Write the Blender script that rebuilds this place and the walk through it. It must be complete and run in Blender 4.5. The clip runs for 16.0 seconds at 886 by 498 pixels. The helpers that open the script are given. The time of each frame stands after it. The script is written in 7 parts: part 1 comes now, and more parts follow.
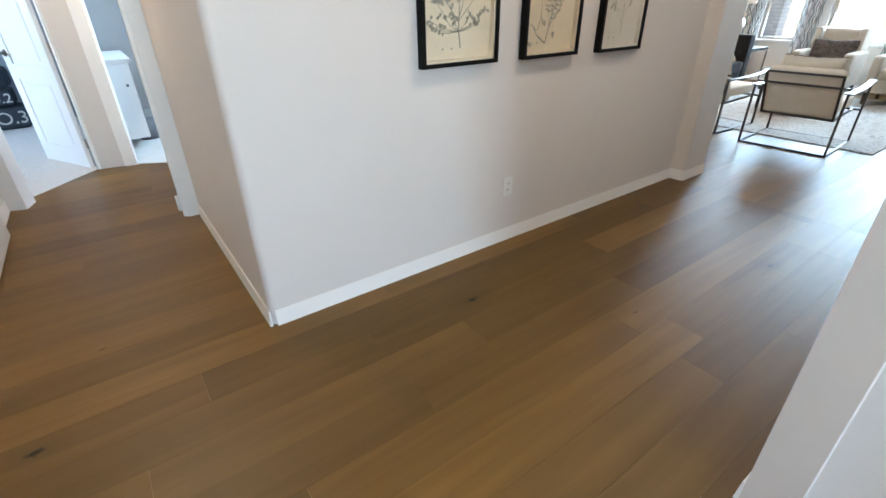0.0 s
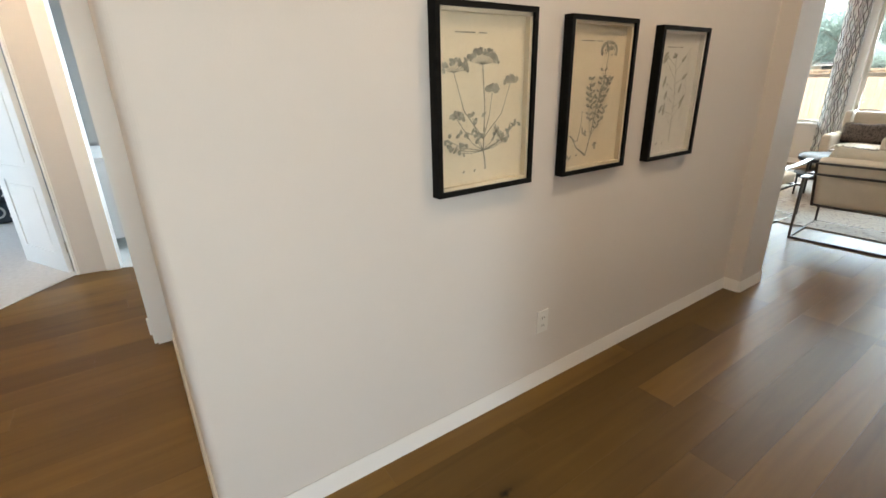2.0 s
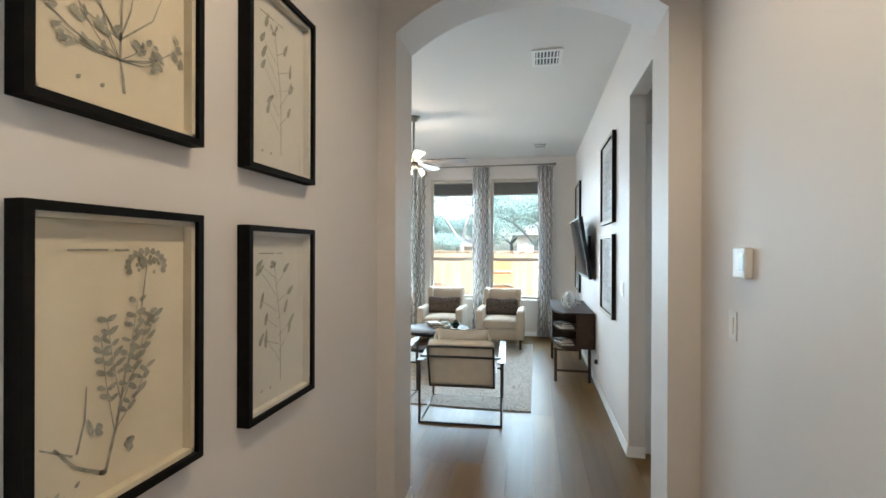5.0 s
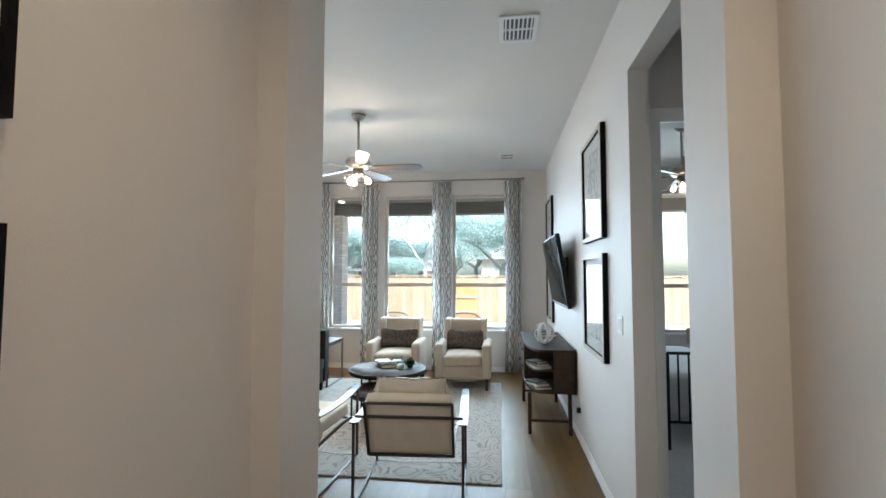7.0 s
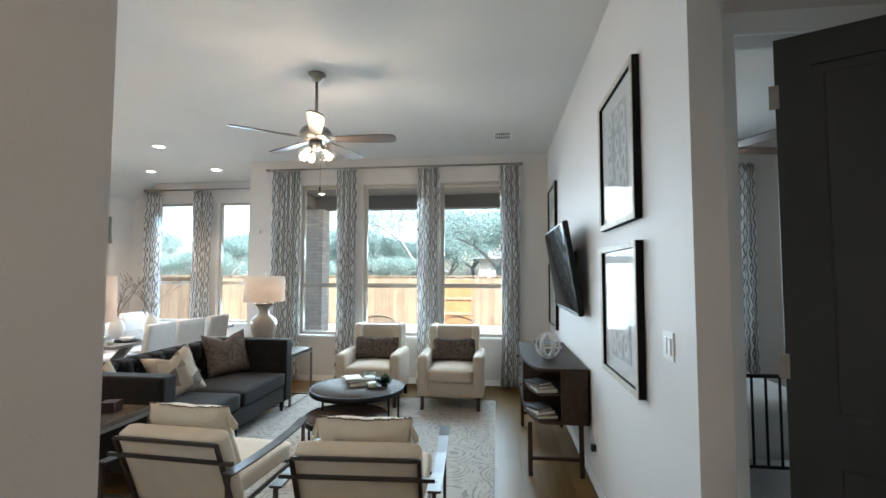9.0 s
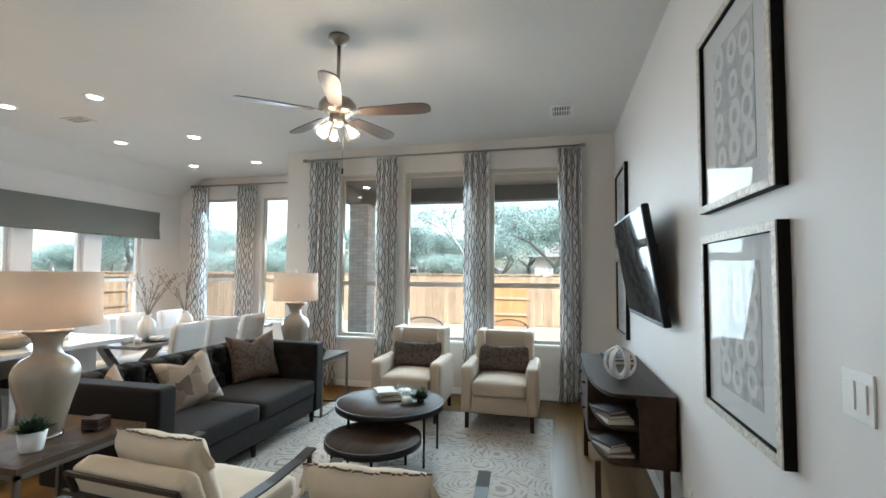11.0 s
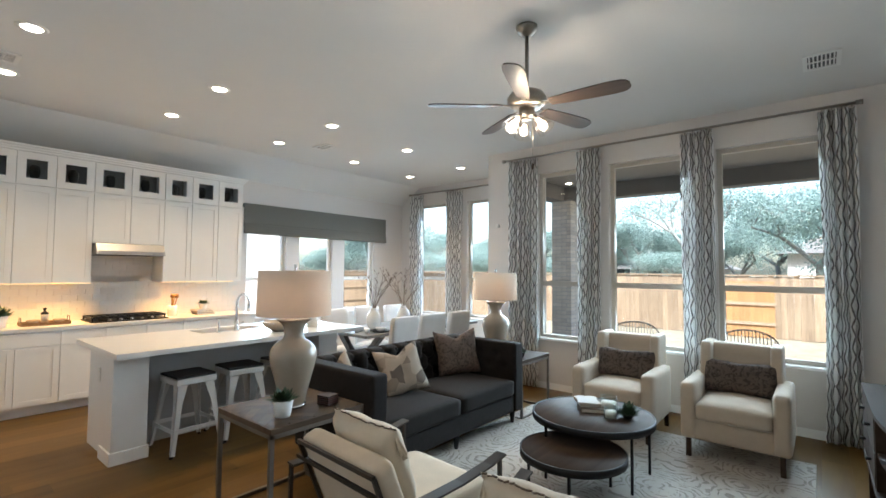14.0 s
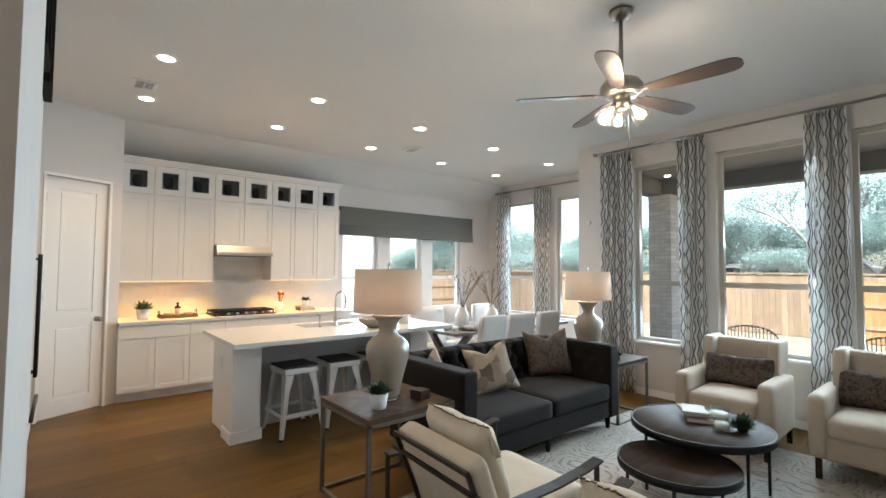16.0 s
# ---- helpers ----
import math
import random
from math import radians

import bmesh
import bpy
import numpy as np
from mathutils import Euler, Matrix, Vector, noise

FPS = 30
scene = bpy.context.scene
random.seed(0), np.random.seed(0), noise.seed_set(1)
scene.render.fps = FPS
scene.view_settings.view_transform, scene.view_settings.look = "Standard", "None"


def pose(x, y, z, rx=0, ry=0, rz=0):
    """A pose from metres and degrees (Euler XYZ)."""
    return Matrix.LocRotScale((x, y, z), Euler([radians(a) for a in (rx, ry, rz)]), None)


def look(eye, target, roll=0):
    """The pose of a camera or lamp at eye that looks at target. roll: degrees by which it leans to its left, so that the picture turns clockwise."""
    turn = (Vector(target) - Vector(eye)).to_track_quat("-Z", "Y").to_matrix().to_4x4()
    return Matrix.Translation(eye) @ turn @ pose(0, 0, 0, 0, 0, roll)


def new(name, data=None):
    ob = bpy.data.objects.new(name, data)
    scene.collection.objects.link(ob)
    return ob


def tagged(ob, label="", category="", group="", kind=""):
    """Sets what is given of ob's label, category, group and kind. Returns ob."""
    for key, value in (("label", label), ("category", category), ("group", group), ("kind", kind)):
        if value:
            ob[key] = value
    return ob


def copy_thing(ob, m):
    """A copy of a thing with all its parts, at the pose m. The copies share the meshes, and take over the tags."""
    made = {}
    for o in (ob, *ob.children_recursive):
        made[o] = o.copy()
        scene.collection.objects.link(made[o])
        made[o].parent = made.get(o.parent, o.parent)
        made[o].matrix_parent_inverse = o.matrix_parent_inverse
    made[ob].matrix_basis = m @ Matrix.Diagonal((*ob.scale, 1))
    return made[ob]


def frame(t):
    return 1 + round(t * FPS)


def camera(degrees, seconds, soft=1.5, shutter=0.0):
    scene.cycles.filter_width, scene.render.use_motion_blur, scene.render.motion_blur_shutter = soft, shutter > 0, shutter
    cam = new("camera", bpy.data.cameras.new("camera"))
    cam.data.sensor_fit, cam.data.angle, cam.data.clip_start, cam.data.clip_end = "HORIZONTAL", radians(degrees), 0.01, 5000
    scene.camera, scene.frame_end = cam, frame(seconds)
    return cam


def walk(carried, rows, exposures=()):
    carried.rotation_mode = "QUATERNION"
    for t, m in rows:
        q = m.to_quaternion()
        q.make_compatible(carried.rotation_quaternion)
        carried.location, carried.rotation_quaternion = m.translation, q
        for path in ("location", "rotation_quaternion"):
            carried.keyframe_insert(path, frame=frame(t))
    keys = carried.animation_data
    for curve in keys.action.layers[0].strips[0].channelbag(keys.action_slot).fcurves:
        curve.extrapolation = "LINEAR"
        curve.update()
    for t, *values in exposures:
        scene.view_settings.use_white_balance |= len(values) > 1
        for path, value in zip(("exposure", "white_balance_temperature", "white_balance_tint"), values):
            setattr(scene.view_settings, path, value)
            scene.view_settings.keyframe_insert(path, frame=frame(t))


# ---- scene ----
cam = camera(88.4, 16.0, soft=1.6)
EXPOSURES = [(0.0, 3.0, 5700, 8), (0.5, 3.0, 6400, 10), (0.9, 2.98, 6650, 10), (1.5, 2.98, 6800, 10), (2.5, 2.5, 6650, 10), (3.5, 2.5, 6250, 9), (5.0, 2.58, 6050, 7), (7.5, 2.3, 5950, 7), (8.5, 2.2, 6000, 7), (11.0, 1.98, 6250, 8), (12.5, 1.91, 6200, 7), (14.0, 1.88, 6150, 8), (16.0, 1.88, 6350, 9)]
PATH = [
    (0, (0.963, 0.435, 1.33), (1.987, 1.858, 0.37), -0.7),
    (0.5, (1.001, 0.621, 1.359), (1.853, 2.158, 0.405), -1.1),
    (1, (1.04, 0.746, 1.384), (1.857, 2.327, 0.471), -1.2),
    (1.5, (1.16, 0.859, 1.415), (2.027, 2.463, 0.593), -1.3),
    (2, (1.298, 0.957, 1.445), (2.357, 2.504, 0.75), -1.3),
    (2.5, (1.381, 1.021, 1.478), (2.733, 2.375, 0.897), -1.0),
    (3, (1.465, 1.123, 1.523), (3.079, 2.217, 1.077), -0.7),
    (3.5, (1.565, 1.25, 1.554), (3.386, 2.028, 1.272), -0.1),
    (4, (1.72, 1.321, 1.554), (3.634, 1.877, 1.398), -0.1),
    (4.5, (1.95, 1.358, 1.576), (3.896, 1.814, 1.509), 0.1),
    (5, (2.185, 1.4, 1.587), (4.145, 1.799, 1.585), 0.2),
    (7.5, (3.412, 1.445, 1.566), (5.395, 1.683, 1.675), -0.0),
    (8, (3.649, 1.441, 1.554), (5.632, 1.678, 1.662), 0.0),
    (8.5, (3.908, 1.401, 1.555), (5.891, 1.636, 1.665), 0.0),
    (11, (4.836, 1.407, 1.549), (6.775, 1.885, 1.651), 0.4),
    (11.5, (4.948, 1.388, 1.558), (6.845, 2.014, 1.655), 0.3),
    (12, (5.003, 1.368, 1.555), (6.839, 2.156, 1.651), 0.4),
    (12.5, (5.023, 1.36, 1.557), (6.793, 2.286, 1.651), 0.4),
    (13, (5.029, 1.361, 1.56), (6.731, 2.407, 1.654), 0.4),
    (13.5, (5.029, 1.373, 1.558), (6.648, 2.543, 1.65), 0.5),
    (14, (5.03, 1.384, 1.551), (6.569, 2.657, 1.644), 0.5),
    (14.5, (5.033, 1.394, 1.55), (6.49, 2.762, 1.641), 0.5),
    (15, (5.031, 1.406, 1.543), (6.414, 2.849, 1.635), 0.5),
    (15.5, (5.024, 1.407, 1.54), (6.344, 2.908, 1.632), 0.4),
    (16, (5.016, 1.403, 1.542), (6.291, 2.941, 1.63), 0.4),
]
walk(cam, [(t, look(eye, target, roll)) for t, eye, target, roll in PATH], EXPOSURES)

# ---- world, sun and lamps ----
SUN_EL, SUN_AZ = 48.0, 232.0
world = bpy.data.worlds.new("sky")
scene.world = world
world.use_nodes = True
wn = world.node_tree.nodes
sky = wn.new("ShaderNodeTexSky")
sky.sky_type, sky.sun_disc = "NISHITA", False
sky.sun_elevation, sky.sun_rotation = radians(SUN_EL), radians(SUN_AZ)
sky.air_density, sky.dust_density = 1.2, 3.0
world.node_tree.links.new(sky.outputs[0], wn["Background"].inputs[0])
wn["Background"].inputs[1].default_value = 0.15


LEVEL = 0.16


def lamp(name, kind, place, power, colour=(1, 1, 1), size=0.1, target=None, size_y=None, spot=120):
    data = bpy.data.lights.new(name, kind)
    data.energy, data.color = power * (1.0 if kind == "SUN" else LEVEL), colour
    if kind == "AREA":
        data.size = size
        data.spread = radians(110)
        if size_y:
            data.shape, data.size_y = "RECTANGLE", size_y
    elif kind == "SUN":
        data.angle = radians(size)
    else:
        data.shadow_soft_size = size
        if kind == "SPOT":
            data.spot_size, data.spot_blend = radians(spot), 0.6
    ob = new(name, data)
    ob.matrix_world = look(place, target) if target else Matrix.Translation(place)
    return ob


sun_dir = Vector((math.sin(radians(SUN_AZ)) * math.cos(radians(SUN_EL)), math.cos(radians(SUN_AZ)) * math.cos(radians(SUN_EL)), math.sin(radians(SUN_EL))))
lamp("sun", "SUN", sun_dir * 40, 5.0, (1, 0.97, 0.94), 10, target=(0, 0, 0))
DAY = (0.71, 0.89, 1.0)
WARM = (1.0, 0.67, 0.36)
# daylight, just outside the window openings
for y, w, p in ((1.745, 0.84, 42), (2.885, 0.86, 54), (4.01, 0.55, 36)):
    for z in (1.24, 2.27):
        lamp("window_light", "AREA", (10.668, y, z), p * 0.60, DAY, w, (9.668, y, z - 0.42), 1.0)
for y, w in ((6.155, 0.70), (7.41, 0.71)):
    for z in (1.24, 2.27):
        lamp("window_light", "AREA", (12.038, y, z), 34, (0.60, 0.82, 1.0), w, (11.038, y, z - 0.42), 1.0)
for x, w in ((8.905, 0.58), (9.85, 0.59), (10.835, 0.62)):
    lamp("window_light", "AREA", (x, 8.338, 1.45), 34, (0.60, 0.82, 1.0), w, (x, 7.338, 1.13), 1.1)
# daylight from an unseen foyer window, added to light the hall
lamp("window_light", "AREA", (1.2, -2.7, 1.35), 30, DAY, 1.2, (1.2, 6, 1.2), 2.1)
lamp("window_light", "AREA", (-2.8, 6.9, 1.5), 52, (0.62, 0.82, 1.0), 1.4, (6, 6.9, 0.9), 1.6)
lamp("window_light", "AREA", (3.25, 6.5, 1.65), 85, (0.68, 0.86, 1.0), 1.0, (0, 6.2, 1.2), 1.1)
lamp("window_light", "AREA", (10.97, -0.85, 1.7), 40, DAY, 2.1, (0, -0.85, 1.4), 2.2)
# recessed lamps over the kitchen, and unseen ones added over hall and corridor
CANS = [(5.60 + 1.355 * i, y + 0.07 * i, 3.26) for i in range(5) for y in (5.69, 6.86)]
# out of view, added for brightness; the middle one fits the picture shadows
UNSEEN_CANS = [(1.0, 0.9, 3.26), (3.2, 1.13, 3.26), (0.75, 4.3, 3.26)]
UNSEEN_POWER = [28, 76, 120]
for x, y, z in CANS:
    lamp("can_light", "SPOT", (x, y, z - 0.03), 92, WARM, 0.05, (x, y, 0), spot=110)
for (x, y, z), power in zip(UNSEEN_CANS, UNSEEN_POWER):
    lamp("can_light", "SPOT", (x, y, z - 0.03), power, (1.0, 0.76, 0.51), 0.06, (x, y, 0), spot=155)
for x, w in ((5.86, 0.72), (6.35, 0.38), (7.3, 0.28), (7.9, 0.72)):
    lamp("under_cabinet_light", "AREA", (x, 8.02, 1.355), 6.6, (1.0, 0.50, 0.13), w, (x, 8.02, 0), 0.05)

# ---- materials ----
def material(name, colour, rough=0.5, metal=0.0, vary=0.06, scale=8.0, bump=0.0, bump_scale=None, fine=0.0, stretch=(1, 1, 1), random_amount=0.0, sheen=0.0, coat=0.0):
    """A principled material, with variation of tone at two scales and fine relief."""
    m = bpy.data.materials.new(name)
    m.use_nodes = True
    n, l = m.node_tree.nodes, m.node_tree.links
    p = n["Principled BSDF"]
    p.inputs["Roughness"].default_value = rough
    p.inputs["Metallic"].default_value = metal
    p.inputs["Sheen Weight"].default_value = sheen
    p.inputs["Coat Weight"].default_value = coat
    co = n.new("ShaderNodeTexCoord")
    mp = n.new("ShaderNodeMapping")
    mp.inputs["Scale"].default_value = stretch
    l.new(co.outputs["Object"], mp.inputs[0])
    big = n.new("ShaderNodeTexNoise")
    big.inputs["Scale"].default_value, big.inputs["Detail"].default_value = scale, 3
    l.new(mp.outputs[0], big.inputs["Vector"])
    small = n.new("ShaderNodeTexNoise")
    small.inputs["Scale"].default_value, small.inputs["Detail"].default_value = scale * 9, 4
    l.new(mp.outputs[0], small.inputs["Vector"])
    add = n.new("ShaderNodeMath")
    add.operation = "MULTIPLY_ADD"
    add.inputs[1].default_value = 0.4
    l.new(small.outputs[0], add.inputs[0])
    l.new(big.outputs[0], add.inputs[2])
    ramp = n.new("ShaderNodeMapRange")
    ramp.inputs["From Min"].default_value, ramp.inputs["From Max"].default_value = 0.45, 0.95
    ramp.inputs["To Min"].default_value, ramp.inputs["To Max"].default_value = 1 - vary, 1 + vary
    l.new(add.outputs[0], ramp.inputs["Value"])
    value = ramp.outputs[0]
    if random_amount:
        oi = n.new("ShaderNodeObjectInfo")
        rr = n.new("ShaderNodeMapRange")
        rr.inputs["To Min"].default_value, rr.inputs["To Max"].default_value = 1 - random_amount, 1 + random_amount
        l.new(oi.outputs["Random"], rr.inputs["Value"])
        mul = n.new("ShaderNodeMath")
        mul.operation = "MULTIPLY"
        l.new(value, mul.inputs[0]), l.new(rr.outputs[0], mul.inputs[1])
        value = mul.outputs[0]
    mix = n.new("ShaderNodeVectorMath")
    mix.operation = "SCALE"
    mix.inputs[0].default_value = colour
    l.new(value, mix.inputs["Scale"])
    l.new(mix.outputs[0], p.inputs["Base Color"])
    if bump:
        b = n.new("ShaderNodeBump")
        b.inputs["Strength"].default_value, b.inputs["Distance"].default_value = bump, 0.01
        tex = small
        if bump_scale:
            tex = n.new("ShaderNodeTexNoise")
            tex.inputs["Scale"].default_value, tex.inputs["Detail"].default_value = bump_scale, 3
            l.new(mp.outputs[0], tex.inputs["Vector"])
        l.new(tex.outputs[0], b.inputs["Height"])
        l.new(b.outputs[0], p.inputs["Normal"])
    return m


def glow(name, colour, strength):
    m = bpy.data.materials.new(name)
    m.use_nodes = True
    p = m.node_tree.nodes["Principled BSDF"]
    p.inputs["Base Color"].default_value = (*colour, 1)
    p.inputs["Emission Color"].default_value = (*colour, 1)
    p.inputs["Emission Strength"].default_value = strength
    return m


def glass(name, colour=(1, 1, 1), rough=0.0, alpha_mix=None, edge=0.55):
    m = bpy.data.materials.new(name)
    m.use_nodes = True
    n, l = m.node_tree.nodes, m.node_tree.links
    p = n["Principled BSDF"]
    if alpha_mix is None:
        p.inputs["Base Color"].default_value = (*colour, 1)
        p.inputs["Transmission Weight"].default_value, p.inputs["Roughness"].default_value = 1.0, rough
        p.inputs["IOR"].default_value = 1.45
        return m
    # thin pane: clear, with a little mirror
    clear = n.new("ShaderNodeBsdfTransparent")
    clear.inputs[0].default_value = (*colour, 1)
    shine = n.new("ShaderNodeBsdfGlossy")
    shine.inputs["Roughness"].default_value = rough
    face = n.new("ShaderNodeLayerWeight")
    face.inputs[0].default_value = 0.5
    curve = n.new("ShaderNodeMath")
    curve.operation = "POWER"
    curve.inputs[1].default_value = 4.0
    l.new(face.outputs["Facing"], curve.inputs[0])
    fres = n.new("ShaderNodeMath")
    fres.operation = "MULTIPLY_ADD"
    fres.inputs[1].default_value, fres.inputs[2].default_value = edge, alpha_mix
    l.new(curve.outputs[0], fres.inputs[0])
    mix = n.new("ShaderNodeMixShader")
    l.new(fres.outputs[0], mix.inputs[0]), l.new(clear.outputs[0], mix.inputs[1]), l.new(shine.outputs[0], mix.inputs[2])
    l.new(mix.outputs[0], n["Material Output"].inputs[0])
    return m


def wood(name, dark, light, rough=0.4, grain=14.0, random_amount=0.0, axis=0, knots=False, bump=0.08, coat=0.0):
    """Wood with long grain along one axis."""
    m = bpy.data.materials.new(name)
    m.use_nodes = True
    n, l = m.node_tree.nodes, m.node_tree.links
    p = n["Principled BSDF"]
    p.inputs["Roughness"].default_value = rough
    p.inputs["Coat Weight"].default_value = coat
    co = n.new("ShaderNodeTexCoord")
    mp = n.new("ShaderNodeMapping")
    st = [1.0, 1.0, 1.0]
    st[axis] = 0.07
    mp.inputs["Scale"].default_value = st
    oi = n.new("ShaderNodeObjectInfo")
    off = n.new("ShaderNodeVectorMath")
    off.operation = "MULTIPLY_ADD"
    off.inputs[1].default_value = (37, 19, 11)
    l.new(oi.outputs["Random"], off.inputs[0])
    l.new(co.outputs["Object"], off.inputs[2])
    l.new(off.outputs[0], mp.inputs[0])
    g = n.new("ShaderNodeTexNoise")
    g.inputs["Scale"].default_value, g.inputs["Detail"].default_value, g.inputs["Distortion"].default_value = grain, 6, 0.7
    l.new(mp.outputs[0], g.inputs["Vector"])
    g2 = n.new("ShaderNodeTexNoise")
    g2.inputs["Scale"].default_value, g2.inputs["Detail"].default_value = 1.3, 2
    l.new(off.outputs[0], g2.inputs["Vector"])
    f = n.new("ShaderNodeMath")
    f.operation = "MULTIPLY_ADD"
    f.inputs[1].default_value = 0.6
    l.new(g2.outputs[0], f.inputs[0]), l.new(g.outputs[0], f.inputs[2])
    mr = n.new("ShaderNodeMapRange")
    mr.inputs["From Min"].default_value, mr.inputs["From Max"].default_value = 0.5, 1.1
    l.new(f.outputs[0], mr.inputs["Value"])
    mix = n.new("ShaderNodeMix")
    mix.data_type = "RGBA"
    mix.inputs["A"].default_value, mix.inputs["B"].default_value = (*dark, 1), (*light, 1)
    l.new(mr.outputs[0], mix.inputs["Factor"])
    out = mix.outputs["Result"]
    if random_amount:
        rr = n.new("ShaderNodeMapRange")
        rr.inputs["To Min"].default_value, rr.inputs["To Max"].default_value = 1 - random_amount, 1 + random_amount
        l.new(oi.outputs["Random"], rr.inputs["Value"])
        sc = n.new("ShaderNodeVectorMath")
        sc.operation = "SCALE"
        l.new(out, sc.inputs[0]), l.new(rr.outputs[0], sc.inputs["Scale"])
        out = sc.outputs[0]
    if knots:
        # small dark knots, drawn out and ragged, each in a wider brown halo
        rag = n.new("ShaderNodeTexNoise")
        rag.inputs["Scale"].default_value, rag.inputs["Detail"].default_value = 38, 3
        l.new(off.outputs[0], rag.inputs["Vector"])
        push = n.new("ShaderNodeVectorMath")
        push.operation = "MULTIPLY_ADD"
        push.inputs[1].default_value = (0.06, 0.03, 0)
        l.new(rag.outputs["Color"], push.inputs[0]), l.new(off.outputs[0], push.inputs[2])
        for size, stretch, lo, hi, dark_ in ((1.9, (0.62, 1.5, 0), 0.012, 0.050, 0.10), (1.9, (0.62, 1.5, 0), 0.02, 0.20, 0.72), (4.3, (0.40, 1.5, 0), 0.010, 0.040, 0.30)):
            v = n.new("ShaderNodeTexVoronoi")
            v.inputs["Scale"].default_value = size
            mk = n.new("ShaderNodeMapping")
            mk.inputs["Scale"].default_value = stretch
            l.new(push.outputs[0], mk.inputs[0]), l.new(mk.outputs[0], v.inputs["Vector"])
            kr = n.new("ShaderNodeMapRange")
            kr.inputs["From Min"].default_value, kr.inputs["From Max"].default_value = lo, hi
            kr.inputs["To Min"].default_value, kr.inputs["To Max"].default_value = dark_, 1.0
            l.new(v.outputs["Distance"], kr.inputs["Value"])
            sc = n.new("ShaderNodeVectorMath")
            sc.operation = "SCALE"
            l.new(out, sc.inputs[0]), l.new(kr.outputs[0], sc.inputs["Scale"])
            out = sc.outputs[0]
    l.new(out, p.inputs["Base Color"])
    b = n.new("ShaderNodeBump")
    b.inputs["Strength"].default_value, b.inputs["Distance"].default_value = bump, 0.004
    l.new(g.outputs[0], b.inputs["Height"]), l.new(b.outputs[0], p.inputs["Normal"])
    return m


WALL = material("wall_paint", (0.672, 0.634, 0.602), 0.6, vary=0.015, scale=1.5, bump=0.06, bump_scale=160)
CEIL = material("ceiling_paint", (0.68, 0.67, 0.65), 0.9, vary=0.015, scale=1.2, bump=0.08, bump_scale=120)
TRIM = material("trim_paint", (0.86, 0.85, 0.83), 0.35, vary=0.01, scale=3)
DOORW = material("door_paint", (0.80, 0.79, 0.77), 0.4, vary=0.01, scale=3)
CAB = material("cabinet_paint", (0.78, 0.77, 0.75), 0.35, vary=0.012, scale=4)
ISLE = material("island_paint", (0.45, 0.44, 0.43), 0.45, vary=0.02, scale=4)
FLOOR = wood("oak_plank", (0.104, 0.055, 0.0135), (0.158, 0.088, 0.0225), 0.41, 15, 0.24, 0, knots=True, bump=0.025)
FLOOR.node_tree.nodes["Principled BSDF"].inputs["Specular IOR Level"].default_value = 0.21
CARPET = material("carpet", (0.62, 0.61, 0.60), 0.95, vary=0.08, scale=30, bump=0.5, bump_scale=260)
GREYW = material("bedroom_paint", (0.25, 0.28, 0.32), 0.6, vary=0.02, scale=2)
BLACKW = wood("black_frame_wood", (0.004, 0.004, 0.004), (0.011, 0.010, 0.009), 0.6, 30, 0, 0)
BLACKW.node_tree.nodes["Principled BSDF"].inputs["Specular IOR Level"].default_value = 0.08
SILVERF = material("silver_leaf", (0.52, 0.47, 0.40), 0.55, 0.25, vary=0.35, scale=60, bump=0.4, bump_scale=120)
PAPER = material("aged_paper", (0.66, 0.58, 0.43), 0.8, vary=0.06, scale=5)
PALEPAPER = material("pale_paper", (0.60, 0.57, 0.50), 0.8, vary=0.05, scale=5)
MAT = material("white_mat", (0.52, 0.51, 0.49), 0.8, vary=0.02, scale=6)
INK = material("grey_ink", (0.30, 0.285, 0.225), 0.8, vary=0.4, scale=60)
ARTG = material("grey_print", (0.36, 0.36, 0.35), 0.8, vary=0.25, scale=30)
PANE = glass("picture_glass", (1, 1, 1), 0.01, 0.018, 0.13)
JAR = glass("thin_clear_glass", (0.93, 0.96, 0.96), 0.02, 0.05)
WPANE = glass("window_glass", (0.97, 0.99, 1.0), 0.0, 0.015)
CLEAR = glass("clear_glass")
VINYL = material("window_frame_tan", (0.50, 0.46, 0.40), 0.45, vary=0.03)
CHARC = material("charcoal_velvet", (0.0092, 0.0071, 0.0068), 0.9, vary=0.25, scale=22, bump=0.15, bump_scale=300, sheen=0.035)
CHARC.node_tree.nodes["Principled BSDF"].inputs["Specular IOR Level"].default_value = 0.3
CREAM = material("cream_linen", (0.49, 0.41, 0.32), 0.85, vary=0.05, scale=14, bump=0.25, bump_scale=420, sheen=0.2)
CREAM2 = material("ivory_canvas", (0.64, 0.54, 0.415), 0.85, vary=0.05, scale=10, bump=0.3, bump_scale=380)
BRONZE = material("bronze_metal", (0.055, 0.045, 0.038), 0.45, 0.6, vary=0.15, scale=25)
NICKEL = material("brushed_nickel", (0.34, 0.31, 0.27), 0.32, 1.0, vary=0.08, scale=30)
STEEL = material("stainless_steel", (0.46, 0.46, 0.46), 0.38, 1.0, vary=0.05, scale=40, stretch=(1, 1, 12))
CHROME = material("chrome", (0.72, 0.72, 0.72), 0.12, 1.0, vary=0.02)
IRON = material("black_iron", (0.012, 0.012, 0.013), 0.5, 0.5, vary=0.1)
DKWOOD = wood("espresso_wood", (0.024, 0.0135, 0.009), (0.062, 0.038, 0.025), 0.56, 18, 0, 0, bump=0.05)
DKWOOD.node_tree.nodes["Principled BSDF"].inputs["Specular IOR Level"].default_value = 0.16
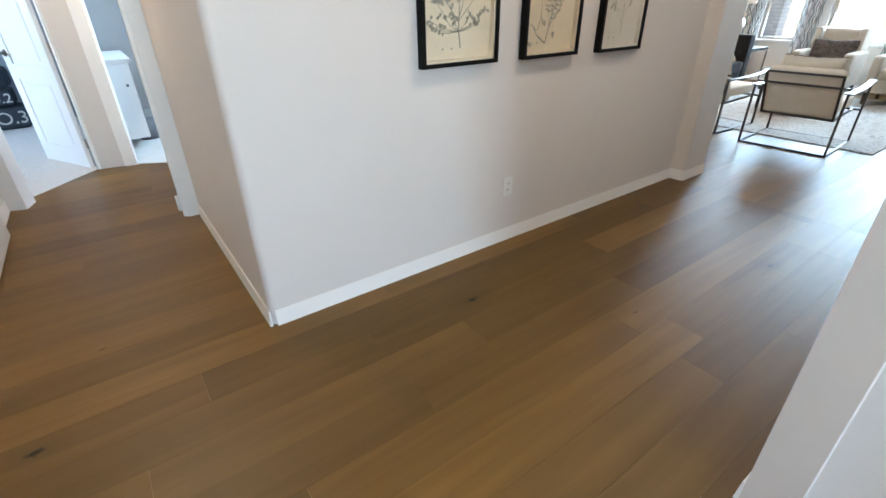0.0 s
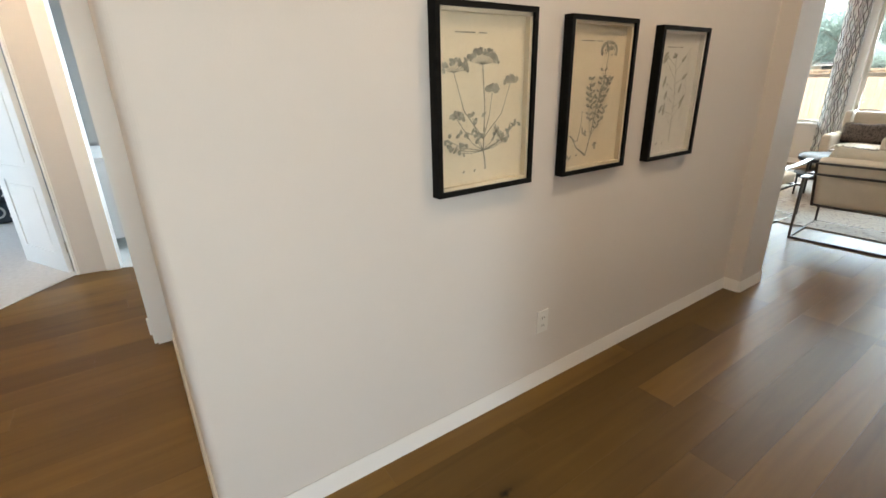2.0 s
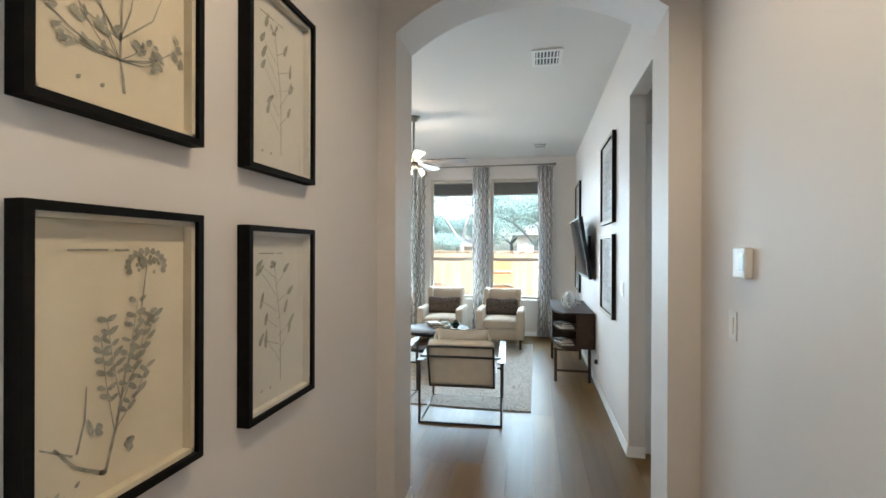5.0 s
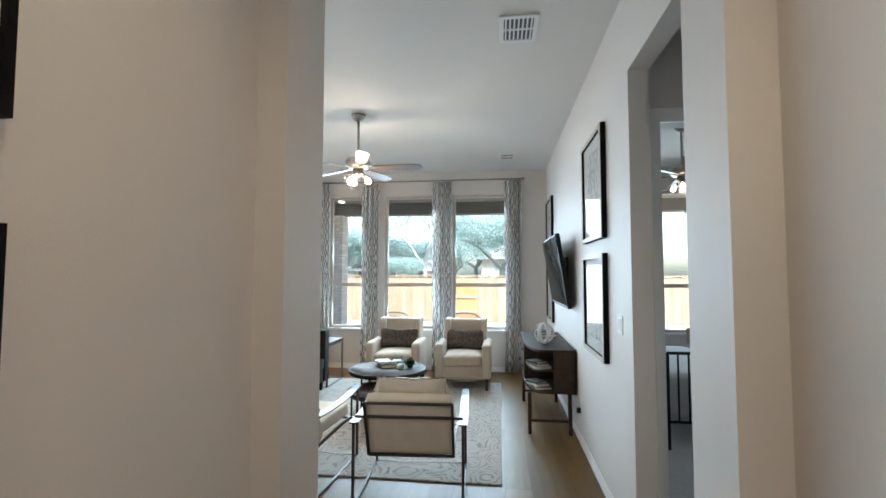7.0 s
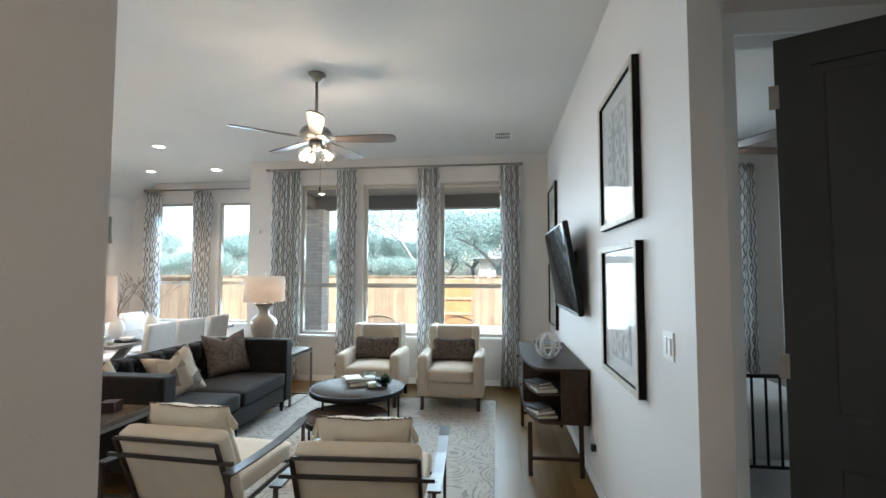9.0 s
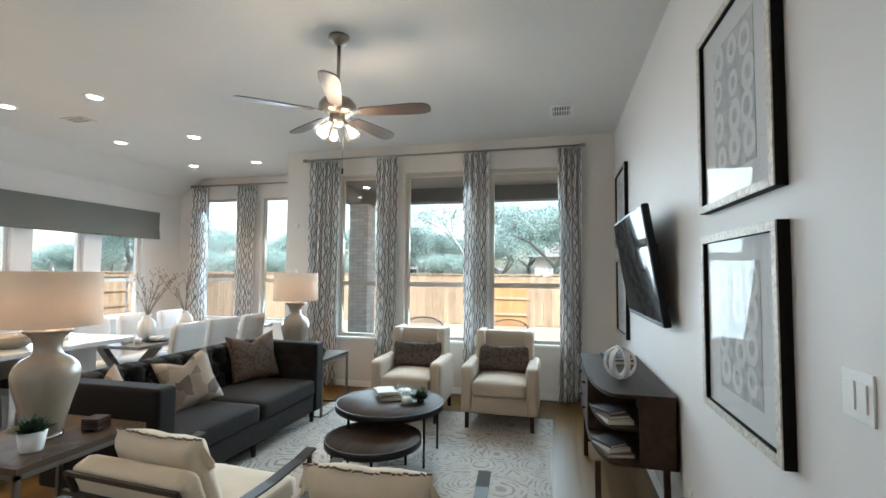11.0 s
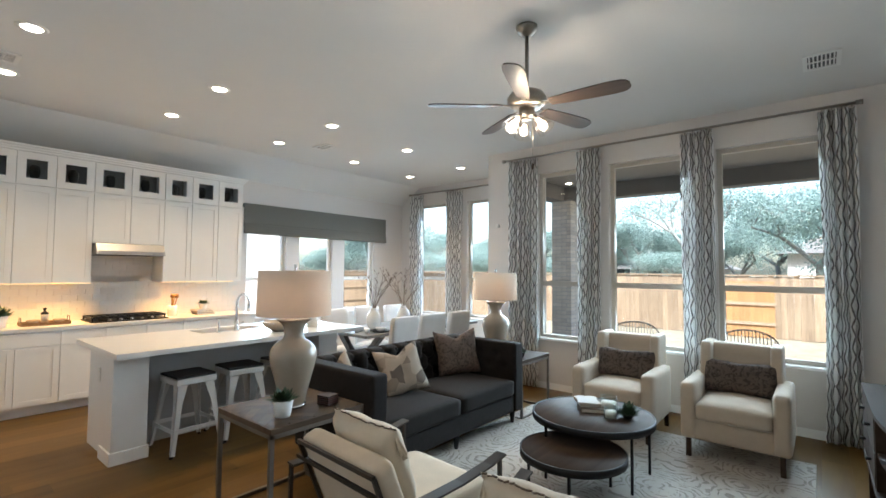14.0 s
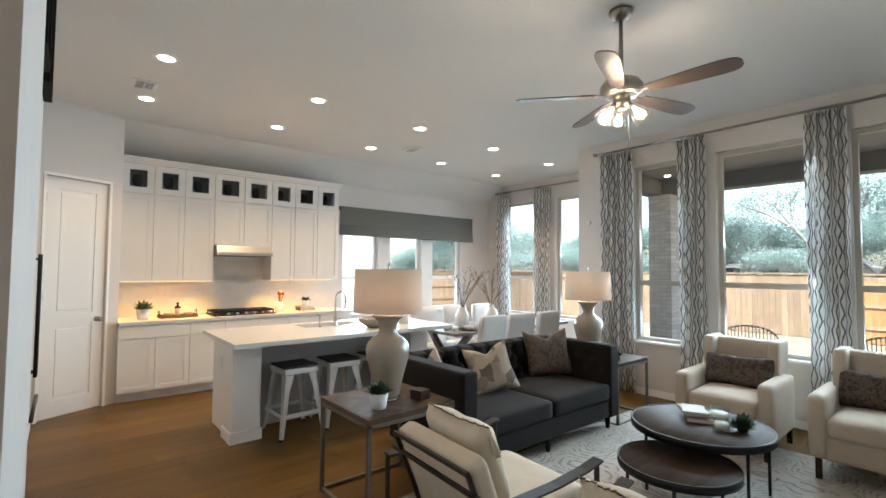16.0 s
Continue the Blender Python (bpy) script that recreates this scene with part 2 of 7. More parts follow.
MIDWOOD = wood("weathered_wood", (0.036, 0.021, 0.012), (0.112, 0.072, 0.043), 0.52, 16, 0.22, 0)
BLADE = wood("walnut_blade", (0.050, 0.034, 0.026), (0.105, 0.075, 0.058), 0.35, 24, 0, 0)
CERAM = material("beige_ceramic", (0.34, 0.29, 0.235), 0.22, vary=0.05, scale=6, coat=0.4)
WHITEC = material("white_ceramic", (0.74, 0.74, 0.73), 0.2, vary=0.03, scale=6)
QUARTZ = material("white_quartz", (0.70, 0.68, 0.65), 0.30, vary=0.03, scale=5)
SPLASH = material("glazed_tile", (0.70, 0.70, 0.69), 0.12, vary=0.03, scale=3, random_amount=0.03)
LEAF = material("succulent_leaf", (0.030, 0.060, 0.026), 0.5, vary=0.35, scale=30)
SOIL = material("soil", (0.03, 0.022, 0.016), 0.95, vary=0.3, scale=60)
BLACKP = material("black_plastic", (0.007, 0.007, 0.008), 0.4, vary=0.05)
BLACKP.node_tree.nodes["Principled BSDF"].inputs["Specular IOR Level"].default_value = 0.2
SCREEN = material("tv_screen", (0.006, 0.0065, 0.008), 0.05, vary=0.02)
SCREEN.node_tree.nodes["Principled BSDF"].inputs["Specular IOR Level"].default_value = 0.045
PLATE = material("white_plastic", (0.74, 0.73, 0.70), 0.4, vary=0.01)
SHADEF = material("roman_shade_fabric", (0.150, 0.145, 0.125), 0.9, vary=0.08, scale=40, bump=0.3, bump_scale=300, stretch=(1, 1, 6))
VENTM = material("vent_metal", (0.74, 0.73, 0.71), 0.5, vary=0.02)
VENTD = material("vent_duct", (0.10, 0.10, 0.10), 0.9, vary=0.1)
DARK = material("dark_recess", (0.02, 0.02, 0.02), 0.9, vary=0.1)
STOOLW = material("white_enamel", (0.64, 0.63, 0.61), 0.35, vary=0.04, scale=14)
BOOKW = material("book_cover_pale", (0.50, 0.47, 0.42), 0.7, vary=0.08, scale=20)
BOOKD = material("book_cover_dark", (0.05, 0.05, 0.055), 0.6, vary=0.08, scale=20)
BOOKB = material("book_cover_brown", (0.16, 0.11, 0.075), 0.6, vary=0.12, scale=20)
PAGES = material("book_pages", (0.66, 0.62, 0.54), 0.9, vary=0.1, scale=60, stretch=(1, 1, 14))
WAX = material("candle_wax", (0.78, 0.74, 0.66), 0.5, vary=0.02)
TWIG = material("dry_twig", (0.20, 0.16, 0.13), 0.9, vary=0.2, scale=30)
BASKET = material("woven_basket", (0.20, 0.12, 0.06), 0.8, vary=0.3, scale=60, bump=0.5)
CAN_GLOW = glow("lamp_diffuser", (1.0, 0.88, 0.70), 6.0)
BULB = glow("frosted_bulb", (1.0, 0.72, 0.42), 2.0)
STRIP = glow("led_strip", (1.0, 0.70, 0.34), 0.35)
FENCE = wood("cedar_board", (0.140, 0.097, 0.060), (0.250, 0.182, 0.118), 0.8, 12, 0.14, 2)
SHADECEDAR = wood("cedar_with_shade", (0.200, 0.095, 0.032), (0.310, 0.165, 0.065), 0.8, 12, 0.14, 2)
BRICK = material("pale_brick", (0.60, 0.53, 0.45), 0.9, vary=0.12, scale=14, bump=0.3, random_amount=0.15)
MORTAR = material("mortar", (0.46, 0.44, 0.41), 0.95, vary=0.06, scale=20)
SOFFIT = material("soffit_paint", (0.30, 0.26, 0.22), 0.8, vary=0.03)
GROUND = material("dry_lawn", (0.19, 0.165, 0.115), 0.95, vary=0.25, scale=3, bump=0.4, bump_scale=30)
PATIO = material("patio_concrete", (0.46, 0.44, 0.41), 0.9, vary=0.08, scale=4)
BARK = material("bark", (0.20, 0.20, 0.19), 0.95, vary=0.3, scale=12, bump=0.5)
ROOFS = material("roof_shingles", (0.11, 0.105, 0.10), 0.9, vary=0.2, scale=9)
SIDING = material("pale_siding", (0.52, 0.50, 0.47), 0.8, vary=0.04)
DGLASS = material("far_window_glass", (0.05, 0.06, 0.07), 0.1, vary=0.1)
SLIP = material("white_slipcover", (0.66, 0.65, 0.64), 0.9, vary=0.04, scale=10, bump=0.2, bump_scale=300)


def translucent(name, colour, strength=0.5):
    m = material(name, colour, 0.9, vary=0.03, scale=20, bump=0.2, bump_scale=300)
    n, l = m.node_tree.nodes, m.node_tree.links
    t = n.new("ShaderNodeBsdfTranslucent")
    t.inputs[0].default_value = (*colour, 1)
    mix = n.new("ShaderNodeMixShader")
    mix.inputs[0].default_value = strength
    l.new(n["Principled BSDF"].outputs[0], mix.inputs[1]), l.new(t.outputs[0], mix.inputs[2])
    l.new(mix.outputs[0], n["Material Output"].inputs[0])
    return m


TREEL = translucent("oak_foliage", (0.25, 0.34, 0.315), 0.5)
SHADE = translucent("lamp_shade_linen", (0.74, 0.66, 0.58), 0.5)


def patterned(name, ground, line, kind):
    """Cloth with a drawn pattern: wavy ogee lines, hexagons, chevrons or waves; the uv map is in metres."""
    m = material(name, ground, 0.9, vary=0.04, scale=12, bump=0.2, bump_scale=350)
    n, l = m.node_tree.nodes, m.node_tree.links
    p = n["Principled BSDF"]
    base = p.inputs["Base Color"].links[0].from_socket
    uv = n.new("ShaderNodeTexCoord")
    sep = n.new("ShaderNodeSeparateXYZ")
    l.new(uv.outputs["UV"], sep.inputs[0])

    def op(kind_, a, b=None, c=None):
        q = n.new("ShaderNodeMath")
        q.operation = kind_
        for i, v in enumerate((a, b, c)):
            if v is None:
                continue
            if isinstance(v, (int, float)):
                q.inputs[i].default_value = v
            else:
                l.new(v, q.inputs[i])
        return q.outputs[0]

    u, v = sep.outputs[0], sep.outputs[1]
    if kind == "ogee":
        # upright zigzag lines; neighbours run side by side or mirror into diamonds
        wob = n.new("ShaderNodeTexNoise")
        wob.inputs["Scale"].default_value = 5
        l.new(uv.outputs["UV"], wob.inputs["Vector"])
        col = op("MULTIPLY", u, 1 / 0.044)
        cell = op("FLOOR", col)
        sign = op("SIGN", op("SINE", op("ADD", op("MULTIPLY", cell, 1.25), 0.4)))
        zig = op("SUBTRACT", op("PINGPONG", op("ADD", op("MULTIPLY", v, 2 / 0.185), op("MULTIPLY", wob.outputs[0], 0.9)), 1.0), 0.5)
        line_at = op("ADD", op("MULTIPLY", op("MULTIPLY", zig, sign), 0.62), 0.5)
        mask = op("LESS_THAN", op("ABSOLUTE", op("SUBTRACT", op("FRACT", col), line_at)), 0.155)
    elif kind == "hex":
        vo = n.new("ShaderNodeTexVoronoi")
        vo.inputs["Scale"].default_value, vo.inputs["Randomness"].default_value = 11.0, 0.72
        l.new(uv.outputs["UV"], vo.inputs["Vector"])
        s2 = n.new("ShaderNodeSeparateColor")
        l.new(vo.outputs["Color"], s2.inputs[0])
        mask = op("MULTIPLY", op("FLOOR", op("MULTIPLY", s2.outputs[0], 3.99)), 1 / 3)
    else:
        w = n.new("ShaderNodeTexNoise")
        w.inputs["Scale"].default_value, w.inputs["Detail"].default_value, w.inputs["Distortion"].default_value = 26.0, 3.0, 1.6
        l.new(uv.outputs["UV"], w.inputs["Vector"])
        mask = op("GREATER_THAN", w.outputs["Fac"], 0.53)
    mix = n.new("ShaderNodeMix")
    mix.data_type = "RGBA"
    l.new(mask, mix.inputs["Factor"]), l.new(base, mix.inputs["A"])
    mix.inputs["B"].default_value = (*line, 1)
    l.new(mix.outputs["Result"], p.inputs["Base Color"])
    return m


CURTAIN = patterned("ogee_print_curtain", (0.86, 0.855, 0.84), (0.17, 0.16, 0.155), "ogee")
# the cloth lets some daylight through
cn, cl = CURTAIN.node_tree.nodes, CURTAIN.node_tree.links
thru = cn.new("ShaderNodeBsdfTranslucent")
cl.new(cn["Principled BSDF"].inputs["Base Color"].links[0].from_socket, thru.inputs[0])
cmix = cn.new("ShaderNodeMixShader")
cmix.inputs[0].default_value = 0.4
cl.new(cn["Principled BSDF"].outputs[0], cmix.inputs[1]), cl.new(thru.outputs[0], cmix.inputs[2])
cl.new(cmix.outputs[0], cn["Material Output"].inputs[0])
HEXP = patterned("hexagon_print", (0.41, 0.35, 0.285), (0.125, 0.102, 0.085), "hex")
LUMBAR = patterned("taupe_cut_velvet", (0.105, 0.078, 0.062), (0.045, 0.031, 0.025), "wave")
FUR = patterned("brown_cut_velvet", (0.12, 0.088, 0.070), (0.062, 0.045, 0.036), "wave")

# ---- builders ----
def bm_new():
    return bmesh.new()


def box(bm, x0, x1, y0, y1, z0, z1):
    vs = [bm.verts.new(c) for c in ((x0, y0, z0), (x1, y0, z0), (x1, y1, z0), (x0, y1, z0), (x0, y0, z1), (x1, y0, z1), (x1, y1, z1), (x0, y1, z1))]
    for f in ((3, 2, 1, 0), (4, 5, 6, 7), (0, 1, 5, 4), (1, 2, 6, 5), (2, 3, 7, 6), (3, 0, 4, 7)):
        bm.faces.new([vs[i] for i in f])
    return bm


def soft(bm, r=0.004, seg=2):
    bmesh.ops.bevel(bm, geom=bm.edges[:], offset=r, segments=seg, profile=0.6, affect="EDGES")
    return bm


def sbox(x0, x1, y0, y1, z0, z1, r=0.004, seg=2):
    return soft(box(bm_new(), x0, x1, y0, y1, z0, z1), r, seg)


def rod(bm, a, b, r0, r1=None, n=12, cap=True):
    a, b = Vector(a), Vector(b)
    r1 = r0 if r1 is None else r1
    d = (b - a).normalized()
    s = d.orthogonal().normalized()
    t = d.cross(s)
    rings = []
    for p, r in ((a, r0), (b, r1)):
        rings.append([bm.verts.new(p + (s * math.cos(k * math.tau / n) + t * math.sin(k * math.tau / n)) * r) for k in range(n)])
    for k in range(n):
        f = bm.faces.new([rings[0][k], rings[0][(k + 1) % n], rings[1][(k + 1) % n], rings[1][k]])
        f.smooth = True
    if cap:
        bm.faces.new(rings[0][::-1]), bm.faces.new(rings[1])
    return bm


def bar(bm, a, b, w, h=None):
    """A square bar from a to b."""
    a, b = Vector(a), Vector(b)
    h = w if h is None else h
    d = (b - a).normalized()
    up = Vector((0, 0, 1)) if abs(d.z) < 0.9 else Vector((1, 0, 0))
    s = d.cross(up).normalized() * w / 2
    t = s.cross(d).normalized() * h / 2
    vs = [bm.verts.new(p + i * s + j * t) for p in (a, b) for i, j in ((-1, -1), (1, -1), (1, 1), (-1, 1))]
    for f in ((3, 2, 1, 0), (4, 5, 6, 7), (0, 1, 5, 4), (1, 2, 6, 5), (2, 3, 7, 6), (3, 0, 4, 7)):
        bm.faces.new([vs[i] for i in f])
    return bm


def lathe(bm, prof, centre=(0, 0, 0), n=28, smooth=True):
    """A turned shape from (radius, height) pairs."""
    cx, cy, cz = centre
    rings = []
    for r, z in prof:
        if r < 1e-5:
            rings.append([bm.verts.new((cx, cy, cz + z))])
        else:
            rings.append([bm.verts.new((cx + r * math.cos(k * math.tau / n), cy + r * math.sin(k * math.tau / n), cz + z)) for k in range(n)])
    for a, b in zip(rings, rings[1:]):
        for k in range(n):
            q = [a[k % len(a)], a[(k + 1) % len(a)], b[(k + 1) % len(b)], b[k % len(b)]]
            q = list(dict.fromkeys(q))
            if len(q) > 2:
                f = bm.faces.new(q)
                f.smooth = smooth
    return bm


def pad(bm, x0, x1, y0, y1, z0, z1, e=0.28, n=12, crown=0.0):
    """A soft stuffed block: a rounded box with swelling faces."""
    cx, cy, cz = (x0 + x1) / 2, (y0 + y1) / 2, (z0 + z1) / 2
    hx, hy, hz = (x1 - x0) / 2, (y1 - y0) / 2, (z1 - z0) / 2
    bmesh.ops.create_cube(bm, size=2)
    bmesh.ops.subdivide_edges(bm, edges=bm.edges[:], cuts=n, use_grid_fill=True)
    r = min(hx, hy, hz) * e * 2
    for v in bm.verts:
        p = Vector((v.co.x * hx, v.co.y * hy, v.co.z * hz))
        inner = Vector((max(-hx + r, min(hx - r, p.x)), max(-hy + r, min(hy - r, p.y)), max(-hz + r, min(hz - r, p.z))))
        d = p - inner
        if d.length > 1e-6:
            p = inner + d.normalized() * r
        if crown:
            p.z += crown * (1 - v.co.x ** 2) * (1 - v.co.y ** 2) * (v.co.z > 0)
        v.co = p + Vector((cx, cy, cz))
    for f in bm.faces:
        f.smooth = True
    return bm


def pillow(bm, w, h, t, n=14, pinch=0.10):
    """A thrown pillow standing in the xz plane, with pinched corners and a uv map."""
    uv = bm.loops.layers.uv.verify()
    grid = {}
    for side in (-1, 1):
        for i in range(n + 1):
            for j in range(n + 1):
                a, b = 2 * i / n - 1, 2 * j / n - 1
                edge = (1 - a ** 4) * (1 - b ** 4)
                k = 1 - pinch * (1 - abs(a)) * abs(b) ** 3
                k2 = 1 - pinch * (1 - abs(b)) * abs(a) ** 3
                wr = noise.noise((a * 2.1 + w * 9, b * 2.1, side * 3 + h * 7)) * 0.012
                if edge < 1e-6 and side == 1:
                    grid[side, i, j] = grid[-1, i, j]
                    continue
                grid[side, i, j] = bm.verts.new((a * w / 2 * k2, side * (t / 2 * edge ** 0.45) + wr * (edge > 1e-6), h / 2 + b * h / 2 * k))
        for i in range(n):
            for j in range(n):
                q = [grid[side, i, j], grid[side, i + 1, j], grid[side, i + 1, j + 1], grid[side, i, j + 1]]
                f = bm.faces.new(q if side == -1 else q[::-1])
                f.smooth = True
                for lp in f.loops:
                    lp[uv].uv = (lp.vert.co.x, lp.vert.co.z)
    return bm


def cloth_uv(bm):
    uv = bm.loops.layers.uv.verify()
    for f in bm.faces:
        for lp in f.loops:
            lp[uv].uv = (lp.vert.co.x + lp.vert.co.y * 0.5, lp.vert.co.z + lp.vert.co.y * 0.5)
    return bm


def mesh_of(name, bm, mat):
    bmesh.ops.recalc_face_normals(bm, faces=bm.faces[:])
    me = bpy.data.meshes.new(name)
    bm.to_mesh(me)
    bm.free()
    me.materials.append(mat)
    return me


def part(name, bm, mat, parent=None, label=""):
    """One mesh object from a bmesh, under its thing or part."""
    ob = new(name, mesh_of(name, bm, mat))
    if parent:
        ob.parent = parent
    if label:
        ob["label"] = label
    return ob


def thing(name, label, category, m=None, group="", kind=""):
    """An empty at the base of a thing that holds its parts."""
    ob = new(name)
    ob.empty_display_size = 0.1
    ob.matrix_world = m or Matrix()
    return tagged(ob, label, category, group, kind)


def setting(name, bm, mat, label, category):
    return tagged(part(name, bm, mat), label, category, kind="structure")


def slab_wall(bm, axis, face, thick, a0, a1, z0, z1, holes=()):
    """A wall along an axis, from face to face + thick, with holes (a0, a1, z0, z1) cut right through."""
    def piece(p, q, r, s):
        if q - p < 1e-4 or s - r < 1e-4:
            return
        lo, hi = min(face, face + thick), max(face, face + thick)
        if axis == "x":
            box(bm, p, q, lo, hi, r, s)
        else:
            box(bm, lo, hi, p, q, r, s)
    at = a0
    for h0, h1, b, t in sorted(holes):
        piece(at, h0, z0, z1)
        piece(h0, h1, z0, b)
        piece(h0, h1, t, z1)
        at = h1
    piece(at, a1, z0, z1)
    bmesh.ops.remove_doubles(bm, verts=bm.verts[:], dist=0.0004)
    return bm

# ---- structure ----
def extrude_x(bm, pts, x0, x1):
    """A prism along x from a (y, z) outline."""
    lo, hi = [[bm.verts.new((x, y, z)) for y, z in pts] for x in (x0, x1)]
    bm.faces.new(lo), bm.faces.new(hi[::-1])
    for k in range(len(pts)):
        bm.faces.new([lo[k], lo[(k + 1) % len(pts)], hi[(k + 1) % len(pts)], hi[k]])
    return bm


H = 3.26
setting("ceiling", box(bm_new(), -2.6, 12.3, -2.7, 8.6, H, H + 0.15), CEIL, "smooth off-white painted ceiling over all rooms", "ceiling")
bm = extrude_x(bm_new(), [(7.80, H - 0.001), (8.30, 2.93), (8.30, H - 0.001)], 5.50, 12.0)
setting("ceiling_slope", bm, CEIL, "sloped off-white ceiling strip above the kitchen wall", "ceiling")
setting("subfloor", box(bm_new(), -2.6, 12.3, -2.7, 8.6, -0.2, -0.022), DARK, "dark subfloor under the oak planks", "floor")

WIN_MAIN = [(1.27, 2.22), (2.40, 3.37), (3.68, 4.34)]
WIN_NOOK = [(5.75, 6.56), (7.00, 7.82)]
WIN_KIT = [(8.56, 9.25), (9.50, 10.20), (10.47, 11.20)]
ZB, ZT = 0.66, 2.88
WL = "painted plaster wall, warm off-white"
setting("wall_tv", slab_wall(bm_new(), "x", 0.70, -0.12, 4.965, 10.63, 0, H, [(4.966, 5.885, 0.0, 2.76)]), WALL, WL, "wall")
setting("wall_window", slab_wall(bm_new(), "y", 10.63, 0.16, 0.58, 5.15, 0, H, [(a, b, ZB, ZT) for a, b in WIN_MAIN]), WALL, WL, "wall")
setting("wall_return", box(bm_new(), 10.79, 12.16, 4.99, 5.15, 0, H), WALL, WL, "wall")
setting("wall_nook", slab_wall(bm_new(), "y", 12.0, 0.16, 5.15, 8.46, 0, H, [(a, b, ZB, ZT) for a, b in WIN_NOOK]), WALL, WL, "wall")
setting("wall_kitchen", slab_wall(bm_new(), "x", 8.30, 0.16, 5.40, 12.0, 0, H, [(a, b, 0.78, 2.50) for a, b in WIN_KIT]), WALL, WL, "wall")
setting("wall_hall_right", box(bm_new(), 2.16, 4.64, 0.48, 0.60, 0, H), WALL, WL, "wall")
setting("wall_fridge_side", box(bm_new(), 4.00, 4.885, 3.64, 4.96, 0, H), WALL, WL, "wall")
setting("wall_fridge_back", box(bm_new(), 4.00, 4.12, 4.96, 5.92, 0, H), WALL, WL, "wall")
setting("wall_fridge_head", box(bm_new(), 4.12, 4.80, 4.96, 5.92, 1.86, H), WALL, WL, "wall")
setting("wall_fridge_far", box(bm_new(), 4.00, 4.80, 5.92, 7.34, 0, H), WALL, WL, "wall")


def extrude(bm, pts, z0, z1):
    lo = [bm.verts.new((x, y, z0)) for x, y in pts]
    hi = [bm.verts.new((x, y, z1)) for x, y in pts]
    bm.faces.new(lo[::-1]), bm.faces.new(hi)
    for k in range(len(pts)):
        bm.faces.new([lo[k], lo[(k + 1) % len(pts)], hi[(k + 1) % len(pts)], hi[k]])
    return bm


# hall wall with a rounded corner into the corridor
R = 0.032
arc = [(1.31 + R - R * math.sin(a), 2.28 + R - R * math.cos(a)) for a in [k * math.pi / 16 for k in range(9)]]
setting("wall_hall_left", extrude(bm_new(), [(4.64, 2.40), (4.64, 2.28), *arc, (1.31, 3.88), (1.43, 3.88), (1.43, 2.40)], 0, H), WALL, WL, "wall")
setting("wall_corridor_right", box(bm_new(), 1.31, 1.43, 4.02, 5.36, 0, H), WALL, WL, "wall")
setting("wall_corridor_left", slab_wall(bm_new(), "y", 0.175, -0.12, -2.4, 4.80, 0, H), WALL, WL, "wall")
setting("wall_foyer", slab_wall(bm_new(), "x", -2.4, -0.12, 0.05, 2.4, 0, H, [(0.6, 1.8, 0.3, 2.4)]), WALL, WL, "wall")
setting("wall_foyer_side", box(bm_new(), 2.28, 2.40, -2.4, 0.48, 0, H), WALL, WL, "wall")

# arch between hall and living room
AX, Y0, Y1, SPRING, CROWN = 4.965, 0.752, 2.172, 2.80, 3.04
bm = bm_new()
box(bm, 4.64, 4.93, Y1, 3.64, 0, H)
box(bm, 4.93, AX, Y1, 2.45, 0, H)
box(bm, 4.64, AX, 0.46, Y0, 0, H)
N = 28
half, rise = (Y1 - Y0) / 2, CROWN - SPRING
rad = (half * half + rise * rise) / (2 * rise)
mid = (Y0 + Y1) / 2
ys = [Y0 + (Y1 - Y0) * k / N for k in range(N + 1)]
zs = [SPRING - (rad - rise) + math.sqrt(max(rad * rad - (y - mid) ** 2, 0)) for y in ys]
for k in range(N):
    vs = [bm.verts.new((x, y, z)) for x in (4.64, AX) for y, z in ((ys[k], zs[k]), (ys[k + 1], zs[k + 1]), (ys[k + 1], H), (ys[k], H))]
    for f in ((0, 1, 2, 3), (7, 6, 5, 4), (0, 4, 5, 1)):
        bm.faces.new([vs[i] for i in f])
bmesh.ops.remove_doubles(bm, verts=bm.verts[:], dist=0.0004)
setting("wall_arch", bm, WALL, "painted plaster wall pierced by a low segmental arch", "wall")

# slanted pantry wall
P0, P1 = Vector((4.62, 7.33)), Vector((5.50, 7.80))
along = (P1 - P0).normalized()
back = Vector((-along.y, along.x))
wl = (P1 - P0).length
pm = Matrix.Translation((P0.x, P0.y, 0)) @ Matrix.Rotation(math.atan2(along.y, along.x), 4, "Z")
D0, D1 = 0.26, 0.86
ob = setting("wall_pantry", slab_wall(bm_new(), "x", 0.0, 0.10, 0, wl, 0, H, [(D0, D1, 0, 2.47)]), WALL, WL, "wall")
ob.matrix_world = pm
setting("wall_pantry_side", box(bm_new(), 5.40, 5.497, 7.80, 8.30, 0, H), WALL, WL, "wall")
setting("wall_pantry_back", box(bm_new(), 4.62, 5.40, 8.30, 8.42, 0, H), WALL, WL, "wall")

# corridor end: slanted bedroom doorway and bathroom doorway
A, B, C, D = Vector((0.22, 4.94)), Vector((0.76, 5.54)), Vector((1.07, 5.49)), Vector((1.31, 5.36))


def slanted(name, p, q, z0, z1, thick, mat, label, cat="wall", depth0=0.0):
    d = q - p
    o = setting(name, box(bm_new(), 0, d.length, depth0, depth0 + thick, z0, z1), mat, label, cat)
    o.matrix_world = Matrix.Translation((p.x, p.y, 0)) @ Matrix.Rotation(math.atan2(d.y, d.x), 4, "Z")
    return o


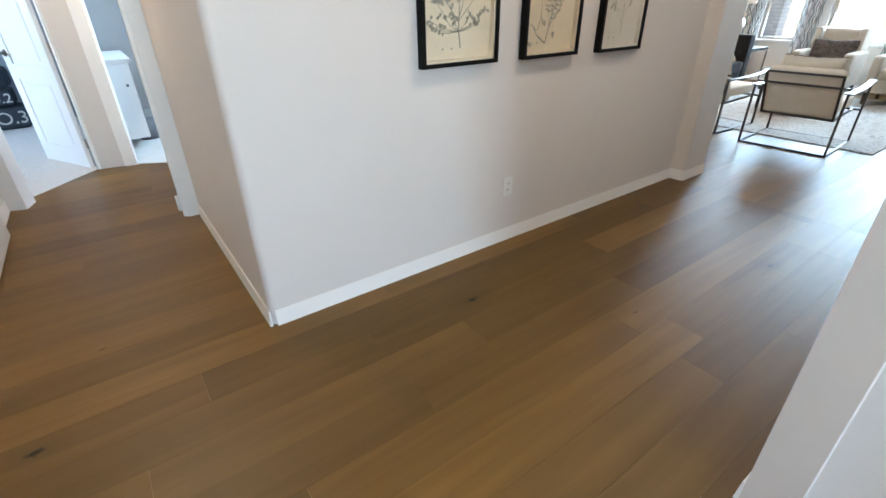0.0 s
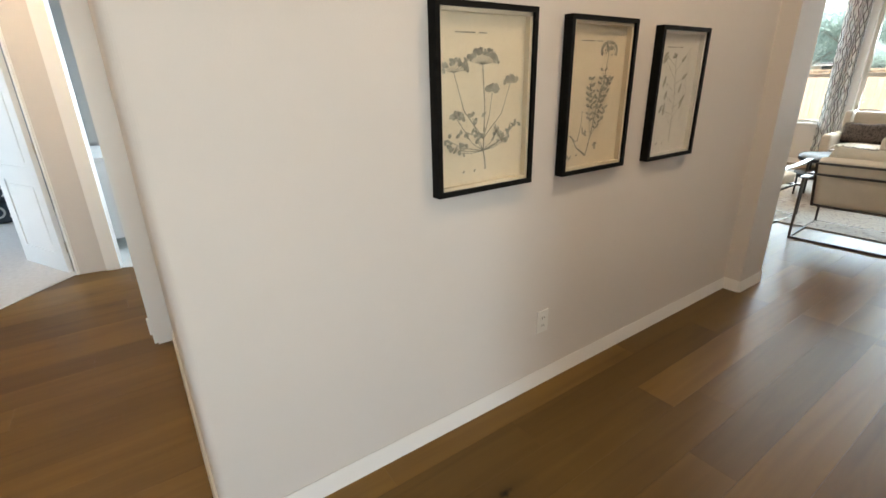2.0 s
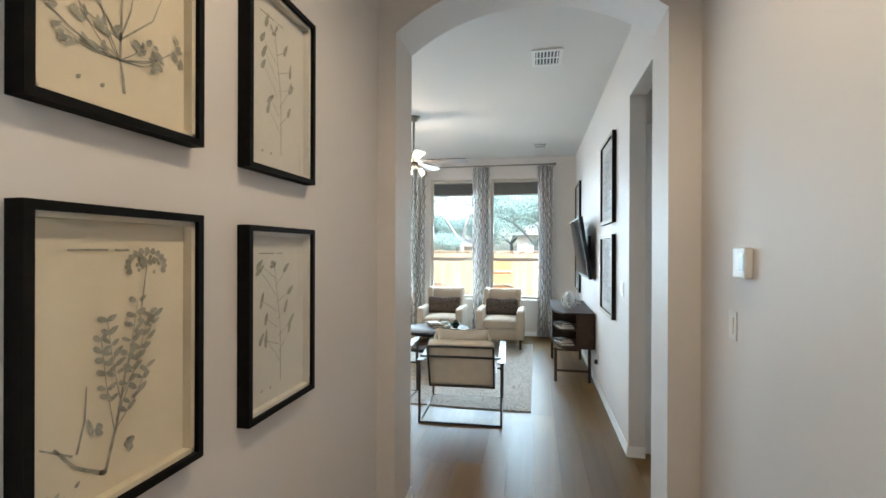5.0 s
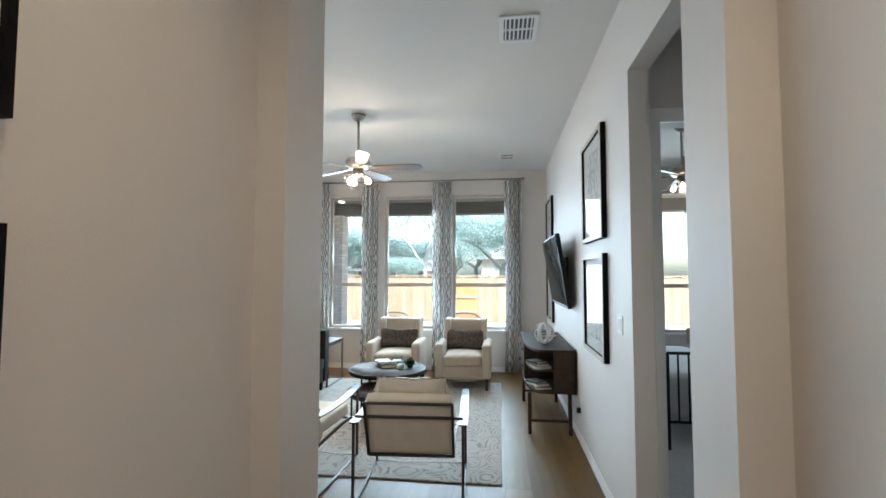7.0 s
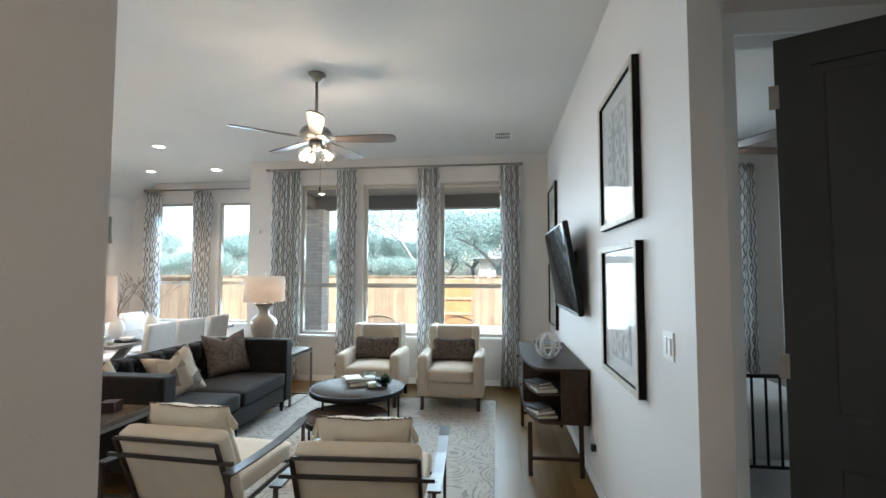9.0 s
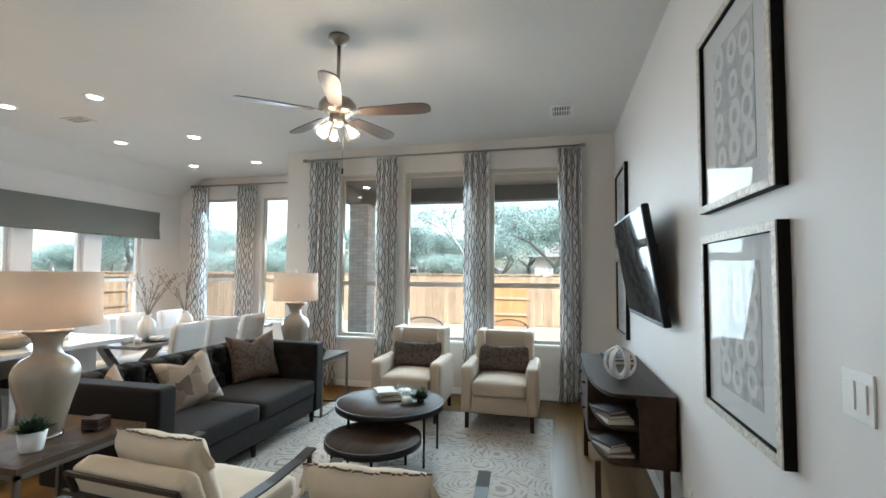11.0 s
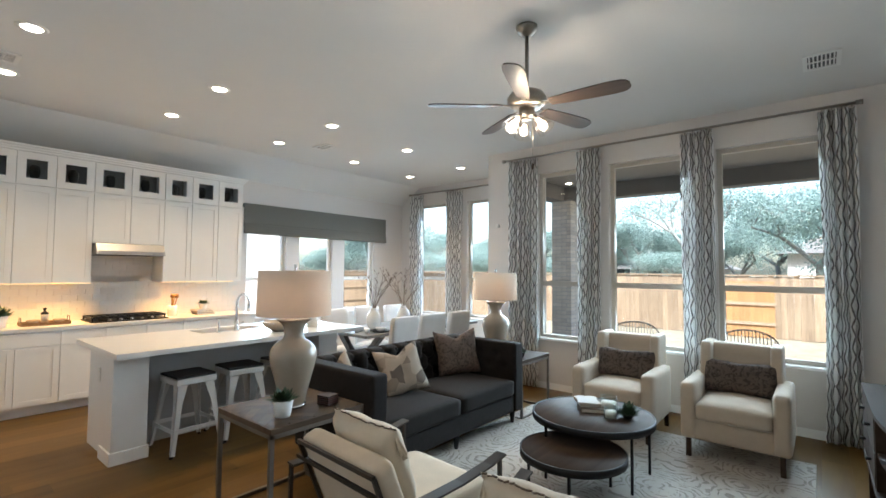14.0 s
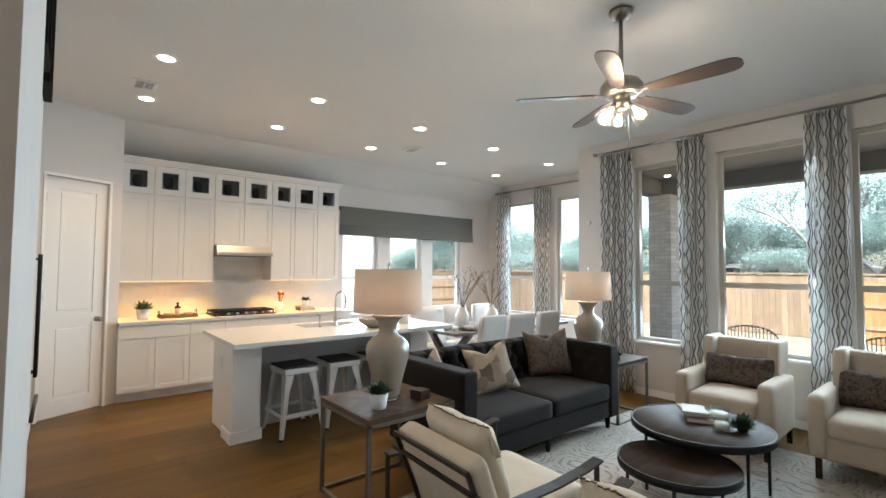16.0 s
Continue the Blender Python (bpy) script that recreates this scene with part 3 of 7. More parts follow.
slanted("wall_bedroom_head", A, B, 2.06, H, 0.12, WALL, WL)
slanted("wall_bath_head", C, D, 2.06, H, 0.12, WALL, WL)
slanted("wall_between_doors", B, C, 0, H, 0.10, WALL, WL)
slanted("wall_bedroom_stub", Vector((0.175, 4.80)), A, 0, H, -0.12, WALL, WL)
setting("wall_bedroom_back", box(bm_new(), -2.5, 0.86, 8.40, 8.52, 0, H), GREYW, "slate grey painted bedroom wall", "wall")
setting("wall_bedroom_side", box(bm_new(), 0.86, 0.96, 5.62, 8.52, 0, H), GREYW, "slate grey painted bedroom wall", "wall")
setting("wall_bedroom_window", slab_wall(bm_new(), "y", -2.5, -0.1, 4.7, 8.52, 0, H, [(6.2, 7.6, 0.7, 2.3)]), GREYW, "slate grey painted bedroom wall with a window", "wall")
setting("wall_bedroom_front", box(bm_new(), -2.5, 0.055, 4.70, 4.80, 0, H), GREYW, "slate grey painted bedroom wall", "wall")
setting("wall_bath_back", box(bm_new(), 0.96, 3.1, 8.40, 8.52, 0, H), WALL, "pale bathroom wall", "wall")
setting("wall_bath_side", slab_wall(bm_new(), "y", 3.0, 0.1, 5.36, 8.40, 0, H, [(6.0, 7.0, 1.1, 2.2)]), WALL, "pale bathroom wall with a window", "wall")
setting("wall_bath_front", box(bm_new(), 1.43, 3.1, 5.26, 5.36, 0, H), WALL, "pale bathroom wall", "wall")
setting("carpet_bedroom", extrude(bm_new(), [(-2.5, 4.80), (0.06, 4.80), (0.22, 4.95), (0.76, 5.55), (0.86, 5.62), (0.86, 8.40), (-2.5, 8.40)], -0.02, 0.004), CARPET, "pale grey cut-pile bedroom carpet", "carpet")
setting("floor_bath", extrude(bm_new(), [(0.96, 5.60), (1.07, 5.50), (1.31, 5.37), (3.0, 5.36), (3.0, 8.40), (0.96, 8.40)], -0.02, 0.003), material("bath_tile", (0.66, 0.66, 0.64), 0.25, vary=0.04), "pale tiled bathroom floor", "floor")

# second bedroom beyond the opening beside the arch
setting("wall_vestibule", box(bm_new(), 4.64, 4.98, -1.2, 0.46, 0, H), WALL, WL, "wall")
setting("wall_vestibule_back", box(bm_new(), 4.98, 6.0, -1.32, -1.2, 0, H), WALL, WL, "wall")
setting("wall_bedroom_door", slab_wall(bm_new(), "y", 5.98, 0.11, -1.2, 0.58, 0, H, [(-0.50, 0.50, 0, 2.47)]), WALL, WL, "wall")
setting("wall_main_bedroom", slab_wall(bm_new(), "y", 10.63, 0.16, -2.6, 0.58, 0, H, [(-1.9, 0.2, 0.66, 2.88)]), WALL, WL, "wall")
setting("wall_main_bedroom_side", box(bm_new(), 6.09, 10.63, -2.7, -2.6, 0, H), WALL, WL, "wall")
setting("wall_main_bedroom_back", box(bm_new(), 5.98, 6.09, -2.6, -1.2, 0, H), WALL, WL, "wall")
setting("carpet_main_bedroom", box(bm_new(), 6.04, 10.63, -2.6, 0.58, -0.02, 0.006), CARPET, "pale grey cut-pile bedroom carpet", "carpet")

# baseboards
BB = [
    (1.33, 2.28, 4.64, 2.28, -1), (4.64, 2.28, 4.64, Y1, -1), (4.64, Y1, AX, Y1, -1), (AX, Y1, AX, 2.45, -1), (4.93, 2.45, 4.93, 3.64, -1),
    (2.16, 0.60, 4.64, 0.60, 1), (4.64, 0.60, 4.64, Y0, 1), (4.64, Y0, AX, Y0, 1),
    (5.885, 0.70, 10.63, 0.70, 1), (10.63, 0.70, 10.63, 5.15, 1), (10.63, 5.15, 12.0, 5.15, 1), (12.0, 5.15, 12.0, 8.3, 1), (8.42, 8.3, 12.0, 8.3, -1),
    (1.31, 2.28, 1.31, 3.86, 1), (1.31, 4.06, 1.31, 5.30, 1), (0.175, -2.4, 0.175, 2.78, -1), (0.175, 4.22, 0.175, 4.80, -1),
    (4.885, 3.64, 4.885, 4.95, -1), (4.80, 5.95, 4.80, 7.34, -1), (5.885, 0.58, 5.885, 0.70, 1), (5.98, 0.50, 5.98, 0.58, 1),
]
for x0, y0, x1, y1, side in BB:
    p, q = Vector((x0, y0)), Vector((x1, y1))
    d = q - p
    bm = bm_new()
    box(bm, -0.0, d.length, 0, 0.014 * side, 0.0, 0.078) if side > 0 else box(bm, 0, d.length, -0.014, 0, 0.0, 0.078)
    top = [v for v in bm.verts if v.co.z > 0.07 and abs(v.co.y) > 0.01]
    for v in top:
        v.co.y *= 0.55
        v.co.z += 0.006
    o = setting("baseboard", bm, TRIM, "white painted wooden baseboard", "baseboard")
    o.matrix_world = Matrix.Translation((x0, y0, 0)) @ Matrix.Rotation(math.atan2(d.y, d.x), 4, "Z")


# ---- windows ----
def window(name, axis, wall, thick, a0, a1, z0, z1, rail, inward, sill=True, mat=None):
    """A single-hung window set in its opening: frame bars, meeting rail, two panes and a sill."""
    w = thing(name, "tan vinyl single-hung window with clear panes and a white sill", "window", kind="structure")
    depth = wall + thick * 0.62
    def place(bm, p, q, d0, d1, r, s):
        lo, hi = min(d0, d1), max(d0, d1)
        return box(bm, p, q, lo, hi, r, s) if axis == "x" else box(bm, lo, hi, p, q, r, s)
    f = 0.045
    sg = 1 if thick > 0 else -1
    bm = bm_new()
    for p, q, r, s in ((a0, a0 + f, z0, z1), (a1 - f, a1, z0, z1), (a0 + f, a1 - f, z0, z0 + f), (a0 + f, a1 - f, z1 - f, z1), (a0 + f, a1 - f, rail - 0.03, rail + 0.03)):
        place(bm, p, q, depth - 0.03, depth + 0.03, r, s)
    part("window_frame", bm, mat or VINYL, w)
    for r, s in ((z0 + f, rail - 0.03), (rail + 0.03, z1 - f)):
        pn = part("pane", place(bm_new(), a0 + f, a1 - f, depth - 0.003, depth + 0.003, r, s), WPANE, w)
        pn.visible_shadow = False
    if sill:
        part("window_sill", soft(place(bm_new(), a0 - 0.03, a1 + 0.03, wall - 0.035 * sg, depth - 0.03 * sg, z0 - 0.025, z0 + 0.003), 0.003), TRIM, w, "white painted sill")
    return w


k = 1
for a, b in WIN_MAIN:
    window("window_%d" % k, "y", 10.63, 0.16, a, b, ZB, ZT, 1.385, -1)
    k += 1
for a, b in WIN_NOOK:
    window("window_%d" % k, "y", 12.0, 0.16, a, b, ZB, ZT, 1.385, -1)
    k += 1
for a, b in WIN_KIT:
    window("window_%d" % k, "x", 8.30, 0.16, a, b, 0.78, 2.50, 1.385, -1, mat=TRIM)
    k += 1
window("window_%d" % k, "y", 10.63, 0.16, -1.9, 0.2, 0.66, 2.88, 1.385, -1)
# foyer window, out of view, added for the hall's daylight
window("window_%d" % (k + 1), "x", -2.4, -0.12, 0.6, 1.8, 0.3, 2.4, 1.35, 1)
window("window_%d" % (k + 2), "y", -2.5, -0.10, 6.2, 7.6, 0.7, 2.3, 1.45, 1)
window("window_%d" % (k + 3), "y", 3.0, 0.10, 6.0, 7.0, 1.1, 2.2, 1.6, 1)


# ---- doors and casings ----
def casing(m, width, height, label="white painted door casing", proud=0.018, w=0.085):
    """Casing on the face y = 0 of an opening from x = 0 to width."""
    bm = bm_new()
    for p, q, r, s in ((-w, 0.0, 0, height), (width, width + w, 0, height), (-w, width + w, height, height + w)):
        box(bm, p, q, -proud, 0.0, r, s)
        box(bm, p + 0.012, q - 0.03, -proud - 0.006, -proud, r, s - (0.012 if s > height else 0))
    o = setting("trim", bm, TRIM, label, "casing")
    o.matrix_world = m
    return o


def panel_door(name, label, m, width, height, knob_side=1, knob=True, hinges=True, split=0.40, paint=None):
    """A two-panel moulded door, x along its width, its face towards -y."""
    d = thing(name, label, "door", m, kind="structure")
    t = 0.035
    bm = bm_new()
    st = min(0.11, width * 0.2)
    zr = height * split
    rails = [(0.0, 0.17), (zr - 0.06, zr + 0.06), (height - 0.12, height)]
    box(bm, 0, st, 0, t, 0, height), box(bm, width - st, width, 0, t, 0, height)
    for a, b in rails:
        box(bm, st, width - st, 0, t, a, b)
    part("door_frame", bm, paint or DOORW, d)
    for a, b in ((0.17, zr - 0.06), (zr + 0.06, height - 0.12)):
        bm = bm_new()
        box(bm, st, width - st, 0.010, t - 0.010, a, b)
        p = soft(box(bm_new(), st + 0.035, width - st - 0.035, 0.0035, t - 0.0035, a + 0.035, b - 0.035), 0.006)
        part("panel", bm, paint or DOORW, d), part("panel", p, paint or DOORW, d)
    if knob:
        kx = width - 0.06 if knob_side > 0 else 0.06
        bm = bm_new()
        for sg, y in ((-1, 0.0), (1, t)):
            rod(bm, (kx, y, 0.96), (kx, y + sg * 0.012, 0.96), 0.03, 0.028, 16)
            rod(bm, (kx, y + sg * 0.012, 0.96), (kx, y + sg * 0.045, 0.96), 0.011, 0.011, 10)
            bmesh.ops.create_uvsphere(bm, u_segments=14, v_segments=8, radius=0.027, matrix=Matrix.Translation((kx, y + sg * 0.055, 0.96)))
        part("door_knob", bm, NICKEL, d, "satin nickel door knob")
    if hinges:
        hx = -0.004 if knob_side > 0 else width + 0.004
        for z in (0.22, height * 0.5, height - 0.22):
            part("hinge", soft(box(bm_new(), hx - 0.016, hx + 0.016, -0.006, 0.004, z - 0.045, z + 0.045), 0.002), NICKEL, d, "satin nickel hinge")
    return d


def turn(p, ang, z=0.0):
    return Matrix.Translation((p[0], p[1], z)) @ Matrix.Rotation(radians(ang), 4, "Z")


panel_door("door_1", "white two-panel pantry door, closed, with a dark knob", pm @ Matrix.Translation((D0 + 0.006, 0.03, 0.008)), D1 - D0 - 0.012, 2.455, 1)
casing(pm @ Matrix.Translation((D0, 0, 0)), D1 - D0, 2.47, "thin white drywall return round the pantry door", 0.004, 0.03)
# closet pair in the corridor wall
for y, s in ((2.86, 1), (3.56, -1)):
    panel_door("door_2" if s > 0 else "door_3", "white two-panel closet door, closed", Matrix.Translation((0.20, y + 0.69, 0.01)) @ Matrix.Rotation(radians(-90), 4, "Z") @ Matrix.Translation((0, -0.004, 0)), 0.69, 2.03, -s)
bm = bm_new()
for a, b, z0, z1 in ((2.77, 2.86, 0, 2.05), (4.25, 4.16, 0, 2.05), (2.77, 4.25, 2.05, 2.14)):
    box(bm, 0.176, 0.215, min(a, b), max(a, b), z0, z1)
setting("trim", bm, TRIM, "white painted closet door casing", "casing")
# bedroom door, standing open
dab = math.degrees(math.atan2((B - A).y, (B - A).x))
o = casing(turn((A.x, A.y), dab), (B - A).length, 2.06)
panel_door("door_4", "white two-panel bedroom door standing open into the room", turn((B.x - 0.02, B.y + 0.10), 118), 0.71, 2.03, 1)
dcd = math.degrees(math.atan2((D - C).y, (D - C).x))
slanted("trim", C + (B - C).normalized() * 0.10, C, 0, 2.14, -0.018, TRIM, "white painted bathroom door casing", "casing")
bm = bm_new()
box(bm, 1.225, 1.335, 3.88, 3.965, 0, 2.14), box(bm, 1.205, 1.225, 3.90, 3.95, 0, 2.14), box(bm, 1.31, 1.43, 3.88, 4.02, 2.06, H)
setting("trim", bm, TRIM, "cream painted door casing on the corridor wall", "casing")
setting("trim", soft(box(bm_new(), 1.19, 1.31, 4.03, 4.06, 0, 0.11), 0.004), TRIM, "short white baseboard return", "baseboard")
bm = bm_new()
rod(bm, (0.189, 2.32, 0.05), (0.26, 2.32, 0.05), 0.006, 0.006, 8)
rod(bm, (0.26, 2.32, 0.05), (0.275, 2.32, 0.05), 0.009, 0.009, 10)
tagged(part("door_stop", bm, NICKEL), "small metal door stop with a white tip on the baseboard", "door stop")
# main bedroom door, half open; its shade is put into the dark paint
panel_door("door_5", "two-panel bedroom door standing ajar, shade put into its dark paint", turn((5.97, 0.36), -118), 0.80, 2.44, 1, paint=material("shaded_door_paint", (0.045, 0.04, 0.036), 0.5, vary=0.05))
bm = bm_new()
for a, b, r, s in ((0.50, 0.575, 0, 2.47), (-0.58, 0.575, 2.47, 2.555)):
    box(bm, 5.962, 5.98, a, b, r, s)
setting("trim", bm, TRIM, "white painted bedroom door casing", "casing")

# ---- pictures and wall fixtures ----
def stroke(bm, a, b, w0, w1, y):
    """A flat inked line from a to b in the picture plane."""
    a, b = Vector(a), Vector(b)
    d = (b - a)
    if d.length < 1e-6:
        return
    s = Vector((-d.y, d.x)).normalized()
    vs = [bm.verts.new((p.x, y, p.y)) for p in (a - s * w0, b - s * w1, b + s * w1, a + s * w0)]
    bm.faces.new(vs)


def blot(bm, c, rx, rz, ang, y, n=8):
    ca, sa = math.cos(ang), math.sin(ang)
    vs = []
    for k in range(n):
        t = k * math.tau / n
        u, v = rx * math.cos(t), rz * math.sin(t) * (1 - 0.35 * math.cos(t))
        vs.append(bm.verts.new((c[0] + u * ca - v * sa, y, c[1] + u * sa + v * ca)))
    bm.faces.new(vs)


def botanical(bm, kind, w, h, y, rng):
    """A pressed plant: umbels over a leafy foot, a dense leafy stalk, or a sparse spray."""
    lift = [0.0]

    def spot(e, rx, ry, turn_):
        lift[0] += 0.000012
        blot(bm, e, rx, ry, turn_, y - 0.0004 - lift[0])

    def shoot(a, b, bend, wide):
        m = a.lerp(b, 0.5) + Vector((bend, -abs(bend) * 0.5))
        stroke(bm, a, m, wide, wide * 0.85, y), stroke(bm, m, b, wide * 0.85, wide * 0.6, y)

    def umbel(c, r, n=13):
        for k in range(n):
            t = math.pi * (0.10 + 0.80 * k / (n - 1))
            e = c + Vector((math.cos(t), math.sin(t) * 0.62)) * r
            stroke(bm, c, e, 0.0010, 0.0008, y)
            for q in range(4):
                spot(e + Vector((rng.uniform(-0.012, 0.012), rng.uniform(-0.008, 0.008))), rng.uniform(0.005, 0.011), rng.uniform(0.004, 0.007), rng.uniform(0, 3))

    def spray(c, r, n):
        for k in range(n):
            e = c + Vector((rng.gauss(0, 0.5), rng.gauss(0, 0.42))) * r
            spot(e, rng.uniform(0.007, 0.014), rng.uniform(0.004, 0.008), rng.uniform(0, 3))

    style = kind % 3
    if style == 0:
        foot, knot, top = Vector((0.01, 0.12 * h)), Vector((0.0, 0.23 * h)), Vector((-0.005, 0.70 * h))
        shoot(foot, knot, 0.002, 0.0045), shoot(knot, top, 0.008, 0.0030)
        umbel(top, 0.070)
        for dx, dz, r in ((-0.13, 0.66, 0.055), (0.125, 0.60, 0.028), (0.04, 0.56, 0.022), (-0.12, 0.42, 0.022)):
            e = Vector((dx, dz * h))
            shoot(knot.lerp(top, 0.15), e, dx * 0.18, 0.0022)
            umbel(e, r, 9)
        for dx, dz in ((-0.16, 0.31), (-0.13, 0.26), (-0.08, 0.33), (-0.03, 0.30), (0.06, 0.33), (0.11, 0.31), (0.15, 0.36), (0.09, 0.27), (-0.05, 0.42), (-0.10, 0.23)):
            e = Vector((dx, dz * h))
            shoot(knot, e, dx * 0.1, 0.0016)
            spray(e, 0.030, 6)
    elif style == 1:
        foot, top = Vector((-0.032, 0.11 * h)), Vector((0.070, 0.80 * h))
        shoot(foot, foot.lerp(top, 0.45), 0.004, 0.0040), shoot(foot.lerp(top, 0.45), top, 0.010, 0.0026)
        # a flat flower head: a ring of dark florets round a paler disc
        for k in range(13):
            t = math.pi * (-0.12 + 1.24 * k / 12)
            spot(top + Vector((math.cos(t) * 0.050, math.sin(t) * 0.034)), 0.0085, 0.0075, t)
        for k in range(34):
            spot(top + Vector((rng.gauss(0, 0.020), 0.010 + rng.gauss(0, 0.010))), 0.005, 0.004, rng.uniform(0, 3))
        shoot(foot, Vector((-0.135, 0.26 * h)), -0.012, 0.0042), shoot(Vector((-0.092, 0.215 * h)), Vector((-0.072, 0.42 * h)), 0.006, 0.0026)
        shoot(Vector((-0.10, 0.215 * h)), Vector((-0.160, 0.275 * h)), 0.0, 0.0024)
        # columns of paired leaflets on both sides of the stalk
        for c, (f, dx, dz, n) in enumerate(((0.20, -0.030, 0.20, 6), (0.24, 0.085, 0.22, 7), (0.34, -0.030, 0.17, 6), (0.34, 0.090, 0.17, 6), (0.42, 0.035, 0.17, 5), (0.18, 0.085, 0.12, 5))):
            a = foot.lerp(top, f)
            e = a + Vector((dx, dz))
            shoot(a, e, dx * 0.1, 0.0014)
            for q in range(n):
                m_ = a.lerp(e, 0.35 + 0.65 * q / (n - 1))
                for sd in (-1, 1):
                    spot(m_ + Vector((sd * rng.uniform(0.009, 0.015), rng.uniform(-0.004, 0.006))), rng.uniform(0.010, 0.015), rng.uniform(0.0045, 0.007), 0.5 * sd + rng.uniform(-0.2, 0.2))
        spray(Vector((-0.145, 0.11 * h)), 0.015, 4), spray(Vector((0.03, 0.17 * h)), 0.015, 4), spray(Vector((-0.055, 0.27 * h)), 0.020, 5)
    else:
        foot, top = Vector((0.02, 0.13 * h)), Vector((-0.02, 0.80 * h))
        shoot(foot, top, 0.018, 0.0022)
        for k in range(11):
            a = foot.lerp(top, 0.18 + 0.07 * k)
            e = a + Vector(((1 if k % 2 else -1) * rng.uniform(0.05, 0.10), rng.uniform(0.03, 0.09)))
            shoot(a, e, 0.004, 0.0012)
            spot(e, rng.uniform(0.018, 0.032), 0.009, rng.uniform(0.6, 1.5))
        spray(top, 0.02, 5)
    return bm


def shadow_frame(x0, x1, z0, z1, kind, rng):
    """A deep black box frame holding a pressed plant on aged paper behind glass, on the wall y = 2.28."""
    w, h, d, f = x1 - x0, z1 - z0, 0.042, 0.018
    f_ob = thing("framed_botanical_print", "deep black wooden frame with a grey botanical drawing on aged paper", "picture", Matrix.Translation(((x0 + x1) / 2, 2.279, z0)), "framed botanical prints in the hall")
    bm = bm_new()
    for p, q, r, s in ((-w / 2, -w / 2 + f, 0, h), (w / 2 - f, w / 2, 0, h), (-w / 2 + f, w / 2 - f, 0, f), (-w / 2 + f, w / 2 - f, h - f, h)):
        box(bm, p, q, -d, 0, r, s)
    part("frame", bm, BLACKW, f_ob)
    paper = PALEPAPER if kind % 3 == 2 else PAPER
    part("backing", box(bm_new(), -w / 2 + f, w / 2 - f, -0.006, -0.001, f, h - f), paper, f_ob, "aged cream paper")
    bm = bm_new()
    for p, q, r, s in ((-w / 2 + f, -w / 2 + f + 0.012, f, h - f), (w / 2 - f - 0.012, w / 2 - f, f, h - f), (-w / 2 + f, w / 2 - f, f, f + 0.012), (-w / 2 + f, w / 2 - f, h - f - 0.012, h - f)):
        box(bm, p, q, -0.03, -0.006, r, s)
    part("spacer", bm, paper, f_ob)
    bm = botanical(bm_new(), kind, w, h, -0.0075, rng)
    for k, (a, b) in enumerate(((0.10, 0.185), (0.20, 0.235))):
        stroke(bm, (-w / 2 + a, h - 0.088), (-w / 2 + b, h - 0.088), 0.0022, 0.0022, -0.0075)
    for k in range(2):
        blot(bm, (-0.09 + 0.05 * k, 0.075), 0.007, 0.004, 0.8, -0.0075)
    part("drawing", bm, INK, f_ob, "grey ink plant drawing")
    gl = part("glass", box(bm_new(), -w / 2 + f, w / 2 - f, -0.034, -0.032, f, h - f), PANE, f_ob)
    gl.visible_shadow = False
    return f_ob


rng = random.Random(11)
COLS = [(2.165, 2.610, 1.055, 1.680, 1.870), (2.790, 3.212, 1.051, 1.670, 1.845), (3.403, 3.815, 1.045, 1.657, 1.830)]
for j in range(2):
    for i, (a, b, low, high, upper_low) in enumerate(COLS):
        z0, z1 = (low, high) if j == 0 else (upper_low, upper_low + 0.615)
        shadow_frame(a, b, z0, z1, (0, 1, 2, 3, 6, 5)[j * 3 + i], rng)


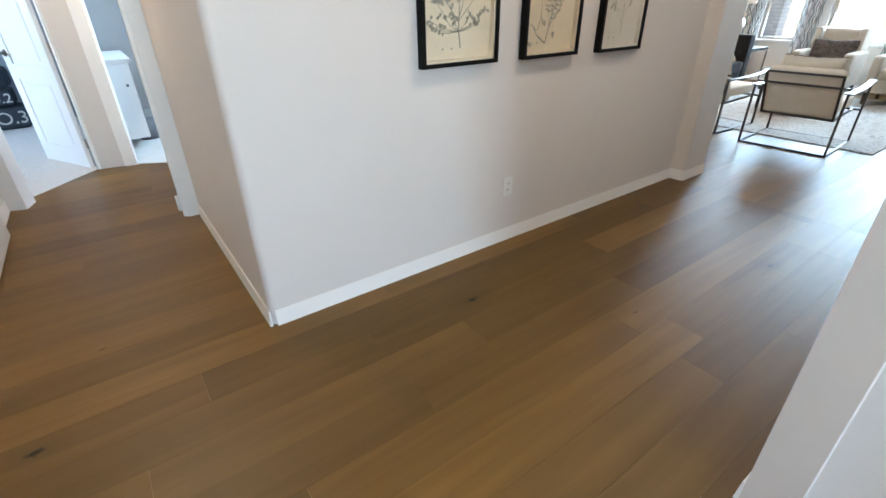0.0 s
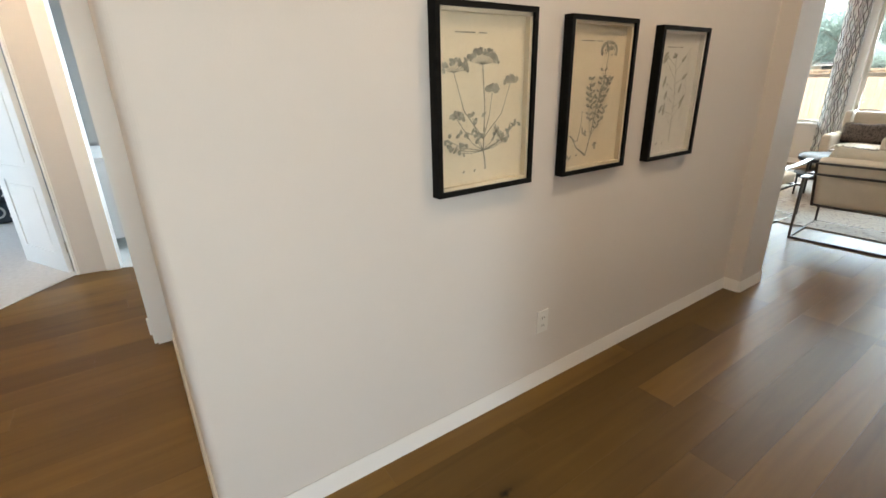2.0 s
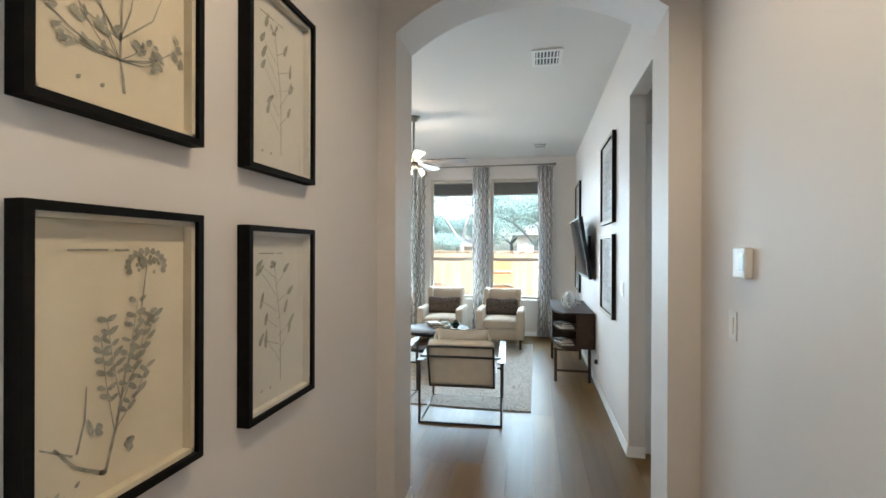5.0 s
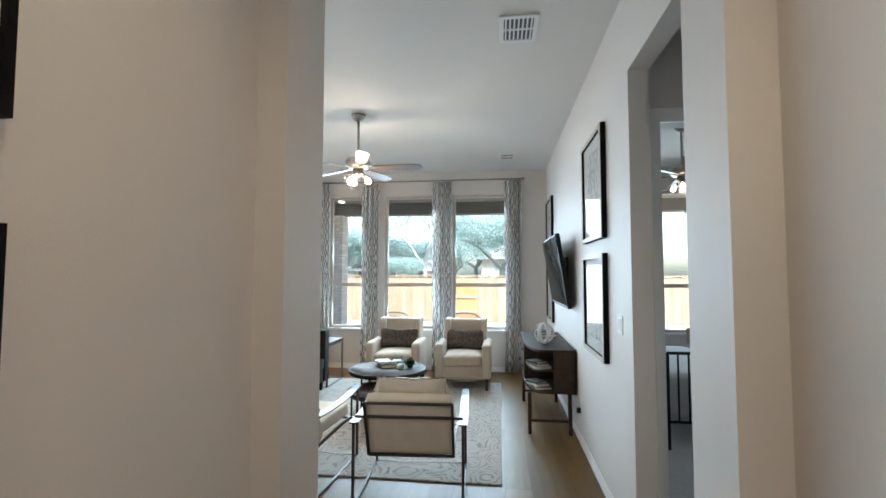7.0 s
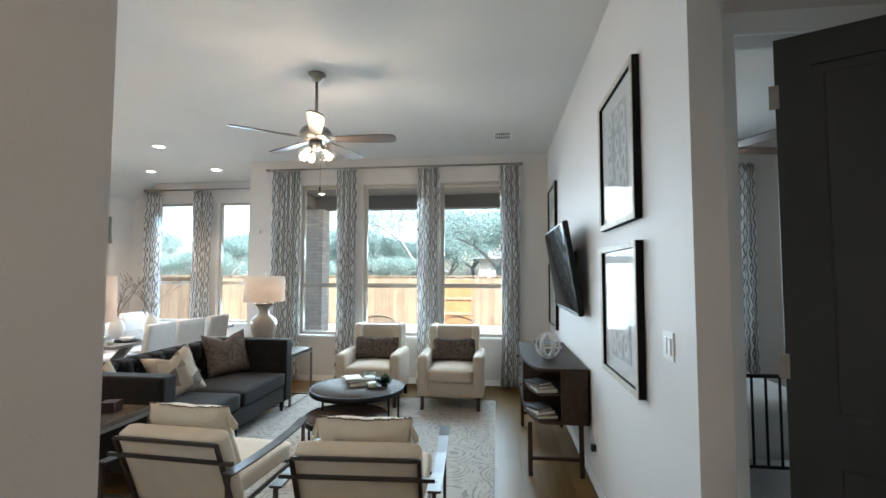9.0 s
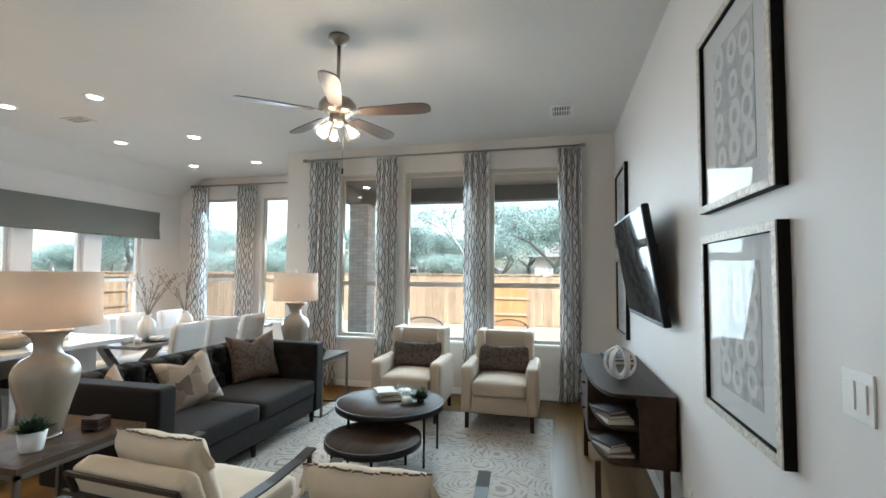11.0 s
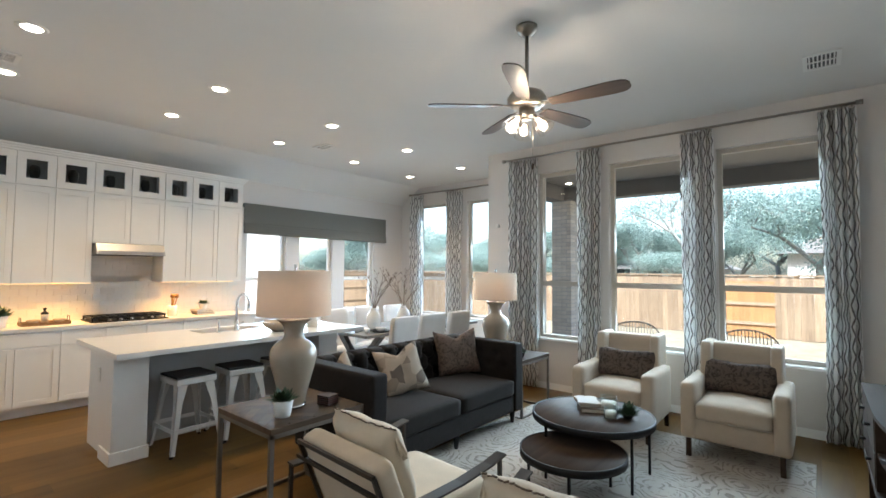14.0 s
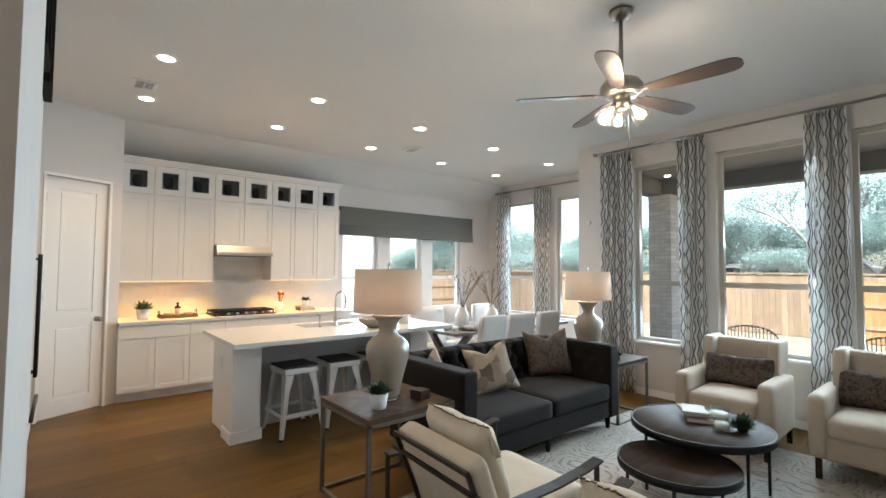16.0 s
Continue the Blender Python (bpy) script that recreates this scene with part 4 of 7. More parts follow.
def art_frame(x0, x1, z0, z1, seed):
    """A silvered frame with black sides, a wide mat and a grey abstract print, on the wall y = 0.70."""
    w, h = x1 - x0, z1 - z0
    o = thing("framed_abstract_print", "silver-faced black-sided frame with white mat and grey ring print", "picture", Matrix.Translation(((x0 + x1) / 2, 0.701, z0)), "framed prints on the television wall")
    bm = bm_new()
    bm2 = bm_new()
    f = 0.034
    for p, q, r, s in ((-w / 2, -w / 2 + f, 0, h), (w / 2 - f, w / 2, 0, h), (-w / 2 + f, w / 2 - f, 0, f), (-w / 2 + f, w / 2 - f, h - f, h)):
        box(bm, p, q, 0, 0.036, r, s)
        box(bm2, p + 0.001, q - 0.001, 0.036, 0.041, r + 0.001, s - 0.001)
    part("frame", bm, BLACKW, o, "black frame sides")
    part("frame_face", bm2, SILVERF, o, "silver leaf frame face")
    part("mat", box(bm_new(), -w / 2 + f, w / 2 - f, 0.002, 0.018, f, h - f), MAT, o)
    pw, ph = w * 0.27, h * 0.34
    part("print", box(bm_new(), -pw, pw, 0.018, 0.0195, h / 2 - ph, h / 2 + ph), ARTG, o, "dark grey print")
    bm = bm_new()
    r2 = random.Random(seed)
    for i in range(3):
        for j in range(4):
            c = Vector((-pw + pw * 2 * (i + 0.5) / 3 + r2.uniform(-0.02, 0.02), h / 2 - ph + ph * 2 * (j + 0.5) / 4 + r2.uniform(-0.02, 0.02)))
            n, ra, rb = 16, r2.uniform(0.045, 0.06), r2.uniform(0.02, 0.034)
            ring = [[bm.verts.new((c.x + r * math.cos(k * math.tau / n), 0.0202 + 0.0002 * ((i + j) % 2), c.y + r * math.sin(k * math.tau / n) * 1.2)) for k in range(n)] for r in (ra, rb)]
            for k in range(n):
                bm.faces.new([ring[0][k], ring[0][(k + 1) % n], ring[1][(k + 1) % n], ring[1][k]])
    part("rings", bm, MAT, o, "pale ring shapes")
    gl = part("glass", box(bm_new(), -w / 2 + f, w / 2 - f, 0.024, 0.026, f, h - f), PANE, o)
    gl.visible_shadow = False
    return o


art_frame(6.455, 7.215, 1.829, 2.650, 1)
art_frame(6.455, 7.215, 0.955, 1.722, 2)
art_frame(9.62, 10.36, 1.845, 2.665, 3)
art_frame(9.62, 10.36, 0.900, 1.710, 4)


def plate(name, label, cat, m, w, h, bits):
    """A small wall plate: a bevelled cover with raised bits, facing local -y."""
    o = thing(name, label, cat, m)
    part("cover", soft(box(bm_new(), -w / 2, w / 2, -0.006, 0, -h / 2, h / 2), 0.002), PLATE, o)
    for nm, x0, x1, z0, z1, d, mat in bits:
        part(nm, soft(box(bm_new(), x0, x1, -0.006 - d, -0.005, z0, z1), 0.001), mat, o)
    return o


OUT = [("socket", -0.017, 0.017, 0.005, 0.036, 0.002, PLATE), ("socket", -0.017, 0.017, -0.036, -0.005, 0.002, PLATE), ("slot", -0.008, -0.005, 0.014, 0.026, 0.0025, DARK), ("slot", 0.005, 0.008, 0.014, 0.026, 0.0025, DARK), ("slot", -0.008, -0.005, -0.026, -0.014, 0.0025, DARK), ("slot", 0.005, 0.008, -0.026, -0.014, 0.0025, DARK)]
ROCK = lambda n: [("rocker", -0.017 + 0.046 * (k - (n - 1) / 2), 0.017 + 0.046 * (k - (n - 1) / 2), -0.034, 0.034, 0.004, PLATE) for k in range(n)]
plate("wall_outlet", "white duplex outlet low on the hall wall", "outlet", Matrix.Translation((2.768, 2.28, 0.354)), 0.072, 0.116, OUT)
FACE_P = Matrix.Rotation(math.pi, 4, "Z")
plate("wall_outlet", "white duplex outlet low on the hall wall", "outlet", Matrix.Translation((4.196, 0.60, 0.378)) @ FACE_P, 0.072, 0.116, OUT)
plate("light_switch", "white single rocker light switch", "switch", Matrix.Translation((4.262, 0.60, 1.276)) @ FACE_P, 0.072, 0.116, ROCK(1))
plate("light_switch", "white double rocker light switch beside the pictures", "switch", Matrix.Translation((6.15, 0.70, 1.26)) @ FACE_P, 0.118, 0.118, ROCK(2))
plate("wall_outlet", "white outlet with a black plug by the console", "outlet", Matrix.Translation((7.62, 0.70, 0.33)) @ FACE_P, 0.072, 0.116, OUT[:2] + [("plug", -0.018, 0.018, -0.05, -0.004, 0.035, BLACKP)])
th = thing("thermostat", "white wall thermostat with a small grey display", "thermostat", Matrix.Translation((4.145, 0.60, 1.535)) @ FACE_P)
part("body", soft(box(bm_new(), -0.055, 0.055, -0.030, 0, -0.06, 0.06), 0.008, 3), PLATE, th)
part("display", box(bm_new(), 0.008, 0.044, -0.0315, -0.028, -0.03, 0.035), material("lcd_grey", (0.22, 0.24, 0.22), 0.3), th, "grey display")
part("sensor", rod(bm_new(), (10.63, 4.98, 2.2), (10.60, 4.98, 2.2), 0.03, 0.028, 16), PLATE)
tagged(bpy.data.objects["sensor"], "small white round wall sensor", "sensor")


# ---- ceiling things ----
def vent(x, y, w, h, rot=0):
    o = thing("ceiling_vent", "white louvred metal ceiling vent", "vent", turn((x, y), rot, H), "ceiling vents")
    bm = bm_new()
    for p, q, r, s in ((-w / 2, -w / 2 + 0.03, -h / 2, h / 2), (w / 2 - 0.03, w / 2, -h / 2, h / 2), (-w / 2 + 0.03, w / 2 - 0.03, -h / 2, -h / 2 + 0.03), (-w / 2 + 0.03, w / 2 - 0.03, h / 2 - 0.03, h / 2)):
        box(bm, p, q, r, s, -0.012, -0.001)
    part("frame", bm, VENTM, o)
    part("backing", box(bm_new(), -w / 2 + 0.03, w / 2 - 0.03, -h / 2 + 0.03, h / 2 - 0.03, -0.003, -0.001), VENTD, o)
    n = 7
    for k in range(n):
        y0 = -h / 2 + 0.03 + (h - 0.06) * (k + 0.5) / n
        part("slat", bar(bm_new(), (-w / 2 + 0.03, y0, -0.008), (w / 2 - 0.03, y0, -0.008), 0.011, 0.003), VENTM, o)
    part("divider", bar(bm_new(), (0, -h / 2 + 0.03, -0.0075), (0, h / 2 - 0.03, -0.0075), 0.012, 0.008), VENTM, o)
    return o


vent(9.71, 1.335, 0.34, 0.24), vent(6.26, 1.31, 0.34, 0.26), vent(5.535, 6.45, 0.20, 0.26), vent(8.81, 6.68, 0.18, 0.32)
can = thing("recessed_light", "round white recessed ceiling light, lit", "light", Matrix.Translation(CANS[0]), "recessed ceiling lights")
part("trim_ring", lathe(bm_new(), [(0.062, -0.004), (0.066, -0.008), (0.092, -0.006), (0.096, -0.001)], n=24), PLATE, can)
part("diffuser", lathe(bm_new(), [(0.0, -0.006), (0.062, -0.006), (0.064, -0.002)], n=24), CAN_GLOW, can, "glowing warm diffuser")
# the last three are fittings for the added, unseen lamps
for c in CANS[1:] + UNSEEN_CANS:
    copy_thing(can, Matrix.Translation(c))

# ceiling fan
FANGLASS = glass("fan_shade_glass", (0.95, 0.90, 0.84), 0.15, 0.16)
FANBULB = glow("lit_bulb", (1.0, 0.84, 0.64), 4.0)
fan = thing("ceiling_fan", "five-blade brushed nickel ceiling fan with walnut blades and lit glass shades", "ceiling fan", Matrix.Translation((7.80, 2.93, H)))
part("canopy", lathe(bm_new(), [(0.0, 0.0), (0.075, 0.0), (0.075, -0.02), (0.05, -0.055), (0.02, -0.07), (0.0, -0.07)], n=24), NICKEL, fan)
part("downrod", rod(bm_new(), (0, 0, -0.06), (0, 0, -0.46), 0.013, 0.013, 14), NICKEL, fan)
part("motor_housing", lathe(bm_new(), [(0.0, -0.44), (0.03, -0.45), (0.11, -0.475), (0.135, -0.51), (0.135, -0.545), (0.10, -0.575), (0.07, -0.58), (0.0, -0.58)], n=32), NICKEL, fan)
part("switch_housing", lathe(bm_new(), [(0.0, -0.575), (0.055, -0.58), (0.058, -0.63), (0.035, -0.66), (0.0, -0.66)], n=24), NICKEL, fan)
bm = bm_new()
edge = [(0.17, 0.040), (0.30, 0.054), (0.45, 0.064), (0.58, 0.068), (0.64, 0.062), (0.672, 0.046), (0.686, 0.020)]
extrude(bm, edge + [(x, -y) for x, y in reversed(edge)], -0.004, 0.004)
blade_me = mesh_of("blade", bm, BLADE)
bm = bm_new()
bar(bm, (0.09, 0, 0), (0.20, 0, 0.004), 0.03, 0.008)
box(bm, 0.19, 0.27, -0.04, 0.04, 0.004, 0.009)
arm_me = mesh_of("blade_arm", bm, NICKEL)
for k in range(5):
    a = radians(58 + 72 * k)
    for nm, me in (("blade", blade_me), ("blade_arm", arm_me)):
        o = new(nm, me)
        o.parent = fan
        o.matrix_local = Matrix.Translation((0, 0, -0.565)) @ Matrix.Rotation(a, 4, "Z") @ Matrix.Rotation(radians(-12), 4, "X")
for k in range(3):
    a = radians(40 + 120 * k)
    tilt = Matrix.Translation((0.045 * math.cos(a), 0.045 * math.sin(a), -0.625)) @ Matrix.Rotation(a, 4, "Z") @ Matrix.Rotation(radians(-38), 4, "Y")
    o = part("lamp_arm", rod(bm_new(), (0, 0, 0), (0, 0, -0.05), 0.012, 0.018, 12), NICKEL, fan)
    o.matrix_local = tilt
    o = part("glass_shade", lathe(bm_new(), [(0.022, -0.045), (0.030, -0.06), (0.052, -0.10), (0.060, -0.14), (0.066, -0.155)], n=20), FANGLASS, fan, "clear bell-shaped glass shade")
    o.matrix_local = tilt
    o.visible_shadow = False
    o = part("bulb", lathe(bm_new(), [(0.0, -0.05), (0.012, -0.055), (0.014, -0.075), (0.027, -0.105), (0.022, -0.13), (0.0, -0.14)], n=14), FANBULB, fan, "lit frosted bulb")
    o.matrix_local = tilt
    o.visible_shadow = False
    p = (fan.matrix_world @ tilt) @ Vector((0, 0, -0.11))
    lamp("fan_bulb", "POINT", p, 13, (1.0, 0.80, 0.60), 0.035)
part("pull_chain", rod(bm_new(), (0.03, -0.03, -0.65), (0.03, -0.03, -0.98), 0.0022, 0.0022, 6), NICKEL, fan)
part("chain_fob", lathe(bm_new(), [(0.0, -0.96), (0.007, -0.97), (0.007, -1.0), (0.0, -1.01)], (0.03, -0.03, 0), 10), DKWOOD, fan)


# ---- curtains ----
def curtain(m, width, height, seed, folds):
    """A pleated hanging panel in local x and z, hung on rings."""
    o = thing("drapes", "white drapery panel printed with grey wavy ogee lines", "curtain", m, "printed drapery panels")
    bm = bm_new()
    uv = bm.loops.layers.uv.verify()
    n, rows = folds * 10, 16
    r2 = random.Random(seed)
    ph = [r2.uniform(-0.5, 0.5) for _ in range(folds + 1)]
    grid, us = [], []
    for j in range(rows + 1):
        z = height * j / rows
        row, run, last = [], 0.0, None
        for i in range(n + 1):
            s = i / n
            k = s * folds
            amp = 0.038 * (0.75 + 0.25 * z / height)
            y = amp * math.cos(k * math.tau + 0.5 * math.sin(z * 1.3 + ph[int(min(k, folds - 1))])) + 0.008 * math.sin(z * 3 + s * 7 + seed)
            x = (s - 0.5) * width * (1.0 - 0.10 * math.sin(math.pi * z / height) * (seed % 2)) + 0.006 * math.sin(z * 2.2 + i)
            row.append(bm.verts.new((x, y, z)))
            if last is not None:
                run += math.hypot(x - last[0], y - last[1])
            last = (x, y)
            us.append((j, i, run))
        grid.append(row)
    run_of = {(j, i): u for j, i, u in us}
    for j in range(rows):
        for i in range(n):
            f = bm.faces.new([grid[j][i], grid[j][i + 1], grid[j + 1][i + 1], grid[j + 1][i]])
            f.smooth = True
            for lp, (a, b) in zip(f.loops, ((j, i), (j, i + 1), (j + 1, i + 1), (j + 1, i))):
                lp[uv].uv = (run_of[a, b], height * a / rows)
    me = bpy.data.meshes.new("cloth")
    bm.to_mesh(me)
    bm.free()
    me.materials.append(CURTAIN)
    c = new("cloth", me)
    c.parent = o
    sol = c.modifiers.new("thick", "SOLIDIFY")
    sol.thickness = 0.003
    for i in range(folds):
        rg = part("ring", lathe(bm_new(), [(0.017, -0.002), (0.021, -0.002), (0.021, 0.002), (0.017, 0.002), (0.017, -0.002)], n=14), NICKEL, o)
        rg.matrix_local = Matrix.Translation(((i + 0.5) / folds * width - width / 2, 0, height + 0.012)) @ Matrix.Rotation(math.pi / 2, 4, "Y")
    return o


def curtain_rod(m, length, brackets):
    o = thing("curtain_rod", "brushed nickel curtain rod with ball finials", "curtain rod", m)
    part("pole", rod(bm_new(), (0, 0, 0), (length, 0, 0), 0.013, 0.013, 14), NICKEL, o)
    for x, s in ((0, -1), (length, 1)):
        part("finial", rod(bm_new(), (x, 0, 0), (x + s * 0.05, 0, 0), 0.02, 0.024, 16), NICKEL, o)
    for x in brackets:
        part("bracket", bar(bm_new(), (x, -0.085, 0), (x, 0, 0), 0.014, 0.03), NICKEL, o)
    return o


RY = Matrix.Rotation(radians(90), 4, "Z")
curtain_rod(Matrix.Translation((10.545, 1.10, 3.105)) @ RY @ Matrix.Rotation(math.pi, 4, "X"), 3.70, (0.06, 1.2, 2.45, 3.64)).matrix_world = Matrix.Translation((10.545, 4.80, 3.105)) @ Matrix.Rotation(radians(-90), 4, "Z") @ Matrix.Rotation(math.pi, 4, "Z") @ Matrix.Translation((-3.70, 0, 0))
for k, (a, b, f) in enumerate(((1.09, 1.37, 4), (2.22, 2.54, 4), (3.42, 3.74, 4), (4.28, 4.73, 6))):
    curtain(Matrix.Translation((10.545, (a + b) / 2, 0.012)) @ RY, b - a, 3.06, k + 1, f)
curtain_rod(Matrix.Translation((11.92, 5.60, 3.115)) @ Matrix.Rotation(radians(-90), 4, "Z") @ Matrix.Rotation(math.pi, 4, "Z"), 2.36, (0.3, 1.3, 2.2))
for k, (a, b, f) in enumerate(((7.62, 7.95, 4), (6.60, 7.00, 5), (5.22, 5.60, 5))):
    curtain(Matrix.Translation((11.92, (a + b) / 2, 0.012)) @ RY, b - a, 3.07, k + 8, f)

# ---- living room ----
rugm = patterned("carved_rug", (0.42, 0.39, 0.35), (0.27, 0.245, 0.22), "wave")
rn, rl = rugm.node_tree.nodes, rugm.node_tree.links
rug_tex = rn.new("ShaderNodeTexVoronoi")
rug_tex.inputs["Scale"].default_value = 2.9
rug_co = rn.new("ShaderNodeTexCoord")
rug_wob = rn.new("ShaderNodeTexNoise")
rug_wob.inputs["Scale"].default_value = 5
rug_add = rn.new("ShaderNodeVectorMath")
rug_add.operation = "MULTIPLY_ADD"
rug_add.inputs[1].default_value = (0.12, 0.12, 0)
rl.new(rug_co.outputs["Object"], rug_wob.inputs["Vector"]), rl.new(rug_wob.outputs["Color"], rug_add.inputs[0]), rl.new(rug_co.outputs["Object"], rug_add.inputs[2])
rl.new(rug_add.outputs[0], rug_tex.inputs["Vector"])
rug_sin = rn.new("ShaderNodeMath")
rug_sin.operation = "SINE"
rug_mul = rn.new("ShaderNodeMath")
rug_mul.operation = "MULTIPLY"
rug_mul.inputs[1].default_value = 60
rl.new(rug_tex.outputs["Distance"], rug_mul.inputs[0]), rl.new(rug_mul.outputs[0], rug_sin.inputs[0])
rug_gap = rn.new("ShaderNodeTexNoise")
rug_gap.inputs["Scale"].default_value = 16
rl.new(rug_co.outputs["Object"], rug_gap.inputs["Vector"])
rug_sub = rn.new("ShaderNodeMath")
rug_sub.operation = "MULTIPLY_ADD"
rug_sub.inputs[1].default_value, rug_sub.inputs[2].default_value = 3.4, -1.85
rl.new(rug_gap.outputs[0], rug_sub.inputs[0])
rug_sum = rn.new("ShaderNodeMath")
rl.new(rug_sin.outputs[0], rug_sum.inputs[0]), rl.new(rug_sub.outputs[0], rug_sum.inputs[1])
rug_step = rn.new("ShaderNodeMapRange")
rug_step.inputs["From Min"].default_value, rug_step.inputs["From Max"].default_value = 0.45, 0.75
rl.new(rug_sum.outputs[0], rug_step.inputs["Value"])
for lk in list(rl):
    if lk.to_node.bl_idname == "ShaderNodeMix" and lk.to_socket.name == "Factor":
        rl.remove(lk)
for nd in rn:
    if nd.bl_idname == "ShaderNodeMix":
        rl.new(rug_step.outputs[0], nd.inputs["Factor"])
for nd in rn:
    if nd.bl_idname == "ShaderNodeBump":
        nd.invert = True
        nd.inputs["Strength"].default_value = 0.6
        rl.new(rug_step.outputs[0], nd.inputs["Height"])
rug = tagged(part("area_rug", soft(box(bm_new(), 6.67, 9.84, 1.44, 3.98, 0.002, 0.014), 0.004), rugm), "cream wool rug carved with taupe fan-shaped lines", "rug")


def sofa():
    o = thing("tufted_sofa", "charcoal velvet tuxedo sofa with button-tufted back and dark tapered legs", "sofa", Matrix.Translation((8.20, 3.77, 0)))
    W, Dp = 2.06, 0.94
    h = W / 2
    part("base", pad(bm_new(), -h + 0.02, h - 0.02, 0.02, Dp - 0.03, 0.13, 0.31, 0.12, 8), CHARC, o)
    for s in (-1, 1):
        arm = pad(bm_new(), s * h - 0.075 - 0.075 * s, s * h + 0.075 - 0.075 * s, 0.0, Dp, 0.13, 0.815, 0.16, 36)
        dots = [(0.14 + 0.19 * c + (0.095 if r else 0), 0.57 + 0.115 * r) for r in range(2) for c in range(4)]
        for v in arm.verts:
            if abs(v.co.x - s * (h - 0.15)) < 0.02:
                v.co.x += s * 0.028 * max(math.exp(-(math.hypot(v.co.y - a, v.co.z - b) / 0.035) ** 2) for a, b in dots)
        part("arm", arm, CHARC, o, "padded arm with a button-tufted inner face")
        part("seat_cushion", pad(bm_new(), min(0.004 * s, s * (h - 0.15)), max(0.004 * s, s * (h - 0.15)), 0.0, Dp - 0.22, 0.30, 0.455, 0.22, 12, 0.02), CHARC, o)
    # tufted back: front, rolled top and outer face in one sheet
    bm = bm_new()
    nx, nz = 150, 44
    x0, x1 = -h + 0.13, h - 0.13
    step = (x1 - x0) / 10
    butt = [(x0 + step * (c + (0.5 if r % 2 else 1.0)), 0.49 + 0.115 * r) for r in range(3) for c in range(10 if r % 2 else 9)]
    prof = [(Dp - 0.20, 0.38), (Dp - 0.20, 0.72), (Dp - 0.19, 0.775), (Dp - 0.165, 0.808), (Dp - 0.12, 0.825), (Dp - 0.05, 0.825), (Dp - 0.012, 0.812), (Dp, 0.78), (Dp, 0.30)]
    lens = [0.0]
    for (ya, za), (yb, zb) in zip(prof, prof[1:]):
        lens.append(lens[-1] + math.hypot(yb - ya, zb - za))
    rows = []
    for j in range(nz + 1):
        s_ = lens[-1] * 0.78 * j / nz
        k = max(i for i in range(len(lens) - 1) if lens[i] <= s_ + 1e-9)
        f = (s_ - lens[k]) / (lens[k + 1] - lens[k])
        y, z = prof[k][0] + f * (prof[k + 1][0] - prof[k][0]), prof[k][1] + f * (prof[k + 1][1] - prof[k][1])
        row = []
        for i in range(nx + 1):
            x = x0 + (x1 - x0) * i / nx
            yy, zz = y, z
            if y < Dp - 0.17:
                dmin = min(math.hypot(x - bx, z - bz) for bx, bz in butt)
                yy += 0.06 * math.exp(-(dmin / 0.05) ** 2)
                for bx, bz in butt:
                    if abs(z - bz) < 0.12:
                        dd = abs(abs(x - bx) - abs(z - bz) * (step / 2) / 0.115)
                        yy += 0.022 * math.exp(-(dd / 0.015) ** 2)
            if z > 0.70 and y < Dp - 0.03:
                gx = abs(((x - x0) / step - 0.0) % 1.0 - 0.0)
                gx = min(gx, 1 - gx) * step
                g = 0.032 * math.exp(-(gx / 0.017) ** 2)
                zz -= g * min(1, max(0, (z - 0.74) / 0.05))
                yy += g * (y < Dp - 0.16)
            row.append(bm.verts.new((x, yy, zz)))
        rows.append(row)
    for j in range(nz):
        for i in range(nx):
            bm.faces.new([rows[j][i], rows[j][i + 1], rows[j + 1][i + 1], rows[j + 1][i]]).smooth = True
    part("tufted_back", bm, CHARC, o)
    part("back_frame", box(bm_new(), -h + 0.14, h - 0.14, Dp - 0.12, Dp - 0.004, 0.13, 0.72), CHARC, o)
    btn = lathe(bm_new(), [(0.013, 0), (0.010, 0.006), (0.0, 0.008)], n=10)
    bme = mesh_of("button", btn, CHARC)
    for bx, bz in butt:
        b = new("button", bme)
        b.parent = o
        b.matrix_local = Matrix.Translation((bx, Dp - 0.163, bz)) @ Matrix.Rotation(math.pi / 2, 4, "X")
    for x in (-h + 0.10, 0.0, h - 0.10):
        for y in (0.07, Dp - 0.08):
            part("leg", rod(bm_new(), (x, y, 0.0), (x, y, 0.135), 0.017, 0.03, 10), IRON, o, "dark tapered leg")
    return o


sofa()


def throw(label, m, w, h, t, mat, cat="pillow", chop=0.05):
    bm = pillow(bm_new(), w, h, t)
    for v in bm.verts:
        # karate-chopped top edge and drawn-out corners
        k = max(0.0, v.co.z / h) ** 3
        v.co.z += k * (0.7 * chop * abs(v.co.x * 2 / w) ** 2 - chop * math.exp(-(v.co.x / 0.06) ** 2))
    return tagged_m(part("throw_pillow", bm, mat), label, cat, m)


def tagged_m(o, label, cat, m, group=""):
    o.matrix_world = m
    return tagged(o, label, cat, group)


LEAN = Matrix.Rotation(radians(-16), 4, "X")
throw("square throw pillow in cream and taupe hexagons on the sofa", turn((7.96, 4.18), -30, 0.47) @ Matrix.Rotation(radians(-24), 4, "X") @ Matrix.Rotation(radians(-13), 4, "Y"), 0.42, 0.41, 0.15, HEXP)
throw("square brown cut-velvet throw pillow on the sofa", turn((8.86, 4.30), -32, 0.462) @ LEAN @ Matrix.Rotation(radians(-4), 4, "Y"), 0.48, 0.44, 0.15, FUR)
